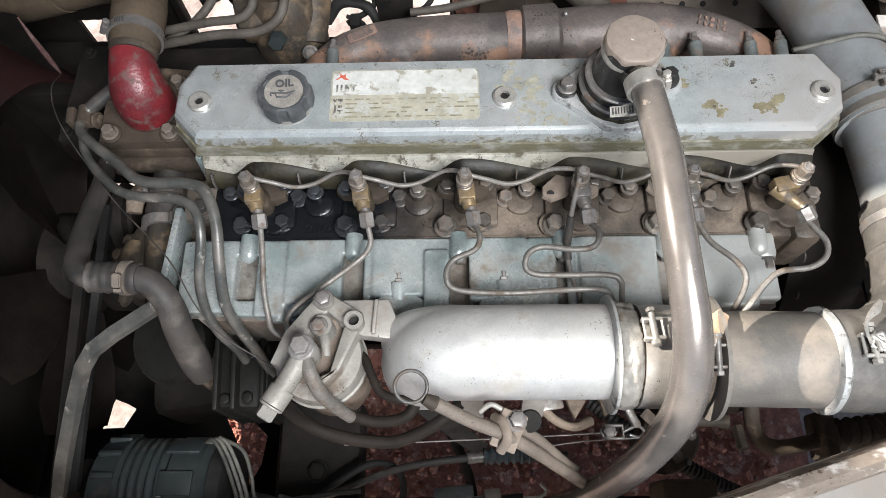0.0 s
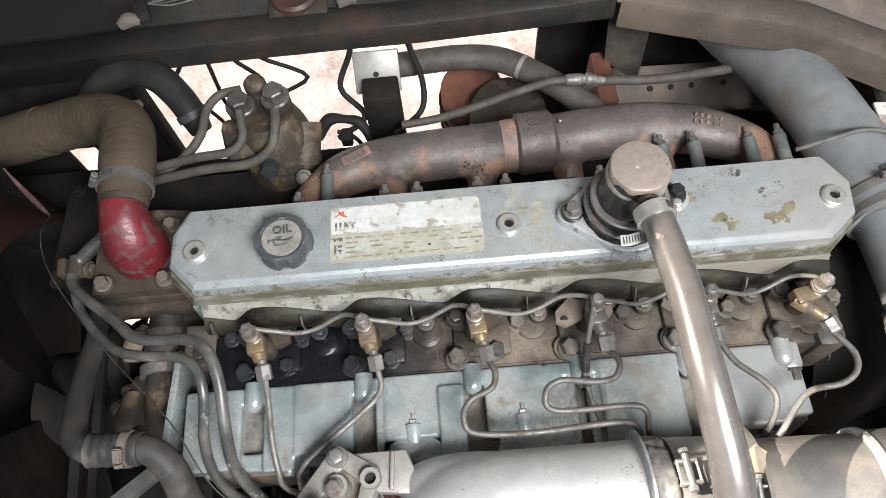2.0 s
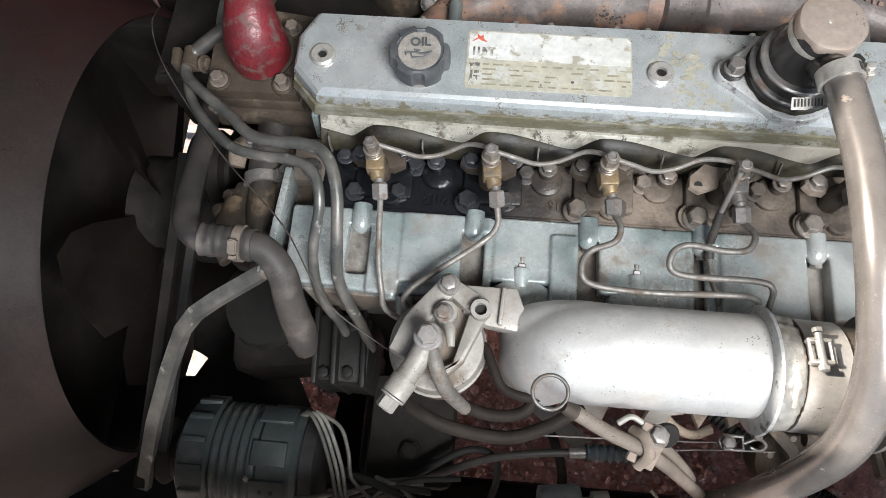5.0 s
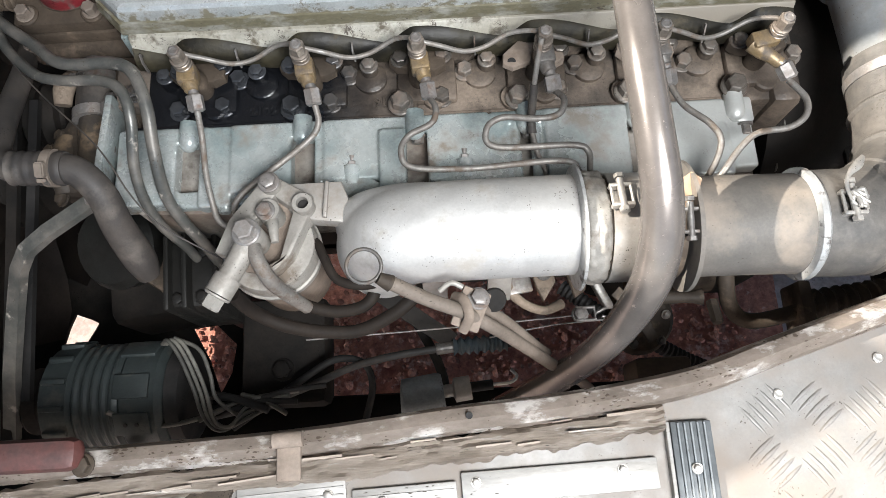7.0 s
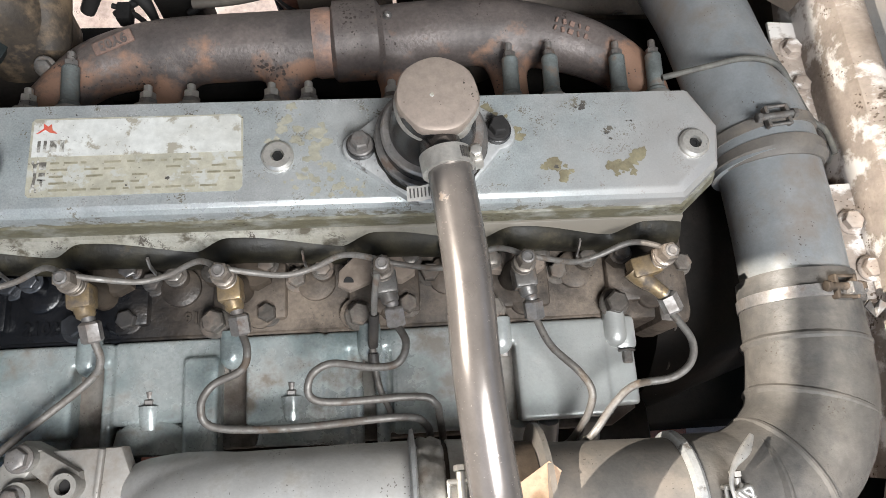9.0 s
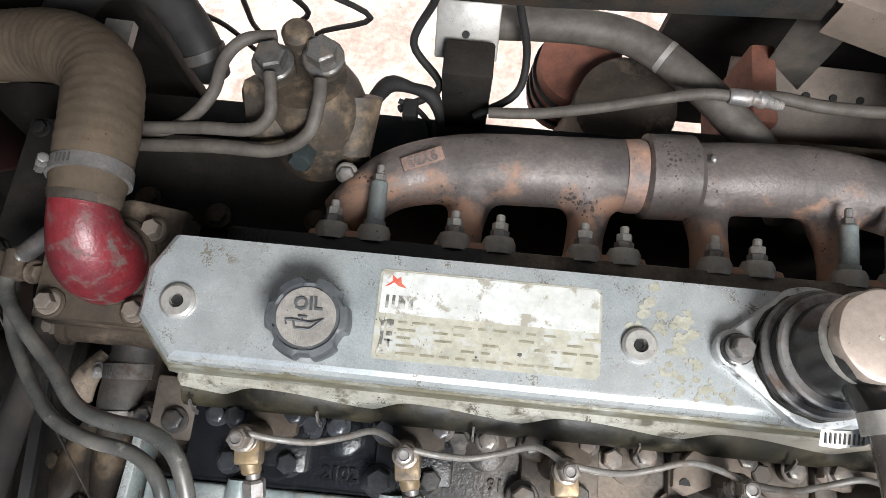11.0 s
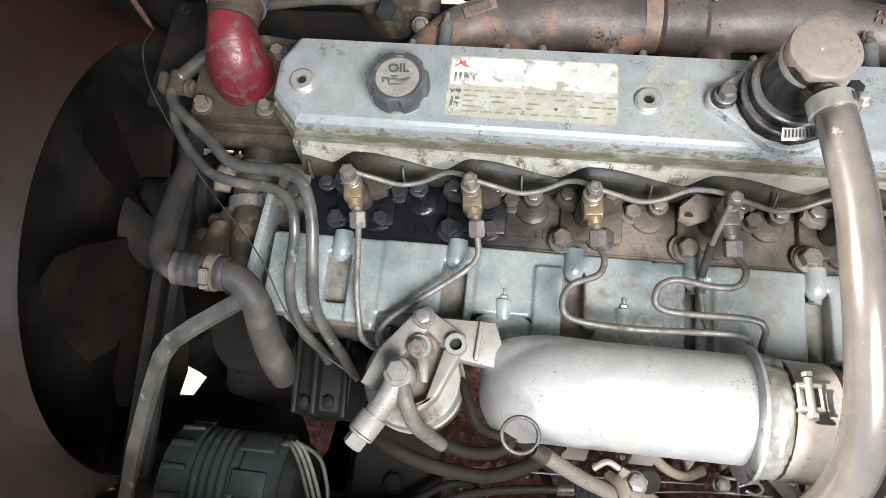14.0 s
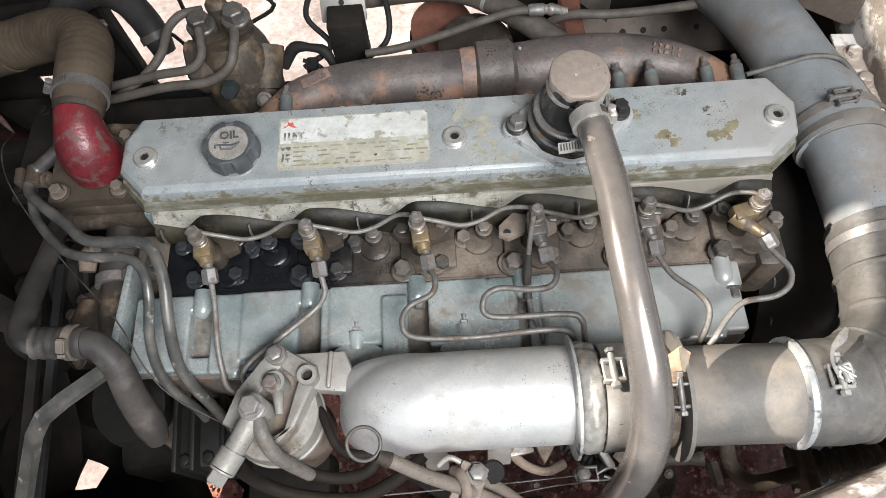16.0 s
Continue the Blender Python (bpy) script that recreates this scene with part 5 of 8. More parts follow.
    part("pipe_nut", tube([(x + 0.0075, 0.3095, 1.0492), (x + 0.0077, 0.308, 1.0487), (x + 0.0093, 0.2955, 1.0445), (x + 0.0095, 0.294, 1.044)], [0.0066, 0.0084, 0.0084, 0.0064], 6, 1, curve=False), M_STEEL, t)
    return t


XI = [-0.196, -0.082, 0.030, 0.151, 0.263, 0.377]
for k, x in enumerate(XI):
    injector(x, ("oil-blackened fuel injector with a steel pipe nut", "grimy fuel injector with a brass arm", "grimy fuel injector with a brass arm", "dusty fuel injector with a steel nut",
                 "dusty fuel injector with a steel nut", "brass-bodied fuel injector with a steel nut")[k], k in (0, 1, 2, 5), k == 3)
# thin leak-off pipe from union to union
lk = thing("leak_off_pipe", "thin steel leak-off pipe looping between the injectors", "fuel pipe", (0.09, 0.34, 1.06))
for a, c in zip(XI[:-1], XI[1:]):
    part("loop", tube([(a + 0.004, 0.340, 1.072), (a + 0.022, 0.338, 1.066), (a + 0.045, 0.338, 1.054), (a + 0.066, 0.343, 1.052), (a + 0.090, 0.350, 1.062), (c - 0.006, 0.343, 1.074), (c, 0.336, 1.074)], 0.0024, 8, 6), M_PIPE, lk)
# small bolts and clips of the cover along the head
for k, x in enumerate((-0.233, -0.138, -0.022, 0.100, 0.214, 0.330)):
    cb = thing("cover_bolt", "grimy flanged bolt with a steel clip", "bolt", (x, 0.352, 0.998), group="cover bolts")
    part("bolt_post", lathe([(0.009, 0.996), (0.009, 1.014)], (x, 0.352, 0), seg=14), M_HEAD, cb)
    part("bolt_head", hexbolt((x, 0.352, 1.0135), 0.0125, turn=k), M_OILBOLT, cb)
    part("clip", strip([(x - 0.012, 0.351, 1.026), (x - 0.013, 0.354, 1.038), (x - 0.013, 0.359, 1.046)], 0.003, 0.0015, up=(1, 0, 0)), M_STEEL, cb, "dull steel clip")

# high-pressure injection pipes
PIPES = [
    [(-0.187, 0.296, 1.043), (-0.188, 0.275, 1.024), (-0.186, 0.240, 1.014), (-0.181, 0.212, 1.006), (-0.177, 0.197, 0.995), (-0.160, 0.189, 0.985), (-0.130, 0.185, 0.975)],
    [(-0.0725, 0.296, 1.043), (-0.071, 0.280, 1.032), (-0.085, 0.264, 1.024), (-0.138, 0.224, 1.020), (-0.155, 0.208, 1.016), (-0.156, 0.200, 1.005), (-0.14, 0.190, 0.985)],
    [(0.0395, 0.296, 1.044), (0.045, 0.280, 1.050), (0.040, 0.266, 1.048), (0.018, 0.256, 1.045), (0.010, 0.240, 1.045), (0.020, 0.225, 1.041), (0.075, 0.221, 1.040), (0.160, 0.224, 1.040), (0.180, 0.218, 1.025), (0.185, 0.205, 1.0)],
    [(0.1605, 0.296, 1.045), (0.167, 0.279, 1.056), (0.160, 0.264, 1.057), (0.140, 0.262, 1.054), (0.108, 0.267, 1.050), (0.092, 0.256, 1.050), (0.100, 0.239, 1.046), (0.172, 0.239, 1.041), (0.188, 0.233, 1.038), (0.192, 0.222, 1.020), (0.195, 0.205, 1.0)],
    [(0.2725, 0.296, 1.044), (0.283, 0.272, 1.045), (0.302, 0.250, 1.050), (0.311, 0.234, 1.048), (0.308, 0.217, 1.038), (0.297, 0.198, 1.02), (0.290, 0.19, 0.99)],
    [(0.3865, 0.292, 1.046), (0.397, 0.270, 1.050), (0.393, 0.252, 1.051), (0.376, 0.241, 1.050), (0.346, 0.237, 1.050), (0.328, 0.224, 1.047), (0.308, 0.200, 1.040), (0.297, 0.188, 1.01)]]
for p in PIPES:
    t = thing("injection_pipe", "thin bare steel injection pipe bent down to the pump", "fuel pipe", p[-1], group="injection pipes")
    part("pipe", tube(p, 0.0031, 10, 8), M_PIPE, t)
t = thing("drain_pipe", "thin dark fuel drain pipe", "fuel pipe", (0.15, 0.23, 0.99))
part("pipe", tube([(0.147, 0.330, 1.082), (0.144, 0.316, 1.060), (0.142, 0.300, 1.028), (0.140, 0.281, 1.012), (0.144, 0.252, 1.005), (0.152, 0.232, 0.998), (0.155, 0.22, 0.985)], 0.0027, 10, 6), M_PIPE, t)
part("sleeve", tube([(0.1425, 0.306, 1.040), (0.1405, 0.284, 1.014)], 0.0042, 10, 1, curve=False), M_RUBBER, t)
part("sleeve", tube([(0.1402, 0.278, 1.012), (0.1408, 0.268, 1.009)], 0.0045, 10, 1, curve=False), M_RUBBER, t)

# exhaust manifold
em = thing("exhaust_manifold", "rusty brown cast iron exhaust manifold", "exhaust manifold", (0.13, 0.58, 0.90))
runner = tube([(-0.172, 0.535, 0.958), (-0.150, 0.560, 0.958), (-0.118, 0.585, 0.957), (-0.06, 0.600, 0.956), (0.03, 0.606, 0.955), (0.105, 0.610, 0.954)], [0.023, 0.026, 0.030, 0.034, 0.035, 0.035], 22, 6, flat=0.95)
for x in (-0.056, 0.056):
    tube([(x, 0.512, 0.956), (x + 0.001, 0.536, 0.955), (x + 0.004, 0.556, 0.953), (x + 0.006, 0.574, 0.950), (x + 0.007, 0.600, 0.948)], [0.0200, 0.0182, 0.0190, 0.0225, 0.0260], 18, 6, runner)
blend(part("front_runner", runner, M_RUST, em), 0.004, 18)
runner = tube([(0.150, 0.613, 0.954), (0.21, 0.616, 0.955), (0.28, 0.618, 0.956), (0.345, 0.606, 0.957), (0.400, 0.580, 0.958), (0.430, 0.545, 0.958), (0.432, 0.512, 0.958)], [0.034, 0.036, 0.035, 0.033, 0.029, 0.025, 0.022], 22, 6, flat=0.95)
for x in (0.174, 0.292):
    tube([(x, 0.512, 0.956), (x, 0.538, 0.955), (x - 0.001, 0.560, 0.953), (x - 0.002, 0.580, 0.950), (x - 0.002, 0.605, 0.948)], [0.0200, 0.0182, 0.0190, 0.0225, 0.0260], 18, 6, runner)
blend(part("rear_runner", runner, M_RUST, em), 0.004, 18)
part("collar", tube([(0.109, 0.610, 0.954), (0.112, 0.610, 0.954), (0.155, 0.6125, 0.954), (0.160, 0.613, 0.954)], [0.036, 0.041, 0.041, 0.036], 28, 1, curve=False), M_RUST, em, "thick sleeve joint")
M_BARE = material("orange_scale", (0.46, 0.27, 0.19), (0.20, 0.165, 0.155), 30, 0.50, 0.12, 0.6, 0.6, 0.1, None, 0.4, 300)
part("bare_neck", tube([(0.090, 0.6082, 0.9545), (0.094, 0.6084, 0.9545), (0.105, 0.6096, 0.954), (0.110, 0.610, 0.954)], [0.0340, 0.0354, 0.0358, 0.0352], 30, 1, curve=False), M_BARE, em, "scaled orange neck beside the sleeve joint")
part("collar_pin", lathe([(0.004, 0), (0.004, 0.006), (0.002, 0.008)], (0.165, 0.618, 0.984), (0.3, 0.1, 0.9), 10), M_STEEL, em)
pt = Vector((-0.098, 0.593, 0.988))
tagm = Matrix.Translation(pt) @ pose(0, 0, 0, 8, -6, 22)
pl = box(0, 0, 0, 0.040, 0.0135, 0.004, 0.0018)
bmesh.ops.transform(pl, verts=pl.verts, matrix=tagm)
M_RUSTPALE = material("bare_rust", (0.255, 0.165, 0.13), (0.17, 0.115, 0.095), 60, 0.5, 0.15, 0.85, None, 0, None, 0.4, 300)
pad = part("casting_pad", pl, M_RUSTPALE, em)
part("casting_mark", lettering("9Y03", 0.0135, tagm @ pose(0, 0, 0.0022, 0, 0, 180), 0.0008, 0.0004), M_RUST, pad, "raised casting mark")
tagm = Matrix.Translation((0.352, 0.600, 0.9890)) @ pose(0, 0, 0, 4, 6, -16)
pl = bmesh.new()
for r_ in (-0.0045, 0.0045):
    for k in range(5):
        box(-0.016 + k * 0.0082, r_, -0.0008, 0.0022 + 0.0016 * (k % 3), 0.0056, 0.0026, 0.0006, (0, 0, 24 * (k % 2) - 9), pl, 1)
bmesh.ops.transform(pl, verts=pl.verts, matrix=tagm)
part("casting_mark", pl, M_RUSTPALE, em, "two rows of worn raised casting marks")
for k, x in enumerate((-0.155, -0.044, 0.070, 0.190, 0.312, 0.422)):
    fb = box(x, 0.512, 0.966, 0.074, 0.014, 0.052, 0.006)
    part("port_flange", fb, M_RUST, em)
STUDS = [(-0.171, 0), (-0.134, 1), (-0.063, 0), (-0.023, 0), (0.052, 0), (0.087, 0), (0.167, 0), (0.204, 0), (0.285, 1), (0.325, 1), (0.394, 1), (0.431, 1)]
for k, (x, long) in enumerate(STUDS):
    base = Vector((x, 0.519, 0.985 + 0.002 * math.sin(3.1 * k)))
    st = thing("manifold_stud", "grey exhaust manifold stud with a tall sleeve" if long else "grey exhaust manifold stud and nut", "stud", base, group="manifold studs")
    u = Vector((0, 1, 0.10)).normalized()
    part("washer_seat", lathe([(0.0150, -0.009), (0.0150, 0.001), (0.0135, 0.004), (0.0125, 0.006)], base, u, 20), M_ALU, st)
    if long:
        part("sleeve", lathe([(0.0098, 0.004), (0.0098, 0.010), (0.0082, 0.012), (0.0080, 0.046), (0.0065, 0.048)], base, u, 18), M_STUDSLEEVE, st)
        part("nut", hexbolt(base + u * 0.047, 0.0105, u, False, 0.007, turn=k), M_STEEL, st)
        part("stud_end", lathe([(0.0036, 0.050), (0.0036, 0.062), (0.0026, 0.063)], base, u, 10), M_STEEL, st)
    else:
        part("nut", hexbolt(base + u * 0.003, 0.0150, u, True, 0.010, turn=k), M_STEEL, st)
        part("lock_nut", hexbolt(base + u * 0.012, 0.0125, u, False, 0.008, turn=k * 1.7), M_ZINC, st)
        part("stud_end", lathe([(0.0040, 0.016), (0.0040, 0.026), (0.003, 0.027)], base, u, 10), M_ZINC, st)


# ---- intake pipe and air duct ----
ip = thing("intake_pipe", "bright cast aluminium intake elbow", "intake pipe", (0.06, 0.162, 0.95))
AY = 0.160
sc = tube([(0.172, AY, 1.040), (0.120, AY, 1.040), (0.060, AY, 1.040), (0.022, AY, 1.038), (-0.002, AY, 1.028), (-0.014, AY, 1.004), (-0.016, AY, 0.960)],
          [0.0465, 0.0465, 0.0465, 0.0462, 0.0455, 0.0445, 0.044], 40, 8)
tube([(0.045, 0.176, 1.044), (0.000, 0.180, 1.036), (-0.032, 0.182, 1.020), (-0.040, 0.180, 0.970)], [0.030, 0.029, 0.024, 0.022], 24, 6, sc)
blend(part("casting", sc, M_SILVER, ip), 0.003, 8)
ma = plate([(-0.098, 0.216), (-0.048, 0.216), (-0.038, 0.190), (-0.044, 0.174), (-0.075, 0.178), (-0.098, 0.190)], 1.024, 1.040, 0.003)
box(-0.062, 0.197, 1.042, 0.004, 0.036, 0.006, 0.0015, (0, 0, -4), ma)
part("mount_arm", ma, M_ALU, ip, "flat lug bolted to the filter head")
part("bell_flange", tube([(0.1640, AY - 0.003, 1.040), (0.1660, AY - 0.003, 1.040), (0.1685, AY - 0.003, 1.040), (0.1700, AY - 0.003, 1.040)], [0.046, 0.0575, 0.0582, 0.050], 48, 1, curve=False), M_ALUCLEAN, ip, "pale dusty bell flange")
for x, yy in ((0.035, 0.118), (0.098, 0.120)):
    part("support_tab", box(x, yy, 0.985, 0.024, 0.006, 0.060, 0.002, (-18, 0, 0)), M_ALU, ip)

jc = thing("joint_hose", "dust-caked rubber joint hose with wide band clamps", "hose", (0.215, 0.155, 0.99))
part("hose", tube([(0.176, AY - 0.004, 1.040), (0.256, AY - 0.007, 1.040)], 0.0475, 36, 1, curve=False), M_BROWN, jc)
db = tube([(0.170 + 0.0022 * k, AY - 0.004, 1.040) for k in range(10)], [0.0485, 0.0505, 0.0515, 0.0515, 0.0512, 0.0515, 0.0515, 0.0512, 0.0505, 0.0488], 90, 1, curve=False)
for v in db.verts:
    k = noise.fractal(v.co * 130, 1.0, 2.0, 3)
    v.co += Vector((0, v.co.y - AY, v.co.z - 1.04)).normalized() * k * 0.0032
part("dirt_bead", db, M_FILTER, jc, "lumpy grey crust of dirt", angle=85)
part("band", tube([(0.192, AY - 0.005, 1.040), (0.228, AY - 0.006, 1.040)], 0.0502, 40, 1, curve=False), M_ALU, jc, "wide dusty steel band")
part("end_flange", tube([(0.258, AY - 0.007, 1.040), (0.2605, AY - 0.007, 1.040), (0.2645, AY - 0.007, 1.040), (0.267, AY - 0.007, 1.040)], [0.046, 0.0605, 0.0605, 0.046], 48, 1, curve=False), M_DUCT, jc, "dark rubber end flange")


def t_clamp(parent, at, along, up, mat):
    """The bolt and its two loops that pull a wide band together."""
    a, u = Vector(along).normalized(), Vector(up).normalized()
    s = a.cross(u)
    c = Vector(at)
    tube([c - s * 0.016, c + s * 0.014], 0.0032, 8, 1, bm := bmesh.new(), curve=False)
    for off in (-0.010, 0.009):
        m = Matrix((a, s, u)).transposed().to_4x4()
        t = bmesh.new()
        bmesh.ops.create_cube(t, size=1)
        bmesh.ops.scale(t, verts=t.verts, vec=(0.020, 0.0035, 0.008))
        bmesh.ops.bevel(t, geom=t.edges[:], offset=0.001, segments=1, affect="EDGES")
        bmesh.ops.transform(t, verts=t.verts, matrix=Matrix.Translation(c + s * off - u * 0.002) @ m)
        merge(bm, t)
    for off in (-0.0085, 0.0085):
        tube([c + a * off - s * 0.010, c + a * off + s * 0.010], 0.0015, 6, 1, bm, curve=False)
    hexbolt(c - s * 0.016, 0.008, -s, False, bm=bm)
    hexbolt(c + s * 0.012, 0.008, s, False, bm=bm)
    return part("clamp_bolt", bm, mat, parent)


t_clamp(jc, (0.199, 0.167, 1.0955), (1, 0, 0), (0, 0.22, 1), M_ZINC)
t_clamp(jc, (0.2535, 0.141, 1.0945), (1, 0, 0), (0, -0.25, 1), M_BOLT)
part("paper_tag", plate([(0.232, 0.168), (0.262, 0.186), (0.270, 0.179), (0.262, 0.160), (0.240, 0.148)], 1.0905, 1.0915), material("tan_paper", (0.38, 0.26, 0.17), (0.31, 0.21, 0.14), 30, 0.5, 0.2, 0.8, None, 0, None, 0.1, 300), jc, "scrap of tan paper")

ad = thing("air_duct", "dusty grey rubber air duct curving past the engine", "air duct", (0.50, 0.30, 0.97))
part("inlet_pipe", tube([(0.262, AY - 0.008, 1.040), (0.315, AY - 0.009, 1.040), (0.386, AY - 0.011, 1.040)], 0.0462, 40, 2), M_DUCT, ad)
eb = tube([(0.372, AY - 0.011, 1.040), (0.398, AY - 0.012, 1.040), (0.425, AY - 0.010, 1.038), (0.462, 0.166, 1.034), (0.490, 0.195, 1.030), (0.504, 0.236, 1.026), (0.509, 0.280, 1.022), (0.511, 0.320, 1.020)],
          [0.0490, 0.0495, 0.0495, 0.0500, 0.0500, 0.0500, 0.0490, 0.0480], 36, 7)
for v in eb.verts:
    k = noise.fractal(v.co * 38, 1.0, 2.0, 3)
    v.co += Vector((v.co.x - 0.47, v.co.y - 0.2, v.co.z - 1.03)).normalized() * k * 0.0014
part("wrapped_elbow", eb, M_TAPE, ad, "elbow wrapped in grey tape")
for p, d in (((0.432, AY - 0.010, 1.038), (1, 0.06, -0.05)), ((0.458, 0.163, 1.035), (1, 0.6, -0.1)), ((0.497, 0.212, 1.028), (0.35, 1, -0.1)), ((0.507, 0.262, 1.023), (0.1, 1, -0.08))):
    part("tape_ridge", lathe([(0.049, -0.004), (0.0515, -0.001), (0.0515, 0.001), (0.049, 0.004)], p, d, 36), M_TAPE, ad)
part("bead_clamp", tube([(0.365, AY - 0.011, 1.040), (0.367, AY - 0.011, 1.040), (0.372, AY - 0.011, 1.040), (0.376, AY - 0.011, 1.040)], [0.048, 0.0516, 0.0520, 0.048], 40, 1, curve=False), M_ALUCLEAN, ad, "pale steel bead clamp")
t_clamp(ad, (0.393, 0.150, 1.0935), (1, 0, 0), (0, 0, 1), M_ZINC)
knot = bmesh.new()
rnd = random.Random(21)
for k in range(7):
    a = 2 * math.pi * k / 7
    q = (0.396 + 0.006 * math.cos(a), 0.153 + 0.008 * math.sin(a), 1.0975 + 0.002 * math.sin(3 * a))
    tube([(0.393, 0.158, 1.099), q, (0.399 + rnd.uniform(-0.006, 0.006), 0.146 + rnd.uniform(-0.005, 0.008), 1.0985)], [0.0016, 0.0022, 0.0012], 12, 4, knot)
part("tie_knot", knot, M_ZINC, ad, "pale knotted cloth")
part("tie", tube([(0.388, 0.150, 1.099), (0.387, 0.163, 1.098), (0.392, 0.174, 1.096), (0.404, 0.184, 1.092), (0.414, 0.194, 1.086)], [0.0016, 0.0018, 0.0022, 0.0042, 0.002], 8, 5, flat=0.5), M_ZINC, ad, "pale cloth tie")
part("steel_tube", tube([(0.511, 0.292, 1.021), (0.513, 0.36, 1.018), (0.512, 0.435, 1.015)], 0.0442, 36, 4), M_DUCTBLUE, ad)
part("tube_lip", tube([(0.512, 0.424, 1.015), (0.512, 0.428, 1.015), (0.512, 0.436, 1.014)], [0.047, 0.0515, 0.0515], 36, 1, curve=False), M_DUCT, ad)
part("upper_hose", tube([(0.511, 0.428, 1.015), (0.504, 0.490, 1.011), (0.493, 0.545, 1.006), (0.487, 0.600, 0.996), (0.481, 0.650, 0.981), (0.473, 0.705, 0.963), (0.458, 0.765, 0.946), (0.44, 0.83, 0.935)], [0.0495, 0.0465, 0.0440, 0.0440, 0.0445, 0.0455, 0.0475, 0.050], 36, 7), M_DUCTBLUE, ad)
hose_clamp(ad, (0.511, 0.300, 1.0215), (0.03, 1, -0.03), 0.0495, M_STEEL, up=(0.35, 0, 1), width=0.010)
t_clamp(ad, (0.522, 0.303, 1.0725), (0, 1, 0), (0.2, 0, 1), M_BROWN)
part("strap", lathe([(0.0485, -0.005), (0.0505, -0.005), (0.0505, 0.005), (0.0485, 0.005)], (0.5085, 0.456, 1.0133), (-0.12, 1, -0.07), 36), M_DUCT, ad, "dusty steel strap")
t_clamp(ad, (0.500, 0.458, 1.0665), (-0.12, 1, 0), (0.0, 0, 1), M_BOLT)
sb = thing("side_bracket", "dusty steel bracket with two bolts and a wire beside the duct", "bracket", (0.57, 0.38, 1.0))
part("plate", box(0.5655, 0.350, 1.030, 0.032, 0.110, 0.004, 0.001, (0, 6, 4)), M_CREAM, sb)
part("plate", box(0.5660, 0.530, 1.008, 0.044, 0.115, 0.004, 0.001, (0, 4, -1)), M_CREAM, sb)
# added dark sheet blocks the view of bright ground right of the duct
part("flange", box(0.596, 0.70, 0.89, 0.004, 0.56, 0.25, 0.001), M_BROWN, sb, "added dark sheet closing the gap under the floor")
part("bolt", hexbolt((0.563, 0.556, 1.010), 0.015), M_CREAM, sb)
part("bolt", hexbolt((0.564, 0.516, 1.010), 0.015), M_CREAM, sb)
part("bolt", hexbolt((0.566, 0.368, 1.033), 0.015), M_CREAM, sb)
part("bolt", hexbolt((0.574, 0.325, 1.033), 0.015), M_CREAM, sb)
part("wire", tube([(0.408, 0.505, 1.052), (0.450, 0.513, 1.056), (0.484, 0.518, 1.060), (0.513, 0.513, 1.058), (0.532, 0.498, 1.045), (0.548, 0.468, 1.038), (0.560, 0.455, 1.038), (0.564, 0.432, 1.038)], 0.0028, 8, 6), M_WIRE, sb)
part("clip", strip([(0.552, 0.292, 1.050), (0.560, 0.284, 1.046), (0.566, 0.292, 1.052)], 0.008, 0.0015), M_BOLT, sb)

# ---- fuel filter ----
ff = thing("fuel_filter", "dusty pale aluminium fuel filter head with bowl and bolts", "fuel filter", (-0.118, 0.165, 0.90))
part("left_web", plate([(-0.163, 0.150), (-0.151, 0.181), (-0.124, 0.215), (-0.115, 0.224), (-0.102, 0.217), (-0.108, 0.201), (-0.128, 0.175), (-0.136, 0.150), (-0.146, 0.140)], 1.022, 1.049, 0.004), M_FILTER, ff)
part("cross_web", plate([(-0.116, 0.206), (-0.102, 0.217), (-0.074, 0.200), (-0.072, 0.188), (-0.080, 0.182), (-0.093, 0.188), (-0.108, 0.200)], 1.022, 1.0475, 0.003), M_FILTER, ff)
part("right_web", plate([(-0.092, 0.187), (-0.076, 0.184), (-0.094, 0.143), (-0.106, 0.131), (-0.118, 0.126), (-0.118, 0.134), (-0.104, 0.141)], 1.022, 1.0465, 0.003), M_FILTER, ff)
part("pocket_floor", plate([(-0.150, 0.150), (-0.128, 0.195), (-0.108, 0.205), (-0.086, 0.190), (-0.098, 0.145), (-0.118, 0.130), (-0.140, 0.135)], 1.016, 1.030), M_POCKET, ff, "recess full of brown dust")
part("rim", lathe([(0.0415, 0.985), (0.0455, 0.990), (0.0460, 1.016), (0.0435, 1.026), (0.0400, 1.0265)], (-0.120, 0.160, 0), seg=40), M_FILTER, ff)
part("lower_bead", lathe([(0.0440, 0.998), (0.0478, 1.001), (0.0478, 1.005), (0.0440, 1.008)], (-0.120, 0.160, 0), seg=40), M_FILTER, ff)
part("bowl", lathe([(0.020, 0.880), (0.034, 0.888), (0.0415, 0.91), (0.0425, 0.988)], (-0.120, 0.160, 0), seg=36), M_POCKET, ff, "dusty brown bowl")
part("bolt_boss", lathe([(0.0098, 1.040), (0.0092, 1.058)], (-0.112, 0.211, 0), seg=18), M_FILTER, ff)
part("bolt", hexbolt((-0.112, 0.211, 1.057), 0.0130, turn=0.4), M_STEEL, ff)
part("bolt_boss", lathe([(0.0112, 1.025), (0.0105, 1.056)], (-0.113, 0.185, 0), seg=18), M_FILTER, ff)
part("bolt", hexbolt((-0.115, 0.184, 1.056), 0.0118, turn=0.9), M_STEEL, ff)
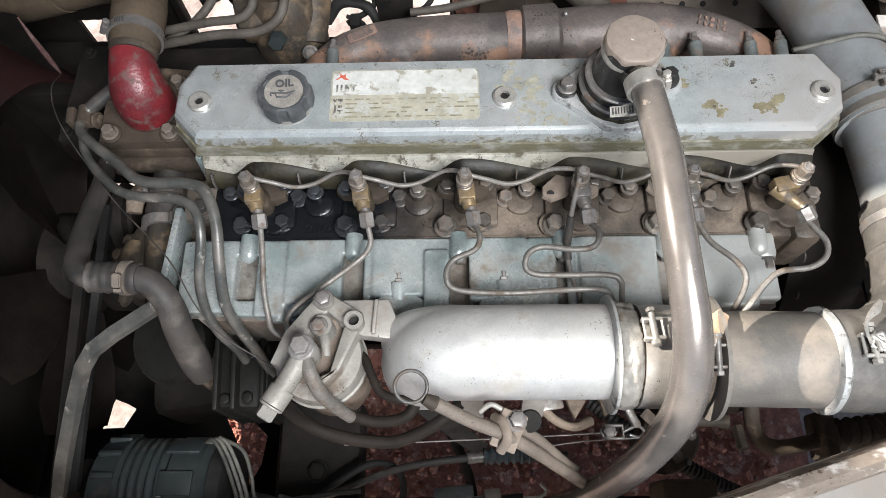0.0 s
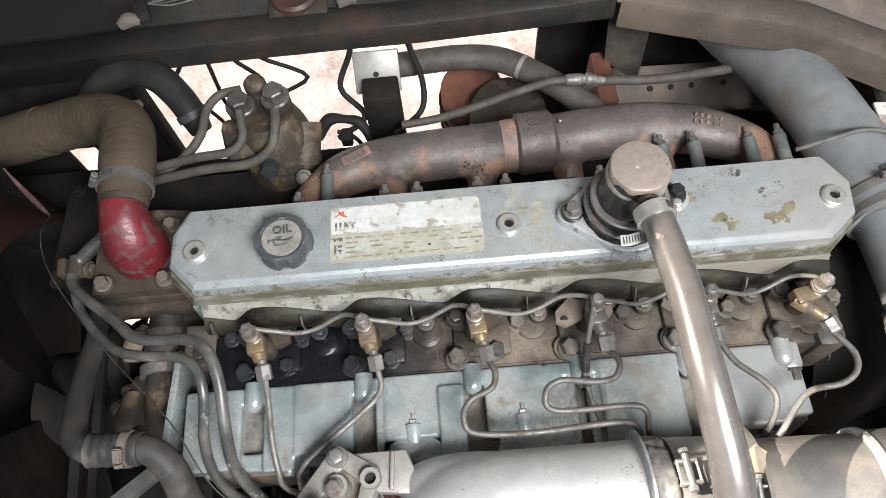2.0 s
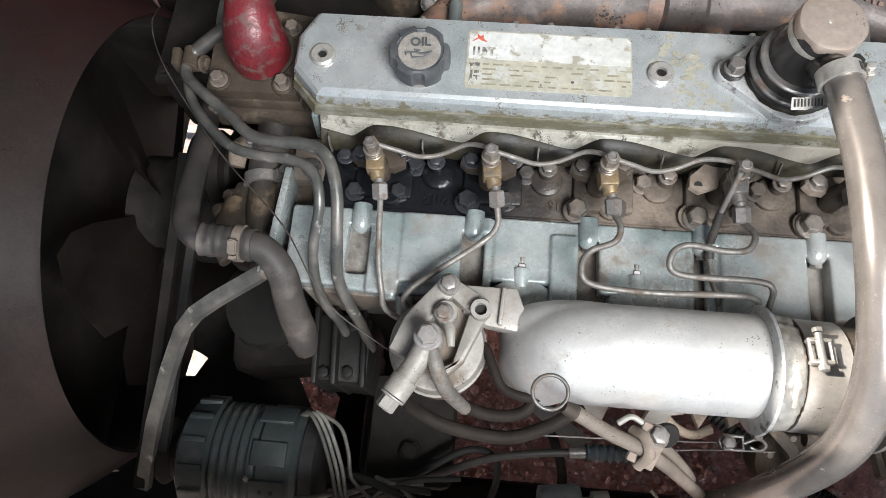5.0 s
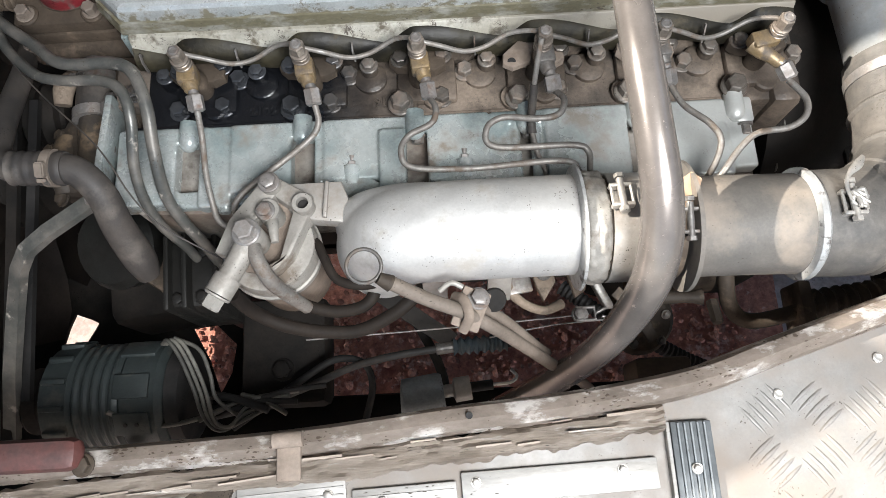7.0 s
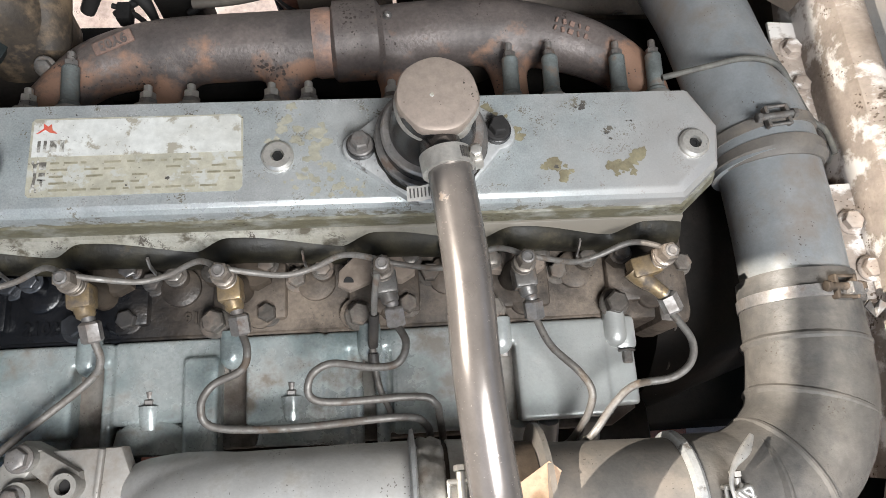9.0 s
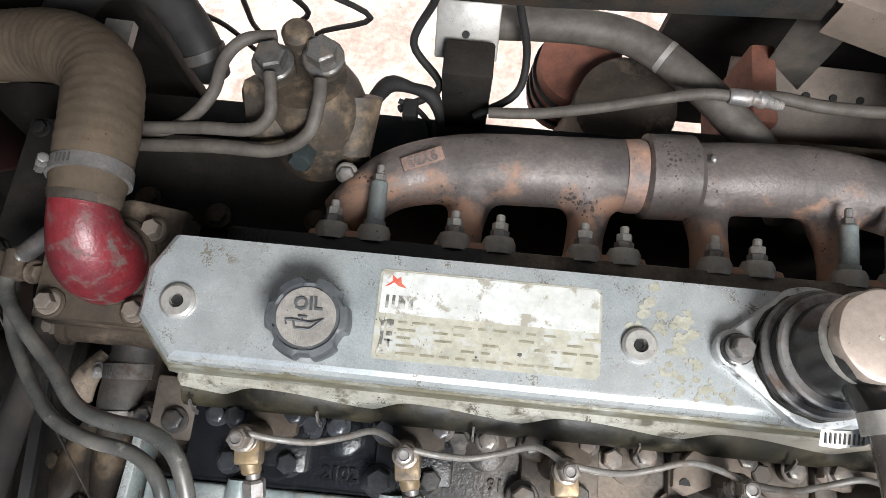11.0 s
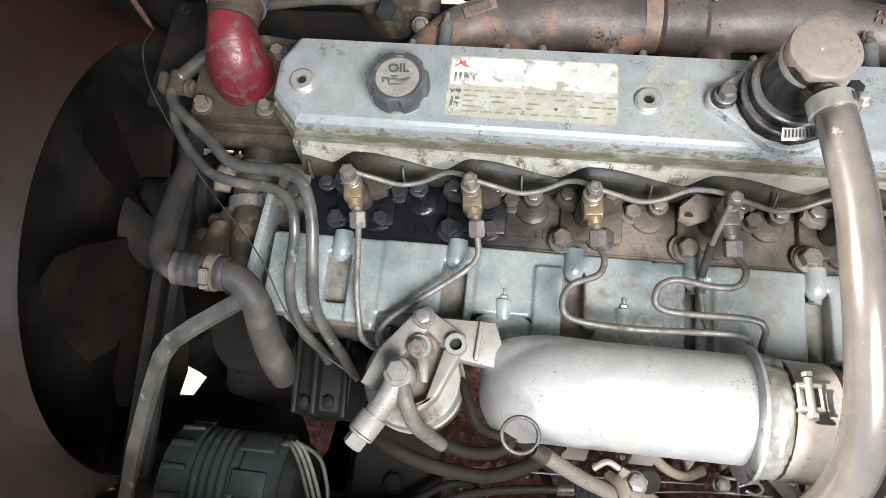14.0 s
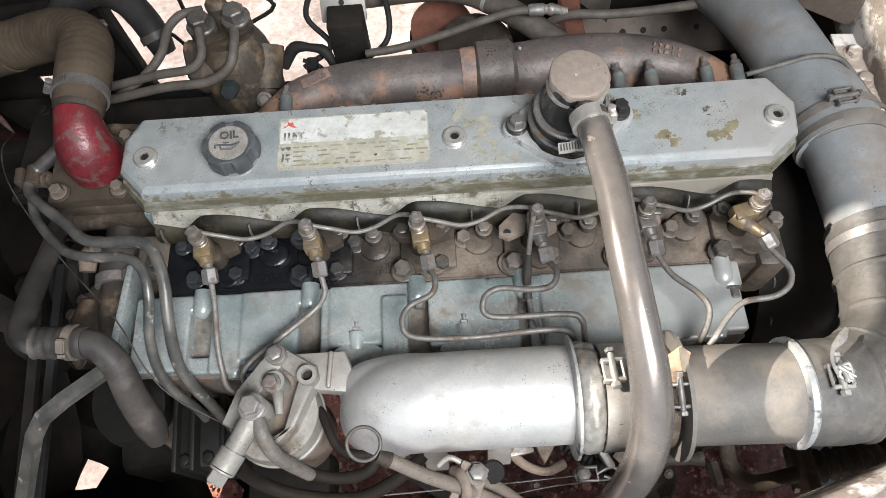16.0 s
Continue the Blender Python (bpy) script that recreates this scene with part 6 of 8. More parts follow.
part("bleed_nozzle", tube([(-0.111, 0.178, 1.048), (-0.108, 0.168, 1.054), (-0.106, 0.154, 1.054)], [0.0065, 0.005, 0.0035], 12, 3), M_FILTER, ff)
part("eyelet", lathe([(0.0095, 1.040), (0.0095, 1.056), (0.0056, 1.056), (0.0052, 1.046), (0.0001, 1.046)], (-0.0815, 0.1900, 0), seg=24), M_FILTER, ff)
part("eyelet_hole", lathe([(0.0051, 1.0465), (0.0051, 1.050), (0.0001, 1.050)], (-0.0815, 0.1900, 0), seg=20), M_BLACK, ff)
part("banjo_bolt", hexbolt((-0.126, 0.158, 1.076), 0.0165, turn=0.2, height=0.012), M_STEEL, ff)
part("banjo_eye", lathe([(0.0125, 1.040), (0.0125, 1.074), (0.0105, 1.077)], (-0.126, 0.158, 0), seg=24), M_FILTER, ff)
sp = part("spout", tube([(-0.126, 0.155, 1.066), (-0.136, 0.134, 1.066), (-0.147, 0.115, 1.066)], [0.0102, 0.0102, 0.0100], 20, 2), M_FILTER, ff)
part("spout_collar", tube([(-0.143, 0.121, 1.066), (-0.152, 0.106, 1.066)], 0.0122, 20, 1, curve=False), M_FILTER, sp)
part("spout_plug", hexbolt((-0.152, 0.106, 1.066), 0.0155, (-0.62, -0.98, -0.08), True, 0.014), M_FILTER, sp)
part("outlet_pipe", tube([(-0.122, 0.147, 1.068), (-0.116, 0.131, 1.066), (-0.109, 0.118, 1.050), (-0.101, 0.112, 1.020), (-0.09, 0.106, 0.99)], [0.007, 0.007, 0.007, 0.0068, 0.0065], 14, 6), M_PIPE, ff)
fh = thing("fuel_hose", "black rubber fuel hose sagging from the filter", "hose", (-0.05, 0.09, 0.96))
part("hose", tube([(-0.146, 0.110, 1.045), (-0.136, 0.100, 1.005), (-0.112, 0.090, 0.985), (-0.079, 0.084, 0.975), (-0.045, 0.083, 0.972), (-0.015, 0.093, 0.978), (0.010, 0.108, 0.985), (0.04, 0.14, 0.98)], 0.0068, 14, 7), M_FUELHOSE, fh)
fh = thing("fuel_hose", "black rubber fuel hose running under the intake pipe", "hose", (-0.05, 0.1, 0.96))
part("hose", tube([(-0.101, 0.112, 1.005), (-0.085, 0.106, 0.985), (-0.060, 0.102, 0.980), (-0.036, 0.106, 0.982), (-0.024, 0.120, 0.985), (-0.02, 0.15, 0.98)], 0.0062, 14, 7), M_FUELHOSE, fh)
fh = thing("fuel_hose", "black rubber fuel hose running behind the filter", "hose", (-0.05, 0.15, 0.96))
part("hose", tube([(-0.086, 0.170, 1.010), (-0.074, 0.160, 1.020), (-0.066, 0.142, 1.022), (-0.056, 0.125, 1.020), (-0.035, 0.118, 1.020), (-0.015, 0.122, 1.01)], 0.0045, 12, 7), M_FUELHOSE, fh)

# dipstick and its clamped tubes
ds = thing("dipstick", "grey steel dipstick with a ring handle", "dipstick", (0.02, 0.1, 1.0))
ringpts = [(-0.021 + 0.0145 * math.cos(a), 0.116 + 0.0135 * math.sin(a), 1.098 + 0.004 * math.sin(a)) for a in [2 * math.pi * k / 16 for k in range(17)]]
part("ring", tube(ringpts, 0.0017, 8, 2), M_BOLT, ds)
part("collar", tube([(-0.010, 0.106, 1.096), (0.000, 0.102, 1.090)], [0.005, 0.0075], 12, 1, curve=False), M_BROWN, ds)
part("tube", tube([(-0.003, 0.104, 1.091), (0.030, 0.089, 1.080), (0.060, 0.079, 1.066), (0.090, 0.068, 1.030), (0.120, 0.056, 0.985), (0.150, 0.045, 0.93), (0.185, 0.034, 0.87), (0.21, 0.025, 0.81)], 0.0062, 14, 5), M_TANROD, ds)
part("guide_tube", tube([(0.072, 0.088, 1.045), (0.095, 0.080, 1.020), (0.118, 0.066, 0.99), (0.135, 0.060, 0.95), (0.15, 0.06, 0.90)], 0.0055, 12, 5), M_TANROD, ds)
cl = thing("tube_clamp", "pale bent steel clamp with a bolt on the dipstick tube", "clamp", (0.07, 0.085, 1.04))
part("plate", box(0.066, 0.082, 1.062, 0.026, 0.036, 0.005, 0.002, (14, 16, -20)), M_POCKET, cl)
part("saddle", tube([(0.052, 0.094, 1.064), (0.060, 0.088, 1.076), (0.064, 0.074, 1.074), (0.058, 0.064, 1.058)], 0.0045, 10, 5, flat=0.6), M_POCKET, cl)
part("bolt", hexbolt((0.073, 0.090, 1.066), 0.013, (0.2, 0.1, 1)), M_STEEL, cl)
part("wheel", lathe([(0.0105, -0.003), (0.0115, 0), (0.0105, 0.003), (0.004, 0.0035)], (0.088, 0.0935, 1.040), (0.1, -0.5, 1), 22), M_DARK, cl, "dark disc")
part("tail", tube([(0.060, 0.100, 1.070), (0.050, 0.104, 1.072), (0.040, 0.098, 1.068)], 0.0025, 8, 4), M_FILTER, cl)

# linkage, wires and spring under the pipe
lw = thing("throttle_linkage", "thin throttle wire with turnbuckle under the intake", "linkage", (0.07, 0.09, 0.88))
part("wire", tube([(-0.110, 0.088, 0.90), (0.02, 0.092, 0.90), (0.12, 0.096, 0.90), (0.20, 0.100, 0.90)], 0.0009, 6, 3), M_STEEL, lw)
part("wire", tube([(0.09, 0.080, 0.90), (0.16, 0.090, 0.90), (0.24, 0.094, 0.90)], 0.0009, 6, 3), M_STEEL, lw)
tk = tube([(0.186, 0.107, 0.902), (0.186, 0.093, 0.902), (0.206, 0.093, 0.902), (0.206, 0.107, 0.902), (0.186, 0.107, 0.902)], 0.0022, 8, 1, curve=False)
hexbolt((0.190, 0.100, 0.900), 0.012, bm=tk)
part("turnbuckle", tk, M_STEEL, lw)
part("hook", tube([(0.206, 0.100, 0.902), (0.222, 0.106, 0.904), (0.230, 0.100, 0.902), (0.224, 0.094, 0.900), (0.214, 0.097, 0.90)], 0.002, 8, 4), M_STEEL, lw)
cs = thing("control_cable", "dark control cable with a ribbed blue-grey boot", "cable", (0.0, 0.07, 0.83))
part("cable", tube([(-0.30, 0.01, 0.80), (-0.20, 0.02, 0.84), (-0.122, 0.040, 0.855), (-0.056, 0.064, 0.855), (0.030, 0.077, 0.850), (0.15, 0.080, 0.845)], 0.0045, 10, 6), M_RUBBER, cs)
part("boot", tube([(0.050, 0.079, 0.849), (0.112, 0.081, 0.847)], 0.0090, 14, 1, curve=False, ridges=(0.009, 0.002)), M_BLUE, cs, "ribbed blue-grey boot")
part("end_fitting", tube([(0.030, 0.077, 0.850), (0.050, 0.079, 0.849)], 0.007, 8, 1, curve=False), M_BOLT, cs)
ca = thing("control_cable", "dark control cable looping over the gravel", "cable", (-0.05, 0.05, 0.80))
part("cable", tube([(-0.20, 0.00, 0.86), (-0.13, 0.045, 0.86), (-0.085, 0.070, 0.86), (-0.055, 0.066, 0.84), (-0.048, 0.040, 0.82), (-0.06, 0.0, 0.80)], 0.0042, 10, 6), M_BLACK, ca)
ca = thing("strut", "dark bent strut between block and frame", "strut", (0.02, 0.03, 0.70))
part("rod", tube([(0.000, 0.130, 0.82), (0.030, 0.070, 0.78), (0.038, 0.030, 0.74), (0.03, -0.01, 0.72)], 0.006, 10, 5), M_DARK, ca)
part("blade", strip([(-0.03, 0.14, 0.88), (0.02, 0.105, 0.86), (0.05, 0.085, 0.85)], 0.020, 0.003), M_DARK, ca)
ps = thing("pressure_switch", "grey cylinder with a steel neck by the hatch rim", "pressure switch", (0.05, 0.02, 0.85))
part("can", tube([(-0.008, 0.020, 0.90), (-0.005, 0.020, 0.90), (0.033, 0.025, 0.90), (0.037, 0.0255, 0.90)], [0.018, 0.0205, 0.0205, 0.018], 28, 1, curve=False), M_CANBLUE, ps)
part("neck", tube([(0.036, 0.025, 0.90), (0.047, 0.026, 0.90), (0.049, 0.026, 0.90), (0.066, 0.028, 0.90)], [0.007, 0.007, 0.013, 0.013], 16, 1, curve=False), M_ALU, ps)
part("tip", tube([(0.066, 0.028, 0.90), (0.090, 0.030, 0.90)], 0.0055, 12, 1, curve=False), M_BLACK, ps)
part("hook", tube([(0.090, 0.030, 0.90), (0.108, 0.031, 0.90), (0.116, 0.037, 0.90), (0.110, 0.045, 0.90)], 0.0018, 8, 5), M_ZINC, ps)

# injection pump and pipes low beside the block
pu = thing("injection_pump", "dark grimy injection pump under the intake pipe", "pump", (0.25, 0.2, 0.78))
part("pump_body", box(0.150, 0.215, 0.85, 0.36, 0.095, 0.14, 0.012), M_BROWN, pu)
part("pump_end", tube([(0.255, 0.155, 0.88), (0.345, 0.150, 0.88)], [0.034, 0.028], 20, 1, curve=False), M_BROWN, pu)
part("lever", box(0.210, 0.128, 0.91, 0.010, 0.055, 0.012, 0.003, (20, 0, 30)), M_BOLT, pu)
part("lever", box(0.120, 0.140, 0.93, 0.030, 0.040, 0.006, 0.002, (0, 10, 10)), M_BOLT, pu)
part("union", tube([(0.255, 0.108, 0.935), (0.300, 0.106, 0.935), (0.312, 0.106, 0.935)], [0.008, 0.006, 0.009], 12, 1, curve=False), M_BROWN, pu)
part("union_bolt", hexbolt((0.318, 0.100, 0.945), 0.011, (0, -1, 0.3), False, 0.026), M_BROWN, pu)
for k in range(7):
    x = 0.05 + k * 0.028
    part("delivery_valve", lathe([(0.009, 0.90), (0.009, 0.94), (0.006, 0.945), (0.006, 0.955)], (x, 0.178, 0), seg=6), M_BOLT, pu)
bk2 = thing("pump_bracket", "dust-caked tan bracket plates of the injection pump", "bracket", (0.12, 0.12, 0.88))
M_TANPLATE = material("dust_caked_plate", (0.22, 0.175, 0.135), (0.14, 0.108, 0.083), 24, 0.5, 0.16, 0.75, 0.8, 0.0, None, 0.35, 260, third=(0.07, 0.055, 0.043), scale3=40, split3=0.6, soft3=0.05, spec=0.2)
part("plate", plate([(0.086, 0.150), (0.112, 0.150), (0.116, 0.126), (0.104, 0.112), (0.094, 0.116), (0.092, 0.134)], 0.934, 0.941, 0.002), M_TANPLATE, bk2)
part("plate", plate([(0.132, 0.152), (0.156, 0.150), (0.160, 0.128), (0.146, 0.108), (0.140, 0.122)], 0.940, 0.947, 0.002), M_TANPLATE, bk2)
part("plate", plate([(0.172, 0.150), (0.196, 0.148), (0.192, 0.120), (0.180, 0.112), (0.176, 0.130)], 0.930, 0.937, 0.002), M_TANPLATE, bk2)
part("arm", tube([(0.108, 0.128, 0.930), (0.128, 0.110, 0.925), (0.150, 0.104, 0.915), (0.170, 0.112, 0.905)], [0.006, 0.005, 0.005, 0.006], 12, 5), M_TANPLATE, bk2)
for x, y, z in ((0.102, 0.136, 0.941), (0.148, 0.138, 0.947), (0.184, 0.136, 0.937)):
    part("bolt", hexbolt((x, y, z), 0.011, turn=x * 70), M_BOLT, bk2)
part("lever", strip([(0.224, 0.118, 0.930), (0.246, 0.096, 0.925), (0.262, 0.066, 0.915)], 0.012, 0.004), M_BROWN, bk2)
part("governor_cover", lathe([(0.034, -0.03), (0.038, -0.024), (0.038, 0.0), (0.030, 0.008), (0.012, 0.010)], (0.262, 0.090, 0.880), (0.2, -0.5, 1), 28), M_BROWN, bk2)
for k in range(5):
    a = 2 * math.pi * k / 5 + 0.4
    part("cover_screw", hexbolt((0.262 + 0.026 * math.cos(a), 0.087 + 0.024 * math.sin(a), 0.890 + 0.006 * math.sin(a)), 0.007, (0.2, -0.5, 1)), M_BOLT, bk2)
lp = thing("low_fuel_pipe", "dusty brown pipe with a flexible joint beneath the duct", "fuel pipe", (0.38, 0.09, 0.86))
part("pipe", tube([(0.335, 0.130, 0.95), (0.342, 0.095, 0.93), (0.365, 0.080, 0.92), (0.410, 0.086, 0.92), (0.440, 0.095, 0.92), (0.52, 0.10, 0.92)], 0.0085, 14, 6), M_BROWN, lp)
part("bellows", tube([(0.425, 0.092, 0.92), (0.520, 0.102, 0.92)], 0.0155, 16, 1, curve=False, ridges=(0.012, 0.0025)), M_BROWN, lp)
part("flange", box(0.418, 0.092, 0.92, 0.014, 0.05, 0.045, 0.004), M_BROWN, lp)
cd = thing("ribbed_conduit", "black ribbed conduit running under the duct", "conduit", (0.25, 0.08, 0.80))
part("conduit", tube([(0.18, 0.14, 0.86), (0.22, 0.105, 0.87), (0.27, 0.075, 0.86), (0.33, 0.045, 0.84), (0.40, 0.02, 0.82)], 0.0085, 12, 5, ridges=(0.006, 0.001)), M_BLACK, cd)
solid("starter_motor", box(0.33, 0.20, 0.78, 0.22, 0.11, 0.12, 0.03), M_DARK, "dark starter motor low beside the block", "starter motor")
gb = thing("gearbox", "dark grimy gearbox housing behind the engine", "gearbox", (0.52, 0.38, 0.57))
part("bell_housing", tube([(0.425, 0.40, 0.78), (0.440, 0.40, 0.78), (0.520, 0.40, 0.76), (0.62, 0.40, 0.74)], [0.17, 0.175, 0.150, 0.12], 32, 1, curve=False), M_DARK, gb)
for k in range(9):
    a = radians(20 + 17.5 * k)
    part("housing_bolt", hexbolt((0.441, 0.40 + 0.160 * math.cos(a), 0.78 + 0.160 * math.sin(a)), 0.016, (1, 0, 0)), M_BOLT, gb)
part("lower_case", box(0.53, 0.38, 0.66, 0.22, 0.36, 0.16, 0.03), M_DARK, gb)
mt = thing("engine_mount", "dark steel engine mount bracket with a bolt", "engine mount", (-0.128, 0.075, 0.62))
part("bracket", merge(box(-0.152, 0.088, 0.800, 0.104, 0.13, 0.06, 0.012), box(-0.190, 0.085, 0.705, 0.060, 0.11, 0.14, 0.012)), M_DARK, mt)
part("rubber_pad", box(-0.190, 0.085, 0.628, 0.07, 0.11, 0.03, 0.010), M_BLACK, mt)
part("bolt", hexbolt((-0.152, 0.065, 0.829), 0.018), M_DARK, mt)
solid("mount_beam", box(0.268, 0.034, 0.890, 0.060, 0.028, 0.06, 0.006), M_BROWN, "dusty brown steel beam end under the rim", "beam")

# ---- alternator ----
al = thing("alternator", "dark grey-green alternator with ribbed casing and wires", "alternator", (-0.33, 0.042, 0.79))
A0, A1, AYY, AZ = -0.402, -0.262, 0.042, 0.845
part("drive_end", tube([(A0, AYY, AZ), (A0 + 0.006, AYY, AZ), (A0 + 0.036, AYY, AZ), (A0 + 0.040, AYY, AZ)], [0.050, 0.060, 0.063, 0.058], 36, 1, curve=False), M_ALTERN, al)
laminations = [(A0 + 0.040 + 0.0025 * k, AYY, AZ) for k in range(21)]
part("stator", tube(laminations, [0.058] + [0.0612 if k % 4 < 2 else 0.0590 for k in range(19)] + [0.058], 40, 1, curve=False), M_ALTERN, al)
part("rear_end", tube([(A0 + 0.090, AYY, AZ), (A0 + 0.094, AYY, AZ), (A1 - 0.010, AYY, AZ), (A1, AYY, AZ)], [0.058, 0.062, 0.062, 0.050], 36, 1, curve=False), M_ALTERN, al)
part("rear_cover", tube([(A1 - 0.002, AYY, AZ), (A1 + 0.012, AYY, AZ), (A1 + 0.018, AYY, AZ)], [0.056, 0.054, 0.044], 32, 1, curve=False), M_BLACK, al, "black rear cover")
for k in range(14):
    a = 2 * math.pi * k / 14
    part("fin", box(A0 + 0.022, AYY + 0.063 * math.cos(a), AZ + 0.063 * math.sin(a), 0.026, 0.006, 0.006, 0.001, (math.degrees(a), 0, 0)), M_ALTERN, al)
for a in (58, 95, 140):
    c, s = math.cos(radians(a)), math.sin(radians(a))
    part("terminal_plate", box(A1 - 0.034, AYY - 0.0625 * c, AZ + 0.0625 * s, 0.038, 0.026, 0.004, 0.001, (90 - a, 0, 0)), M_ALTERN, al)
hp = bmesh.new()
for dx in (-0.006, 0.006):
    lathe([(0.0022, 0), (0.0022, 0.001)], (A1 - 0.034 + dx, AYY - 0.0648 * math.cos(radians(58)), AZ + 0.0648 * math.sin(radians(58))), (0, -math.cos(radians(58)), math.sin(radians(58))), 10, hp)
part("vent_hole", hp, M_BLACK, al)
part("terminal", hexbolt((A1 - 0.040, AYY - 0.058, AZ + 0.034), 0.012, (0, -0.85, 0.5), True, 0.014), M_BOLT, al)
part("pulley", tube([(A0 - 0.030, AYY, AZ), (A0 - 0.026, AYY, AZ), (A0 - 0.016, AYY, AZ), (A0 - 0.006, AYY, AZ), (A0 - 0.002, AYY, AZ)], [0.036, 0.038, 0.030, 0.038, 0.036], 28, 1, curve=False), M_DARK, al)
for k, dx in enumerate((0.0, 0.006, 0.012)):
    part("wire", tube([(-0.268 + dx * 0.4, 0.092, 0.900), (-0.256 + dx, 0.093, 0.914), (-0.242 + dx, 0.074, 0.914), (-0.228 + dx, 0.042, 0.910), (-0.217 + dx, 0.012 - dx * 0.4, 0.906), (-0.200 + dx, -0.003 + dx * 0.3, 0.904), (-0.172, 0.008 + dx, 0.902), (-0.140, 0.024, 0.898)], 0.0022, 8, 6), M_WIRE, al, "dusty grey wire")
part("wire", tube([(-0.320, 0.022, 0.905), (-0.300, 0.012, 0.893), (-0.263, 0.006, 0.886), (-0.220, 0.014, 0.884), (-0.177, 0.029, 0.882), (-0.122, 0.036, 0.880)], 0.0026, 8, 6), M_WIRE, al, "dusty grey wire")
part("wire", tube([(-0.250, 0.096, 0.912), (-0.222, 0.082, 0.914), (-0.210, 0.056, 0.912), (-0.204, 0.030, 0.906), (-0.180, 0.010, 0.902)], 0.0022, 8, 6), M_WIRE, al, "dusty grey wire")
hn = thing("wiring_knot", "taped knot of dark wires near the rim", "wiring", (-0.15, 0.02, 0.88))
rnd = random.Random(11)
for k in range(7):
    p = Vector((-0.165 + rnd.uniform(-0.03, 0.03), 0.018 + rnd.uniform(-0.008, 0.012), 0.895))
    d = Vector((rnd.uniform(0.02, 0.05), rnd.uniform(-0.012, 0.018), rnd.uniform(-0.01, 0.01)))
    part("wire_piece", tube([p - d, p + Vector((0, 0.004, 0.006)), p + d], rnd.uniform(0.0025, 0.0045), 8, 5), M_WIRE if k % 2 else M_BLACK, hn)
# ---- front of the engine: belts, fan, shroud ----
sl = thing("alternator_strap", "bent flat steel adjusting strap of the alternator", "strap", (-0.36, 0.1, 0.86))
part("bar", strip([(-0.296, 0.230, 1.000), (-0.345, 0.192, 1.004), (-0.366, 0.176, 1.000), (-0.384, 0.162, 0.980), (-0.408, 0.125, 0.940), (-0.430, 0.070, 0.900), (-0.443, 0.0, 0.865)], 0.015, 0.010), M_LEFTPIPE, sl)
part("bolt", hexbolt((-0.300, 0.224, 1.006), 0.012, (0.2, -0.6, 0.7)), M_BOLT, sl)
bt = thing("fan_belt", "worn black fan belt", "belt", (-0.43, 0.2, 0.80), group="fan belts")
part("belt", strip([(-0.421, 0.040, 0.882), (-0.421, 0.200, 0.905), (-0.421, 0.380, 0.930)], 0.010, 0.008), M_BLACK, bt)
bt = thing("fan_belt", "worn black fan belt", "belt", (-0.445, 0.2, 0.80), group="fan belts")
part("belt", strip([(-0.445, 0.000, 0.870), (-0.445, 0.200, 0.900), (-0.445, 0.380, 0.930)], 0.012, 0.008), M_DARK, bt)
fan = thing("cooling_fan", "dark grey metal cooling fan behind the shroud", "fan", (-0.50, 0.375, 0.62))
part("hub", tube([(-0.540, 0.350, 0.800), (-0.535, 0.350, 0.800), (-0.500, 0.350, 0.800), (-0.480, 0.350, 0.800), (-0.465, 0.350, 0.800)], [0.060, 0.075, 0.075, 0.050, 0.048], 32, 1, curve=False), M_DARK, fan)
part("pulley", tube([(-0.465, 0.350, 0.800), (-0.46, 0.350, 0.800), (-0.43, 0.350, 0.800), (-0.41, 0.350, 0.800)], [0.050, 0.066, 0.066, 0.045], 32, 1, curve=False), M_DARK, fan)
for k in range(6):
    a = 2 * math.pi * k / 6
    part("hub_bolt", hexbolt((-0.480, 0.350 + 0.036 * math.cos(a), 0.800 + 0.036 * math.sin(a)), 0.012, (1, 0, 0)), M_BOLT, fan)
for k in range(6):
    a = 2 * math.pi * k / 6 + 0.25
    bm = bmesh.new()
    rows = []
    for r in (0.070, 0.11, 0.155, 0.20, 0.235):
        w = 0.050 + 0.075 * min(1, (r - 0.06) / 0.12)
        tw = 0.55 - 0.25 * (r - 0.07) / 0.17
        row = []
        for s in (-1, -0.4, 0.3, 1):
            off = s * w / 2 * (1.0 if r < 0.23 else 0.85)
            aa = a + off * math.cos(tw) / r
            row.append(bm.verts.new((-0.515 + off * math.sin(tw) + 0.008 * s * s, 0.350 + r * math.cos(aa), 0.800 + r * math.sin(aa))))
        rows.append(row)
    for u, v in zip(rows[:-1], rows[1:]):
        for i in range(3):
            bm.faces.new((u[i], u[i + 1], v[i + 1], v[i]))
    bmesh.ops.solidify(bm, geom=bm.faces[:], thickness=0.003)
    part("blade", bm, M_FAN, fan)
sh = thing("fan_shroud", "dark reddish-brown fan shroud with a rolled rim", "shroud", (-0.60, 0.375, 0.55))
# reddish layer fades out towards small y, leaving the near-black base
M_SHROUD = material("shroud_paint", (0.026, 0.020, 0.018), (0.044, 0.032, 0.028), 9, 0.5, 0.15, 0.4, 0.6, 0.0, None, 0.2, 300, third=(0.050, 0.020, 0.019), scale3=6, split3=0.56, soft3=0.12, spec=0.2, lean=(1, 0.42, -1.6))
FC = (0.318, 0.800)
bm = bmesh.new()
rows = []
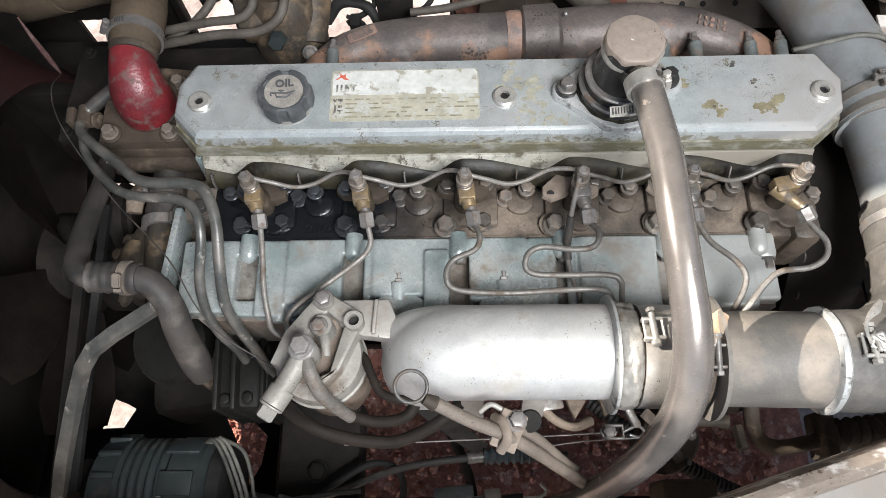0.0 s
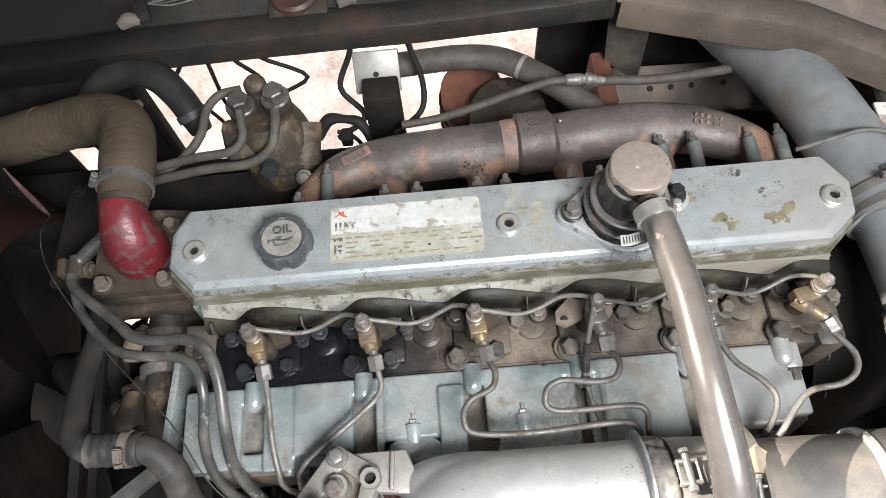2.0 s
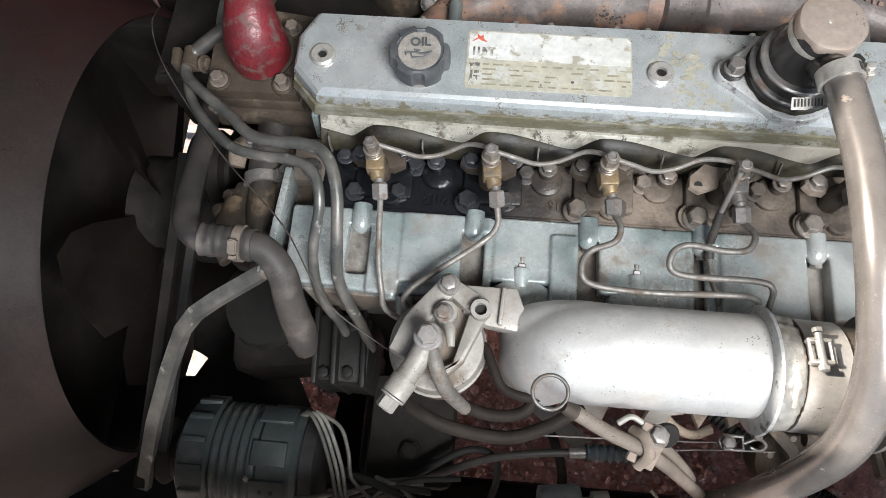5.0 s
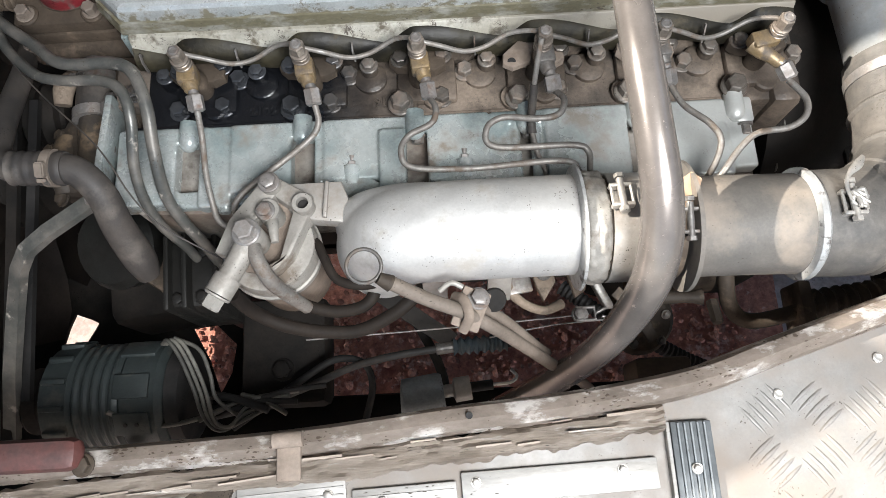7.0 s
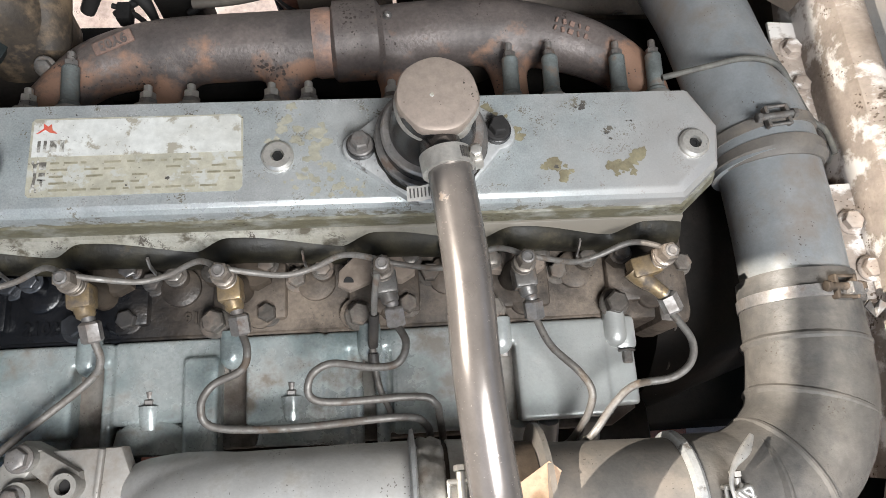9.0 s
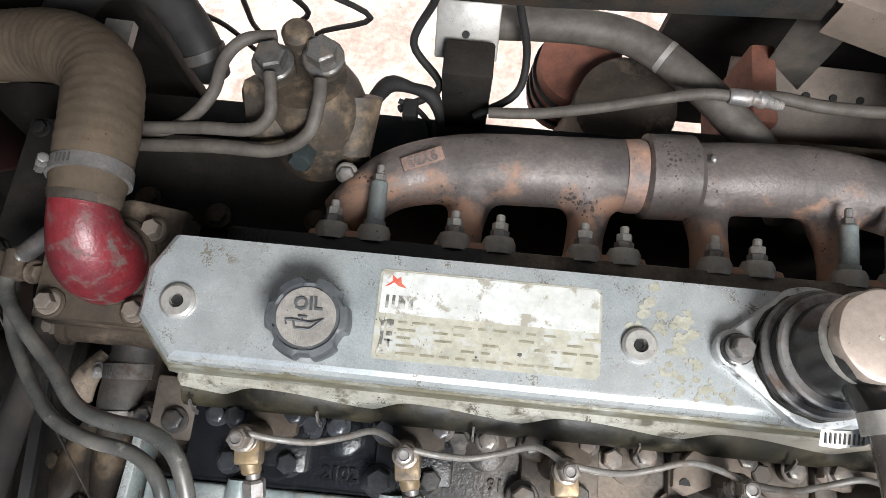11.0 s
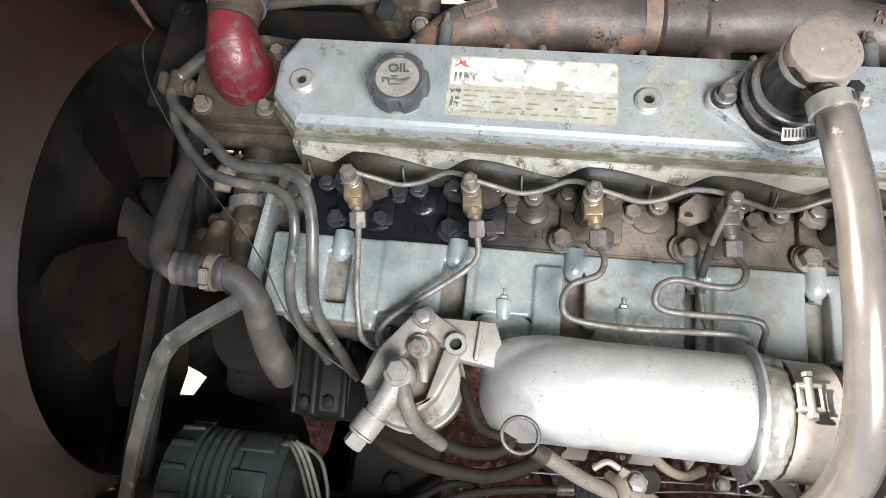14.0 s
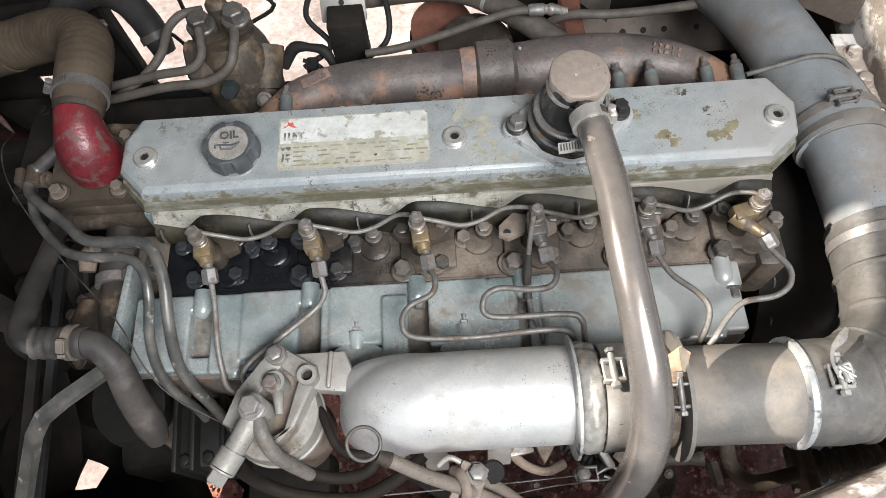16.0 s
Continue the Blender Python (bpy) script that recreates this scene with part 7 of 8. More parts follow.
for x, r in ((-0.502, 0.280), (-0.498, 0.284), (-0.503, 0.289), (-0.530, 0.303), (-0.590, 0.348), (-0.680, 0.405), (-0.790, 0.460)):
    rows.append([bm.verts.new((x, FC[0] + r * math.cos(a), FC[1] + r * math.sin(a))) for a in [radians(-35 + 250 * k / 60) for k in range(61)]])
for u, v in zip(rows[:-1], rows[1:]):
    for k in range(60):
        bm.faces.new((u[k], u[k + 1], v[k + 1], v[k]))
bmesh.ops.solidify(bm, geom=bm.faces[:], thickness=0.003)
part("ring", bm, M_SHROUD, sh)
part("label_plate", box(-0.600, 0.105, 1.055, 0.03, 0.012, 0.003, 0.001, (0, 40, 0)), M_BLACK, sh)
es = bmesh.new()
es.faces.new([es.verts.new(v) for v in ((-0.512, 0.582, 1.050), (-0.505, 0.566, 0.950), (-0.640, 0.585, 0.940), (-0.650, 0.605, 1.060))])
bmesh.ops.solidify(es, geom=es.faces[:], thickness=0.003)
part("edge_sheet", es, M_DARK, sh, "dark side sheet")
# pale tapered tube paints the glint along the scuffed shroud edge
part("pale_edge", tube([(-0.5115, 0.580, 1.047), (-0.5085, 0.572, 1.010), (-0.5060, 0.567, 0.975), (-0.5048, 0.565, 0.955)], [0.0008, 0.0030, 0.0034, 0.0010], 10, 5), material("scuffed_glint_edge", (0.24, 0.15, 0.14), (0.15, 0.085, 0.08), 60, 0.5, 0.1, 0.3, None, 0.4, None, 0.2, 400), sh, "scuffed edge with its glint painted pale")
wr = thing("bonnet_wire", "thin dark wire strung across the engine front", "wire", (-0.30, 0.25, 1.02))
part("wire", tube([(-0.505, 0.565, 0.955), (-0.488, 0.515, 0.990), (-0.455, 0.455, 1.010), (-0.400, 0.385, 1.020), (-0.353, 0.332, 1.025), (-0.276, 0.258, 1.055), (-0.240, 0.206, 1.052), (-0.214, 0.179, 1.035), (-0.160, 0.150, 1.00)], 0.0008, 8, 5), M_RUBBER, wr)

# thermostat housing and hoses
th = thing("thermostat_housing", "dusty brown thermostat housing with four bolts", "thermostat housing", (-0.345, 0.45, 0.93))
part("base", plate([(-0.390, 0.412), (-0.292, 0.412), (-0.284, 0.440), (-0.284, 0.510), (-0.330, 0.516), (-0.376, 0.506), (-0.392, 0.470)], 1.014, 1.029, 0.003), M_BROWN, th)
part("gasket", plate([(-0.386, 0.416), (-0.296, 0.416), (-0.290, 0.505), (-0.372, 0.500)], 1.010, 1.0145), M_BLACK, th)
part("lower_flange", plate([(-0.390, 0.411), (-0.290, 0.411), (-0.284, 0.508), (-0.376, 0.505), (-0.392, 0.470)], 0.992, 1.0105, 0.003), M_BROWN, th)
part("lower_body", box(-0.332, 0.468, 0.955, 0.070, 0.070, 0.08, 0.012), M_BROWN, th)
part("cross_pipe", tube([(-0.398, 0.413, 0.982), (-0.387, 0.413, 0.982), (-0.386, 0.413, 0.982), (-0.378, 0.413, 0.982), (-0.377, 0.413, 0.982), (-0.275, 0.413, 0.982)], [0.0135, 0.0135, 0.0165, 0.0165, 0.0135, 0.0135], 20, 1, curve=False), M_BROWN, th)
part("pipe_bolt", hexbolt((-0.391, 0.410, 0.994), 0.010, (-0.3, -0.3, 1)), M_TANROD, th)
for x, y in ((-0.307, 0.423), (-0.376, 0.423), (-0.306, 0.490)):
    part("bolt_boss", lathe([(0.0125, 1.026), (0.0125, 1.0305), (0.011, 1.032)], (x, y, 0), seg=18), M_BROWN, th)
    part("bolt", hexbolt((x, y, 1.031), 0.0125, height=0.011, turn=x * 50), M_TANROD, th)
rp = thing("red_elbow", "scuffed red painted water outlet elbow", "elbow pipe", (-0.335, 0.45, 1.03))
part("elbow", tube([(-0.336, 0.458, 1.024), (-0.336, 0.458, 1.036), (-0.3365, 0.459, 1.050), (-0.337, 0.465, 1.064), (-0.338, 0.478, 1.077), (-0.339, 0.491, 1.083), (-0.338, 0.506, 1.086)], [0.0325, 0.0328, 0.0325, 0.0305, 0.0262, 0.0238, 0.0235], 36, 8), M_RED, rp)
part("foot_flange", lathe([(0.037, 1.0285), (0.037, 1.0315), (0.0345, 1.0335)], (-0.336, 0.462, 0), seg=36), M_BROWN, rp, "dusty foot of the elbow")
part("neck_bead", tube([(-0.337, 0.490, 1.0845), (-0.337, 0.494, 1.085), (-0.337, 0.502, 1.086)], [0.0245, 0.0262, 0.0262], 28, 2), M_BROWN, rp)
wh = thing("radiator_hose", "dusty brown cloth-wrapped radiator hose", "hose", (-0.45, 0.6, 1.02))
part("hose", tube([(-0.337, 0.496, 1.0855), (-0.337, 0.530, 1.088), (-0.342, 0.566, 1.084), (-0.355, 0.602, 1.074), (-0.385, 0.626, 1.062), (-0.424, 0.641, 1.045), (-0.482, 0.647, 1.025), (-0.565, 0.656, 0.995)], [0.0262, 0.0292, 0.030, 0.0305, 0.0312, 0.031, 0.0305, 0.030], 26, 7, ridges=(0.010, 0.00028)), M_HOSE, wh)
part("rubber_end", tube([(-0.482, 0.647, 1.025), (-0.565, 0.656, 0.995), (-0.650, 0.677, 0.960)], [0.0318, 0.0318, 0.0318], 26, 5), M_HOSE, wh, "smooth brown rubber end")
hose_clamp(wh, (-0.3365, 0.513, 1.0870), (-0.08, 1, -0.06), 0.0288, M_STEEL, up=(-0.85, 0, 0.6), width=0.011)
up = thing("front_stay", "grey steel stay running back beside the red elbow", "stay", (-0.385, 0.53, 0.99))
part("channel", strip([(-0.392, 0.44, 0.985), (-0.393, 0.52, 1.000), (-0.389, 0.60, 1.010), (-0.386, 0.69, 1.012)], 0.026, 0.010), M_LEFTPIPE, up)
part("bolt", hexbolt((-0.392, 0.47, 0.996), 0.012), M_BROWN, up)

for pts, r in (([(-0.350, 0.520, 1.040), (-0.368, 0.495, 1.036), (-0.392, 0.476, 1.030), (-0.414, 0.457, 1.024), (-0.416, 0.432, 1.026), (-0.390, 0.405, 1.038), (-0.350, 0.373, 1.050), (-0.322, 0.348, 1.060), (-0.295, 0.339, 1.066), (-0.262, 0.335, 1.073), (-0.237, 0.321, 1.078), (-0.225, 0.290, 1.070), (-0.223, 0.250, 1.050), (-0.224, 0.220, 1.017), (-0.215, 0.200, 0.988), (-0.206, 0.186, 0.950), (-0.20, 0.170, 0.90)], 0.0060),
               ([(-0.428, 0.470, 1.005), (-0.422, 0.440, 1.010), (-0.408, 0.408, 1.022), (-0.386, 0.378, 1.032), (-0.345, 0.340, 1.050), (-0.310, 0.326, 1.060), (-0.270, 0.319, 1.068), (-0.248, 0.304, 1.072), (-0.241, 0.278, 1.064), (-0.248, 0.244, 1.036), (-0.248, 0.219, 1.010), (-0.242, 0.201, 0.978), (-0.232, 0.190, 0.935), (-0.225, 0.175, 0.89)], 0.0053)):
    t = thing("coolant_pipe", "grey painted steel pipe with chipped paint", "pipe", pts[-1], group="coolant pipes")
    part("pipe", tube(pts, r, 14, 7), M_LEFTPIPE, t)
sv = thing("pipe_sleeve", "brown rubber sleeve over a front coolant pipe", "hose", (-0.39, 0.48, 1.03))
part("sleeve", tube([(-0.346, 0.526, 1.041), (-0.368, 0.495, 1.036), (-0.392, 0.476, 1.030), (-0.410, 0.461, 1.025)], 0.0082, 14, 6), M_RUBBER, sv)
pc = thing("pipe_clip", "dusty clip block holding the front pipes", "clip", (-0.42, 0.455, 1.0))
part("band", tube([(-0.417, 0.464, 1.022), (-0.417, 0.4635, 1.022), (-0.4155, 0.4405, 1.0235), (-0.4155, 0.440, 1.0235)], [0.0070, 0.0084, 0.0084, 0.0070], 18, 1, curve=False), M_BROWN, pc)
part("ear", box(-0.431, 0.452, 1.018, 0.010, 0.022, 0.022, 0.003, (0, 0, 5)), M_BROWN, pc)
part("tab", box(-0.407, 0.450, 1.016, 0.016, 0.018, 0.006, 0.002, (0, 12, 5)), M_BROWN, pc)
part("bolt", hexbolt((-0.402, 0.449, 1.018), 0.013, (0.9, -0.2, 0.35)), M_BROWN, pc)
lh = thing("lower_coolant_hose", "dusty grey coolant hose bending down at the engine front", "hose", (-0.27, 0.16, 0.92))
part("hose", tube([(-0.405, 0.420, 0.975), (-0.392, 0.375, 1.000), (-0.386, 0.330, 1.020), (-0.376, 0.280, 1.045), (-0.365, 0.248, 1.060), (-0.343, 0.234, 1.066), (-0.312, 0.233, 1.066), (-0.288, 0.230, 1.062), (-0.271, 0.212, 1.048), (-0.266, 0.188, 1.020), (-0.259, 0.166, 0.988), (-0.257, 0.153, 0.968)],
                  [0.0105, 0.0110, 0.0115, 0.012, 0.0125, 0.0130, 0.0135, 0.0138, 0.0142, 0.0152, 0.0160, 0.0115], 20, 7), M_RUBBER, lh)
part("ribbed_cuff", tube([(-0.345, 0.2345, 1.0665), (-0.296, 0.2325, 1.0648)], 0.0158, 24, 1, curve=False, ridges=(0.009, 0.0006)), M_RUBBER, lh, "ribbed dusty cuff")
hose_clamp(lh, (-0.309, 0.233, 1.0658), (1, -0.04, -0.03), 0.0164, M_TANROD, up=(0, -0.5, 1), width=0.008)
wp = thing("water_pump", "dusty brown water pump housing at the engine front", "water pump", (-0.335, 0.3, 0.88))
part("housing", box(-0.338, 0.297, 0.905, 0.074, 0.100, 0.11, 0.020), M_PUMP, wp)
part("shoulder", tube([(-0.362, 0.255, 0.945), (-0.366, 0.285, 0.952), (-0.364, 0.318, 0.950)], [0.012, 0.016, 0.013], 18, 5), M_PUMP, wp)
part("neck", tube([(-0.333, 0.348, 0.957), (-0.331, 0.322, 0.960), (-0.329, 0.298, 0.958), (-0.328, 0.274, 0.946), (-0.330, 0.250, 0.930)], [0.0170, 0.0168, 0.0178, 0.0195, 0.021], 26, 6), M_PUMP, wp, "dusty cast neck")
bh = part("bypass_hose", tube([(-0.327, 0.412, 0.968), (-0.329, 0.392, 0.962), (-0.332, 0.362, 0.958), (-0.333, 0.334, 0.958)], [0.0205, 0.0215, 0.0225, 0.0200], 28, 6), M_RUBBER, wp, "dark rubber bypass hose")
hose_clamp(wp, (-0.3305, 0.381, 0.960), (-0.06, 1, 0.10), 0.0232, M_STEEL, up=(-0.9, 0, 0.45), width=0.013)
hose_clamp(wp, (-0.3332, 0.340, 0.958), (-0.10, 1, 0.02), 0.0222, M_STEEL, up=(0.8, 0, 0.6), width=0.012)
part("outlet_stub", tube([(-0.352, 0.392, 0.966), (-0.364, 0.372, 0.970), (-0.366, 0.352, 0.966)], [0.008, 0.011, 0.009], 14, 4), M_TANPLATE, wp, "tan cast lug")
for x, y, z in ((-0.379, 0.302, 0.955), (-0.372, 0.322, 0.950), (-0.367, 0.250, 0.945), (-0.350, 0.268, 0.962)):
    part("bolt", hexbolt((x, y, z), 0.012, (-0.4, 0, 1)), M_PUMP, wp)
part("seam", box(-0.350, 0.272, 0.940, 0.062, 0.007, 0.040, 0.003, (0, 0, 12)), M_PUMP, wp)
part("seam", box(-0.303, 0.318, 0.975, 0.010, 0.080, 0.022, 0.003, (0, 0, -6)), M_DARK, wp)
for x, y, z in ((-0.300, 0.285, 0.988), (-0.302, 0.345, 0.985)):
    part("bolt", hexbolt((x, y, z), 0.011), M_BOLT, wp)
part("drive_pulley", tube([(-0.450, 0.388, 0.870), (-0.446, 0.388, 0.870), (-0.436, 0.388, 0.870), (-0.424, 0.388, 0.870), (-0.412, 0.388, 0.870), (-0.400, 0.388, 0.870), (-0.396, 0.388, 0.870)], [0.046, 0.050, 0.042, 0.050, 0.042, 0.050, 0.046], 36, 1, curve=False), M_DARK, wp, "black grooved pulley")
part("stud_block", box(-0.275, 0.354, 0.986, 0.036, 0.050, 0.020, 0.003), M_TANROD, wp, "dusty grey cast block")
part("block_bolt", hexbolt((-0.272, 0.344, 0.996), 0.014, turn=0.3), M_BOLT, wp)
part("steel_bar", box(-0.296, 0.290, 0.985, 0.008, 0.095, 0.05, 0.002, (0, 0, -4)), M_TEAL, wp)
part("timing_case", box(-0.231, 0.166, 0.855, 0.066, 0.078, 0.12, 0.010), M_CASE, block, "grey-green timing case, colour darkened for deep shade")
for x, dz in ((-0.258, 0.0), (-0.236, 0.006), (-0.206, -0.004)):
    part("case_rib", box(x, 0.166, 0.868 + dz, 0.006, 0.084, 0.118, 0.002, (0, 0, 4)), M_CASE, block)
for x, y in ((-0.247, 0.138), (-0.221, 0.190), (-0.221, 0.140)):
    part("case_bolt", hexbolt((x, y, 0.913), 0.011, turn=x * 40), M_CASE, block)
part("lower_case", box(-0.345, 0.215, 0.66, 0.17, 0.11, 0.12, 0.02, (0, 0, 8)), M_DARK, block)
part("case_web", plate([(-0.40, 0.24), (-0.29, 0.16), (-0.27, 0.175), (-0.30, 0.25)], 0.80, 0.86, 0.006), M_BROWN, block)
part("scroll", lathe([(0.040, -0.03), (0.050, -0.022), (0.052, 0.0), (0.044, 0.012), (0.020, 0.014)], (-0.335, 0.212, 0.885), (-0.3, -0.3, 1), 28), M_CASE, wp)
part("red_bracket", box(-0.215, 0.155, 0.83, 0.03, 0.05, 0.16, 0.006), material("dark_red_bracket", (0.10, 0.03, 0.028), (0.06, 0.03, 0.028), 20, 0.5, 0.2, 0.6, None, 0, None, 0.3, 300), wp, "dark red bracket")

# ---- behind the engine ----
bp = thing("power_steering_pump", "dusty brown pump with two hex bolts and pipes", "pump", (-0.205, 0.62, 0.92))
part("body", tube([(-0.203, 0.628, 0.93), (-0.203, 0.634, 0.96), (-0.204, 0.640, 0.995), (-0.206, 0.646, 1.020)], [0.050, 0.050, 0.046, 0.036], 28, 4), M_PUMP, bp)
part("web", box(-0.235, 0.630, 0.985, 0.060, 0.060, 0.060, 0.012, (20, 0, 10)), M_PUMP, bp)
part("lobe", tube([(-0.170, 0.604, 0.960), (-0.167, 0.650, 0.990)], [0.020, 0.026], 18, 1, curve=False), M_PUMP, bp)
for x, y in ((-0.234, 0.650), (-0.191, 0.659)):
    part("boss", lathe([(0.018, 1.000), (0.0175, 1.034)], (x, y, 0), (0, 0, 1), 20), M_PUMP, bp)
    part("bolt", hexbolt((x, y, 1.034), 0.024, turn=x * 30, height=0.018), M_BOLT, bp)
part("cap", lathe([(0.014, 1.00), (0.014, 1.045), (0.009, 1.052)], (-0.215, 0.676, 0), seg=18), M_PUMP, bp)
part("hex_plug", hexbolt((-0.206, 0.596, 0.985), 0.020, (-0.05, -0.8, 0.35), True, 0.024), M_ALTERN, bp)
part("small_bolt", hexbolt((-0.168, 0.580, 0.968), 0.014, (0, -0.6, 0.8)), M_BOLT, bp)
part("pipe", tube([(-0.231, 0.632, 1.048), (-0.228, 0.615, 1.045), (-0.228, 0.598, 1.038), (-0.245, 0.588, 1.028), (-0.290, 0.589, 1.020), (-0.36, 0.592, 1.00)], 0.0056, 14, 6), M_CABLE, bp)
part("pipe", tube([(-0.188, 0.632, 1.045), (-0.188, 0.612, 1.040), (-0.196, 0.588, 1.028), (-0.225, 0.575, 1.018), (-0.280, 0.576, 1.012), (-0.36, 0.580, 0.99)], 0.0060, 14, 6), M_CABLE, bp)
part("pipe", tube([(-0.235, 0.676, 1.035), (-0.262, 0.670, 1.035), (-0.278, 0.650, 1.032), (-0.285, 0.620, 1.025), (-0.310, 0.598, 1.01), (-0.36, 0.59, 0.98)], 0.0056, 14, 6), M_CABLE, bp)
bk = thing("steering_hose", "thick black rubber hose behind the pump", "hose", (-0.32, 0.66, 0.94))
part("hose", tube([(-0.470, 0.690, 0.975), (-0.445, 0.712, 1.000), (-0.418, 0.727, 1.018), (-0.385, 0.733, 1.024), (-0.352, 0.720, 1.022), (-0.328, 0.698, 1.010), (-0.312, 0.676, 0.995), (-0.306, 0.664, 0.975)], [0.0205, 0.0205, 0.0205, 0.0205, 0.0200, 0.0195, 0.0185, 0.0150], 22, 7), M_BLACK, bk)
# added block stands for the darkness under the pump and hides the ground
bkt = thing("dark_filler", "added dark block with bolts filling the view under the pump", "bracket", (-0.285, 0.57, 0.77))
part("plate", box(-0.285, 0.570, 0.855, 0.27, 0.10, 0.17, 0.012), M_DARK, bkt)
for x, y in ((-0.36, 0.545), (-0.29, 0.535), (-0.195, 0.538)):
    part("bolt", hexbolt((x, y, 0.940), 0.016), M_BROWN, bkt)
# added block plugs the gap by the thermostat where bright ground would show
shg = thing("gap_block", "added dark block with a bolted lid beside the thermostat", "housing", (-0.44, 0.545, 0.81))
part("body", box(-0.440, 0.545, 0.870, 0.116, 0.156, 0.12, 0.018), M_DARK, shg)
part("lid", plate([(-0.497, 0.470), (-0.385, 0.470), (-0.380, 0.600), (-0.400, 0.622), (-0.492, 0.618)], 0.930, 0.944, 0.004), M_DARK, shg)
for x, y in ((-0.485, 0.482), (-0.395, 0.482), (-0.478, 0.606), (-0.396, 0.600)):
    part("lid_bolt", hexbolt((x, y, 0.944), 0.012, turn=x * 30), M_DARK, shg)
rnd = random.Random(17)
for k in range(4):
    w = thing("rear_wire", "thin black wire hanging behind the pump", "wire", (-0.28 + 0.03 * k, 0.75, 0.85), group="rear wires")
    x = -0.335 + 0.035 * k
    part("wire", tube([(x - 0.004, 0.764, 1.046), (x + 0.006, 0.752, 1.010), (x + 0.03 * (k - 1), 0.76, 0.95), (x - 0.01, 0.78, 0.88), (x, 0.80, 0.8)], 0.003, 8, 5), M_BLACK, w)
part("end_ring", tube([(-0.3140, 0.6790, 0.9975), (-0.3105, 0.6730, 0.9905)], 0.0208, 22, 1, curve=False), M_RUBBER, bk, "moulded rubber end ring")
hr = thing("rear_harness", "taped black wiring harness behind the manifold", "wiring", (-0.12, 0.69, 0.89))
part("loom", tube([(-0.165, 0.690, 0.900), (-0.145, 0.700, 0.925), (-0.120, 0.695, 0.930), (-0.100, 0.690, 0.925), (-0.090, 0.676, 0.905), (-0.088, 0.665, 0.87)], [0.008, 0.009, 0.006, 0.008, 0.005, 0.005], 10, 6), M_BLACK, hr)
part("loop", tube([(-0.135, 0.690, 0.91), (-0.115, 0.684, 0.905), (-0.102, 0.678, 0.885), (-0.10, 0.67, 0.86)], 0.003, 8, 5), M_BLACK, hr)
part("connector", box(-0.122, 0.682, 0.905, 0.016, 0.022, 0.018, 0.003), M_BLACK, hr)
for sgn, x0 in ((1, -0.105), (1, -0.025)):
    w = thing("rear_wire", "black cable hanging beside the mount post", "wire", (x0, 0.70, 0.86), group="rear wires")
    part("wire", tube([(x0, 0.768, 1.046), (x0 + 0.004, 0.758, 1.000), (x0 + 0.018 * (1 if x0 > -0.05 else -1), 0.735, 0.95), (x0 + 0.012, 0.705, 0.92), (x0 - 0.03, 0.685, 0.90)], 0.0042, 10, 6), M_BLACK, w)
gh = thing("brake_hose", "dusty grey hose sweeping behind the exhaust manifold", "hose", (0.15, 0.75, 0.86))
part("hose", tube([(-0.080, 0.772, 0.938), (-0.037, 0.775, 0.940), (0.052, 0.777, 0.942), (0.111, 0.766, 0.940), (0.170, 0.727, 0.936), (0.209, 0.693, 0.930), (0.245, 0.660, 0.918), (0.28, 0.61, 0.88)], 0.0180, 20, 7), M_CABLE, gh)
part("paint_splash", tube([(0.134, 0.7535, 0.9390), (0.139, 0.7500, 0.9388)], 0.0183, 20, 1, curve=False), M_ALU, gh, "pale paint splash")
gc = thing("rear_cable", "grey sheathed cable with a crimped steel end", "cable", (0.1, 0.70, 0.92))
part("sheath", tube([(-0.040, 0.672, 0.936), (0.010, 0.673, 0.942), (0.067, 0.679, 0.954), (0.120, 0.687, 0.966), (0.165, 0.693, 0.974), (0.200, 0.690, 0.978)], 0.0056, 14, 6), M_CABLE, gc)
part("ferrule", tube([(0.186, 0.691, 0.9768), (0.189, 0.691, 0.977), (0.206, 0.690, 0.978), (0.208, 0.690, 0.978), (0.212, 0.6895, 0.978), (0.214, 0.6895, 0.978), (0.219, 0.689, 0.978), (0.221, 0.689, 0.978), (0.226, 0.688, 0.977)], [0.0068, 0.0082, 0.0082, 0.0066, 0.0066, 0.0082, 0.0082, 0.0066, 0.0060], 16, 1, curve=False), M_STEEL, gc)
part("thread", tube([(0.224, 0.6885, 0.977), (0.232, 0.687, 0.976), (0.238, 0.6865, 0.976)], [0.0052, 0.0055, 0.0040], 12, 1, curve=False, ridges=(0.002, 0.0005)), M_ALU, gc, "dusty threaded end")
rc = thing("rear_pipe", "dull brown pipe passing under the air duct", "pipe", (0.35, 0.73, 0.92))
part("pipe", tube([(0.215, 0.735, 0.880), (0.232, 0.730, 0.912), (0.258, 0.722, 0.930), (0.300, 0.714, 0.934), (0.360, 0.712, 0.937), (0.46, 0.720, 0.938)], 0.0068, 12, 5), M_CABLE, rc)
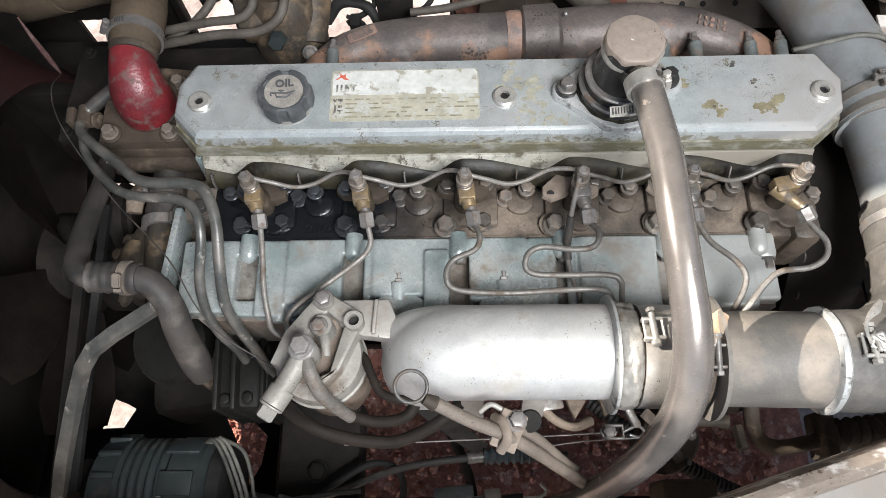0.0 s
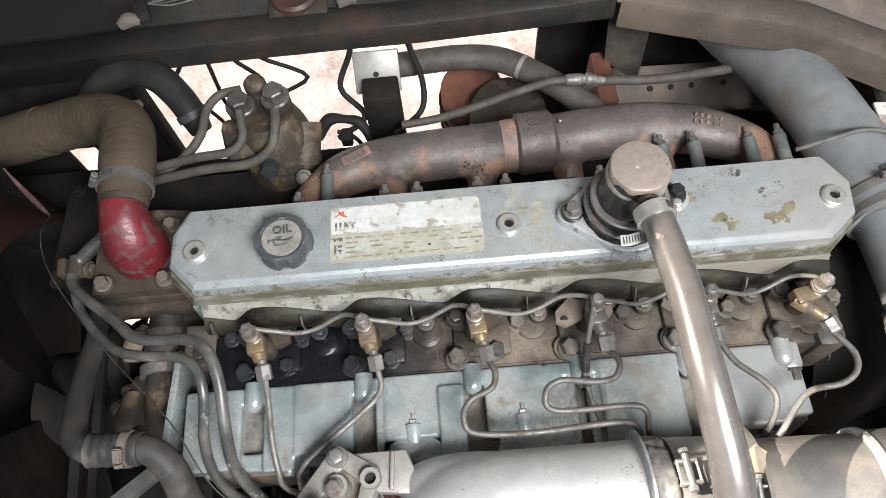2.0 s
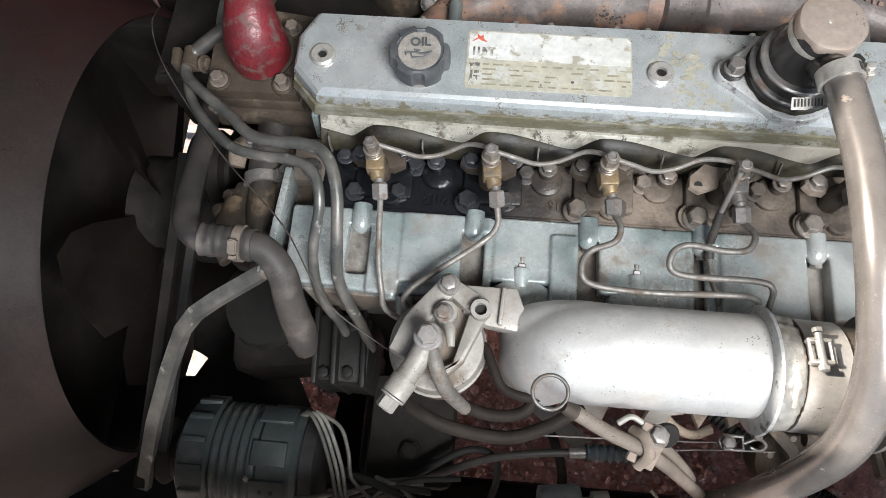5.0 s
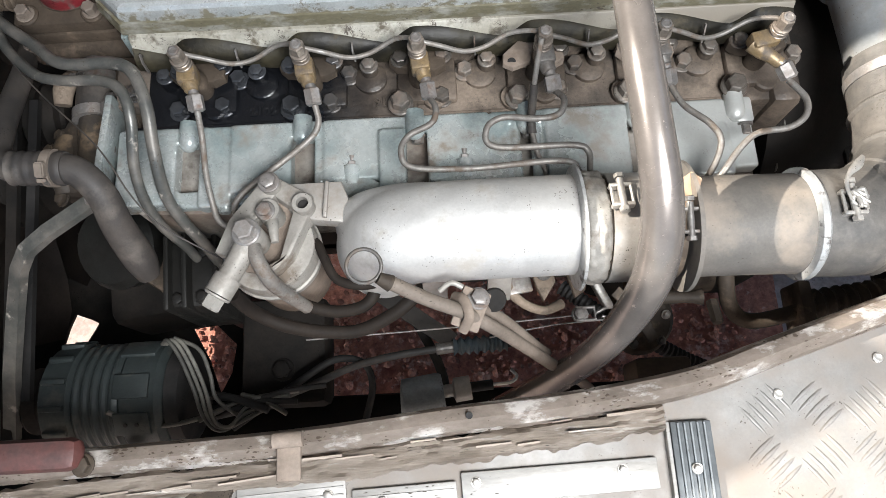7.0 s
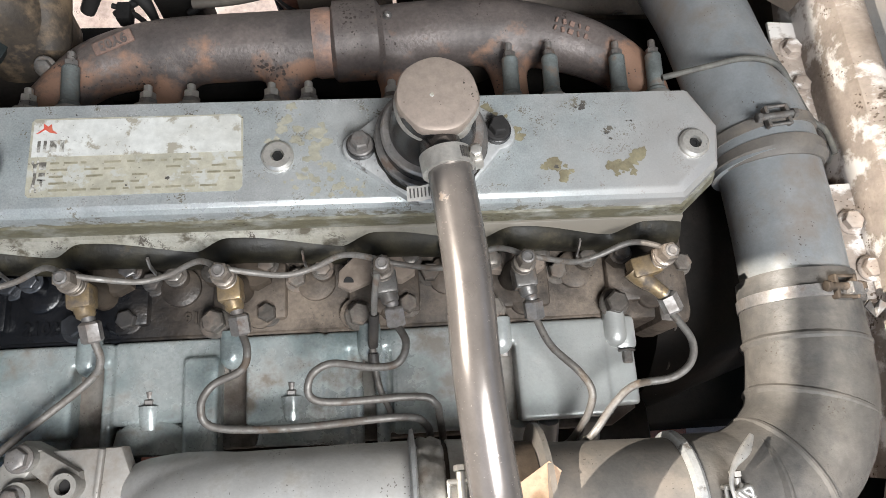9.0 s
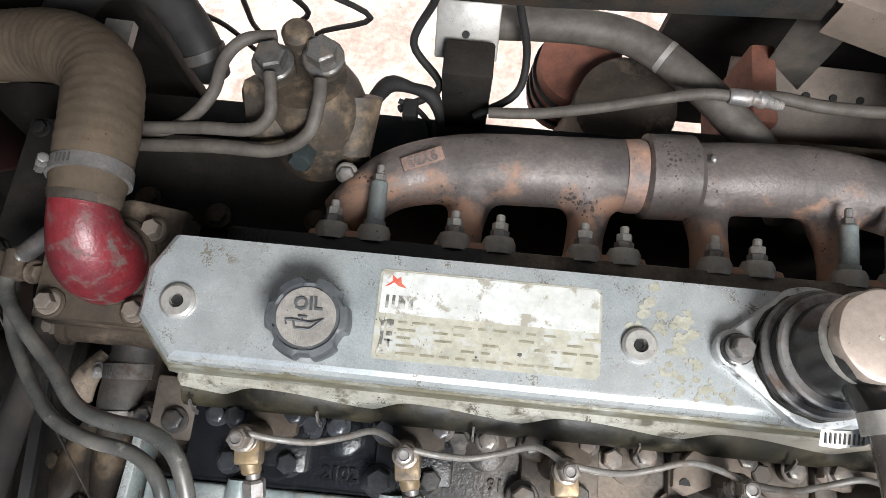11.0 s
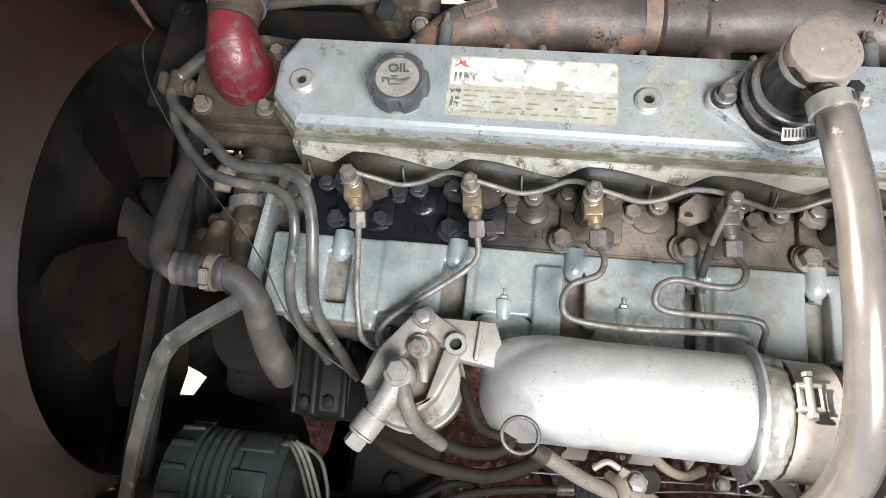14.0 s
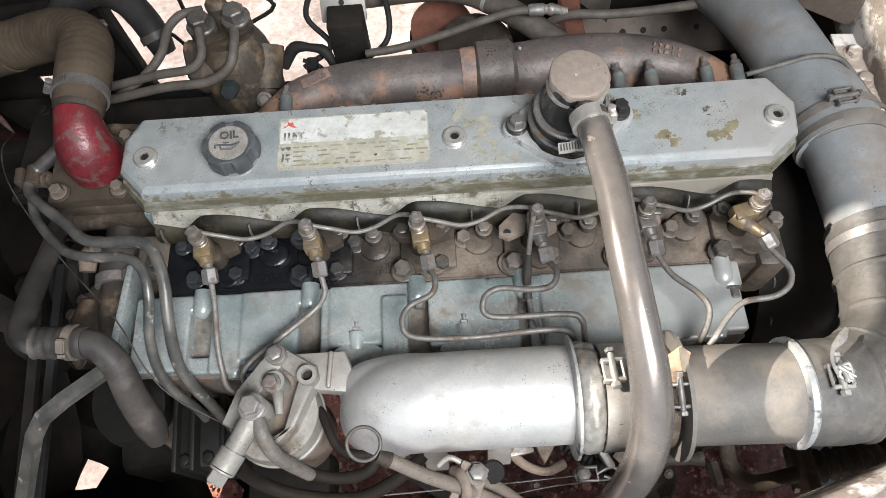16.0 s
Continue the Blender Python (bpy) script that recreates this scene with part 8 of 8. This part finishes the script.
ro = thing("spring_can", "orange primed spring brake can with dark bands", "brake can", (0.09, 0.80, 0.62))
part("can", tube([(0.068, 0.83, 0.70), (0.068, 0.80, 0.84)], 0.050, 28, 1, curve=False), M_ORANGE, ro)
for k in (0.25, 0.5, 0.75):
    part("band", lathe([(0.0505, -0.004), (0.054, -0.003), (0.054, 0.003), (0.0505, 0.004)], (0.068, 0.83 - 0.03 * k, 0.70 + 0.14 * k), (0, -0.21, 0.98), 28), M_BLACK, ro)
part("dark_can", tube([(0.120, 0.765, 0.70), (0.118, 0.735, 0.86)], [0.062, 0.058], 28, 1, curve=False), M_BROWN, ro)
pb = thing("orange_bracket", "orange primed bracket behind the manifold", "bracket", (0.265, 0.77, 0.70))
part("post", box(0.268, 0.770, 0.80, 0.030, 0.10, 0.16, 0.006), M_ORANGE, pb)
pp = thing("rear_plate", "dusty brown perforated plate behind the manifold", "plate", (0.43, 0.80, 0.66))
part("sheet", box(0.430, 0.800, 0.745, 0.32, 0.14, 0.006, 0.002, (32, 0, -2)), M_REARTAN, pp)
for x in (0.375, 0.410, 0.445, 0.50):
    part("hole", lathe([(0.005, 0), (0.005, 0.002)], (x, 0.826, 0.7655), (0, -0.53, 0.85), 12), M_BLACK, pp)
part("lower_rail", box(0.43, 0.700, 0.695, 0.34, 0.05, 0.05, 0.006), M_REARTAN, pp)
part("bolt", hexbolt((0.505, 0.778, 0.74), 0.016, (0, -0.53, 0.85), True, 0.02), M_BOLT, pp)
wg = thing("cab_gusset", "grey triangular gusset under the cab floor", "gusset", (0.29, 0.78, 0.86))
gm = bmesh.new()
gm.faces.new([gm.verts.new(v) for v in ((0.257, 0.792, 1.034), (0.273, 0.800, 0.880), (0.335, 0.800, 0.820), (0.325, 0.796, 1.034))])
bmesh.ops.solidify(gm, geom=gm.faces[:], thickness=0.004)
part("sheet", gm, M_DUCT, wg)
solid("rear_crossmember", box(0.40, 0.715, 0.80, 0.50, 0.04, 0.03, 0.004), M_BROWN, "brown crossmember behind the manifold", "crossmember", "structure")
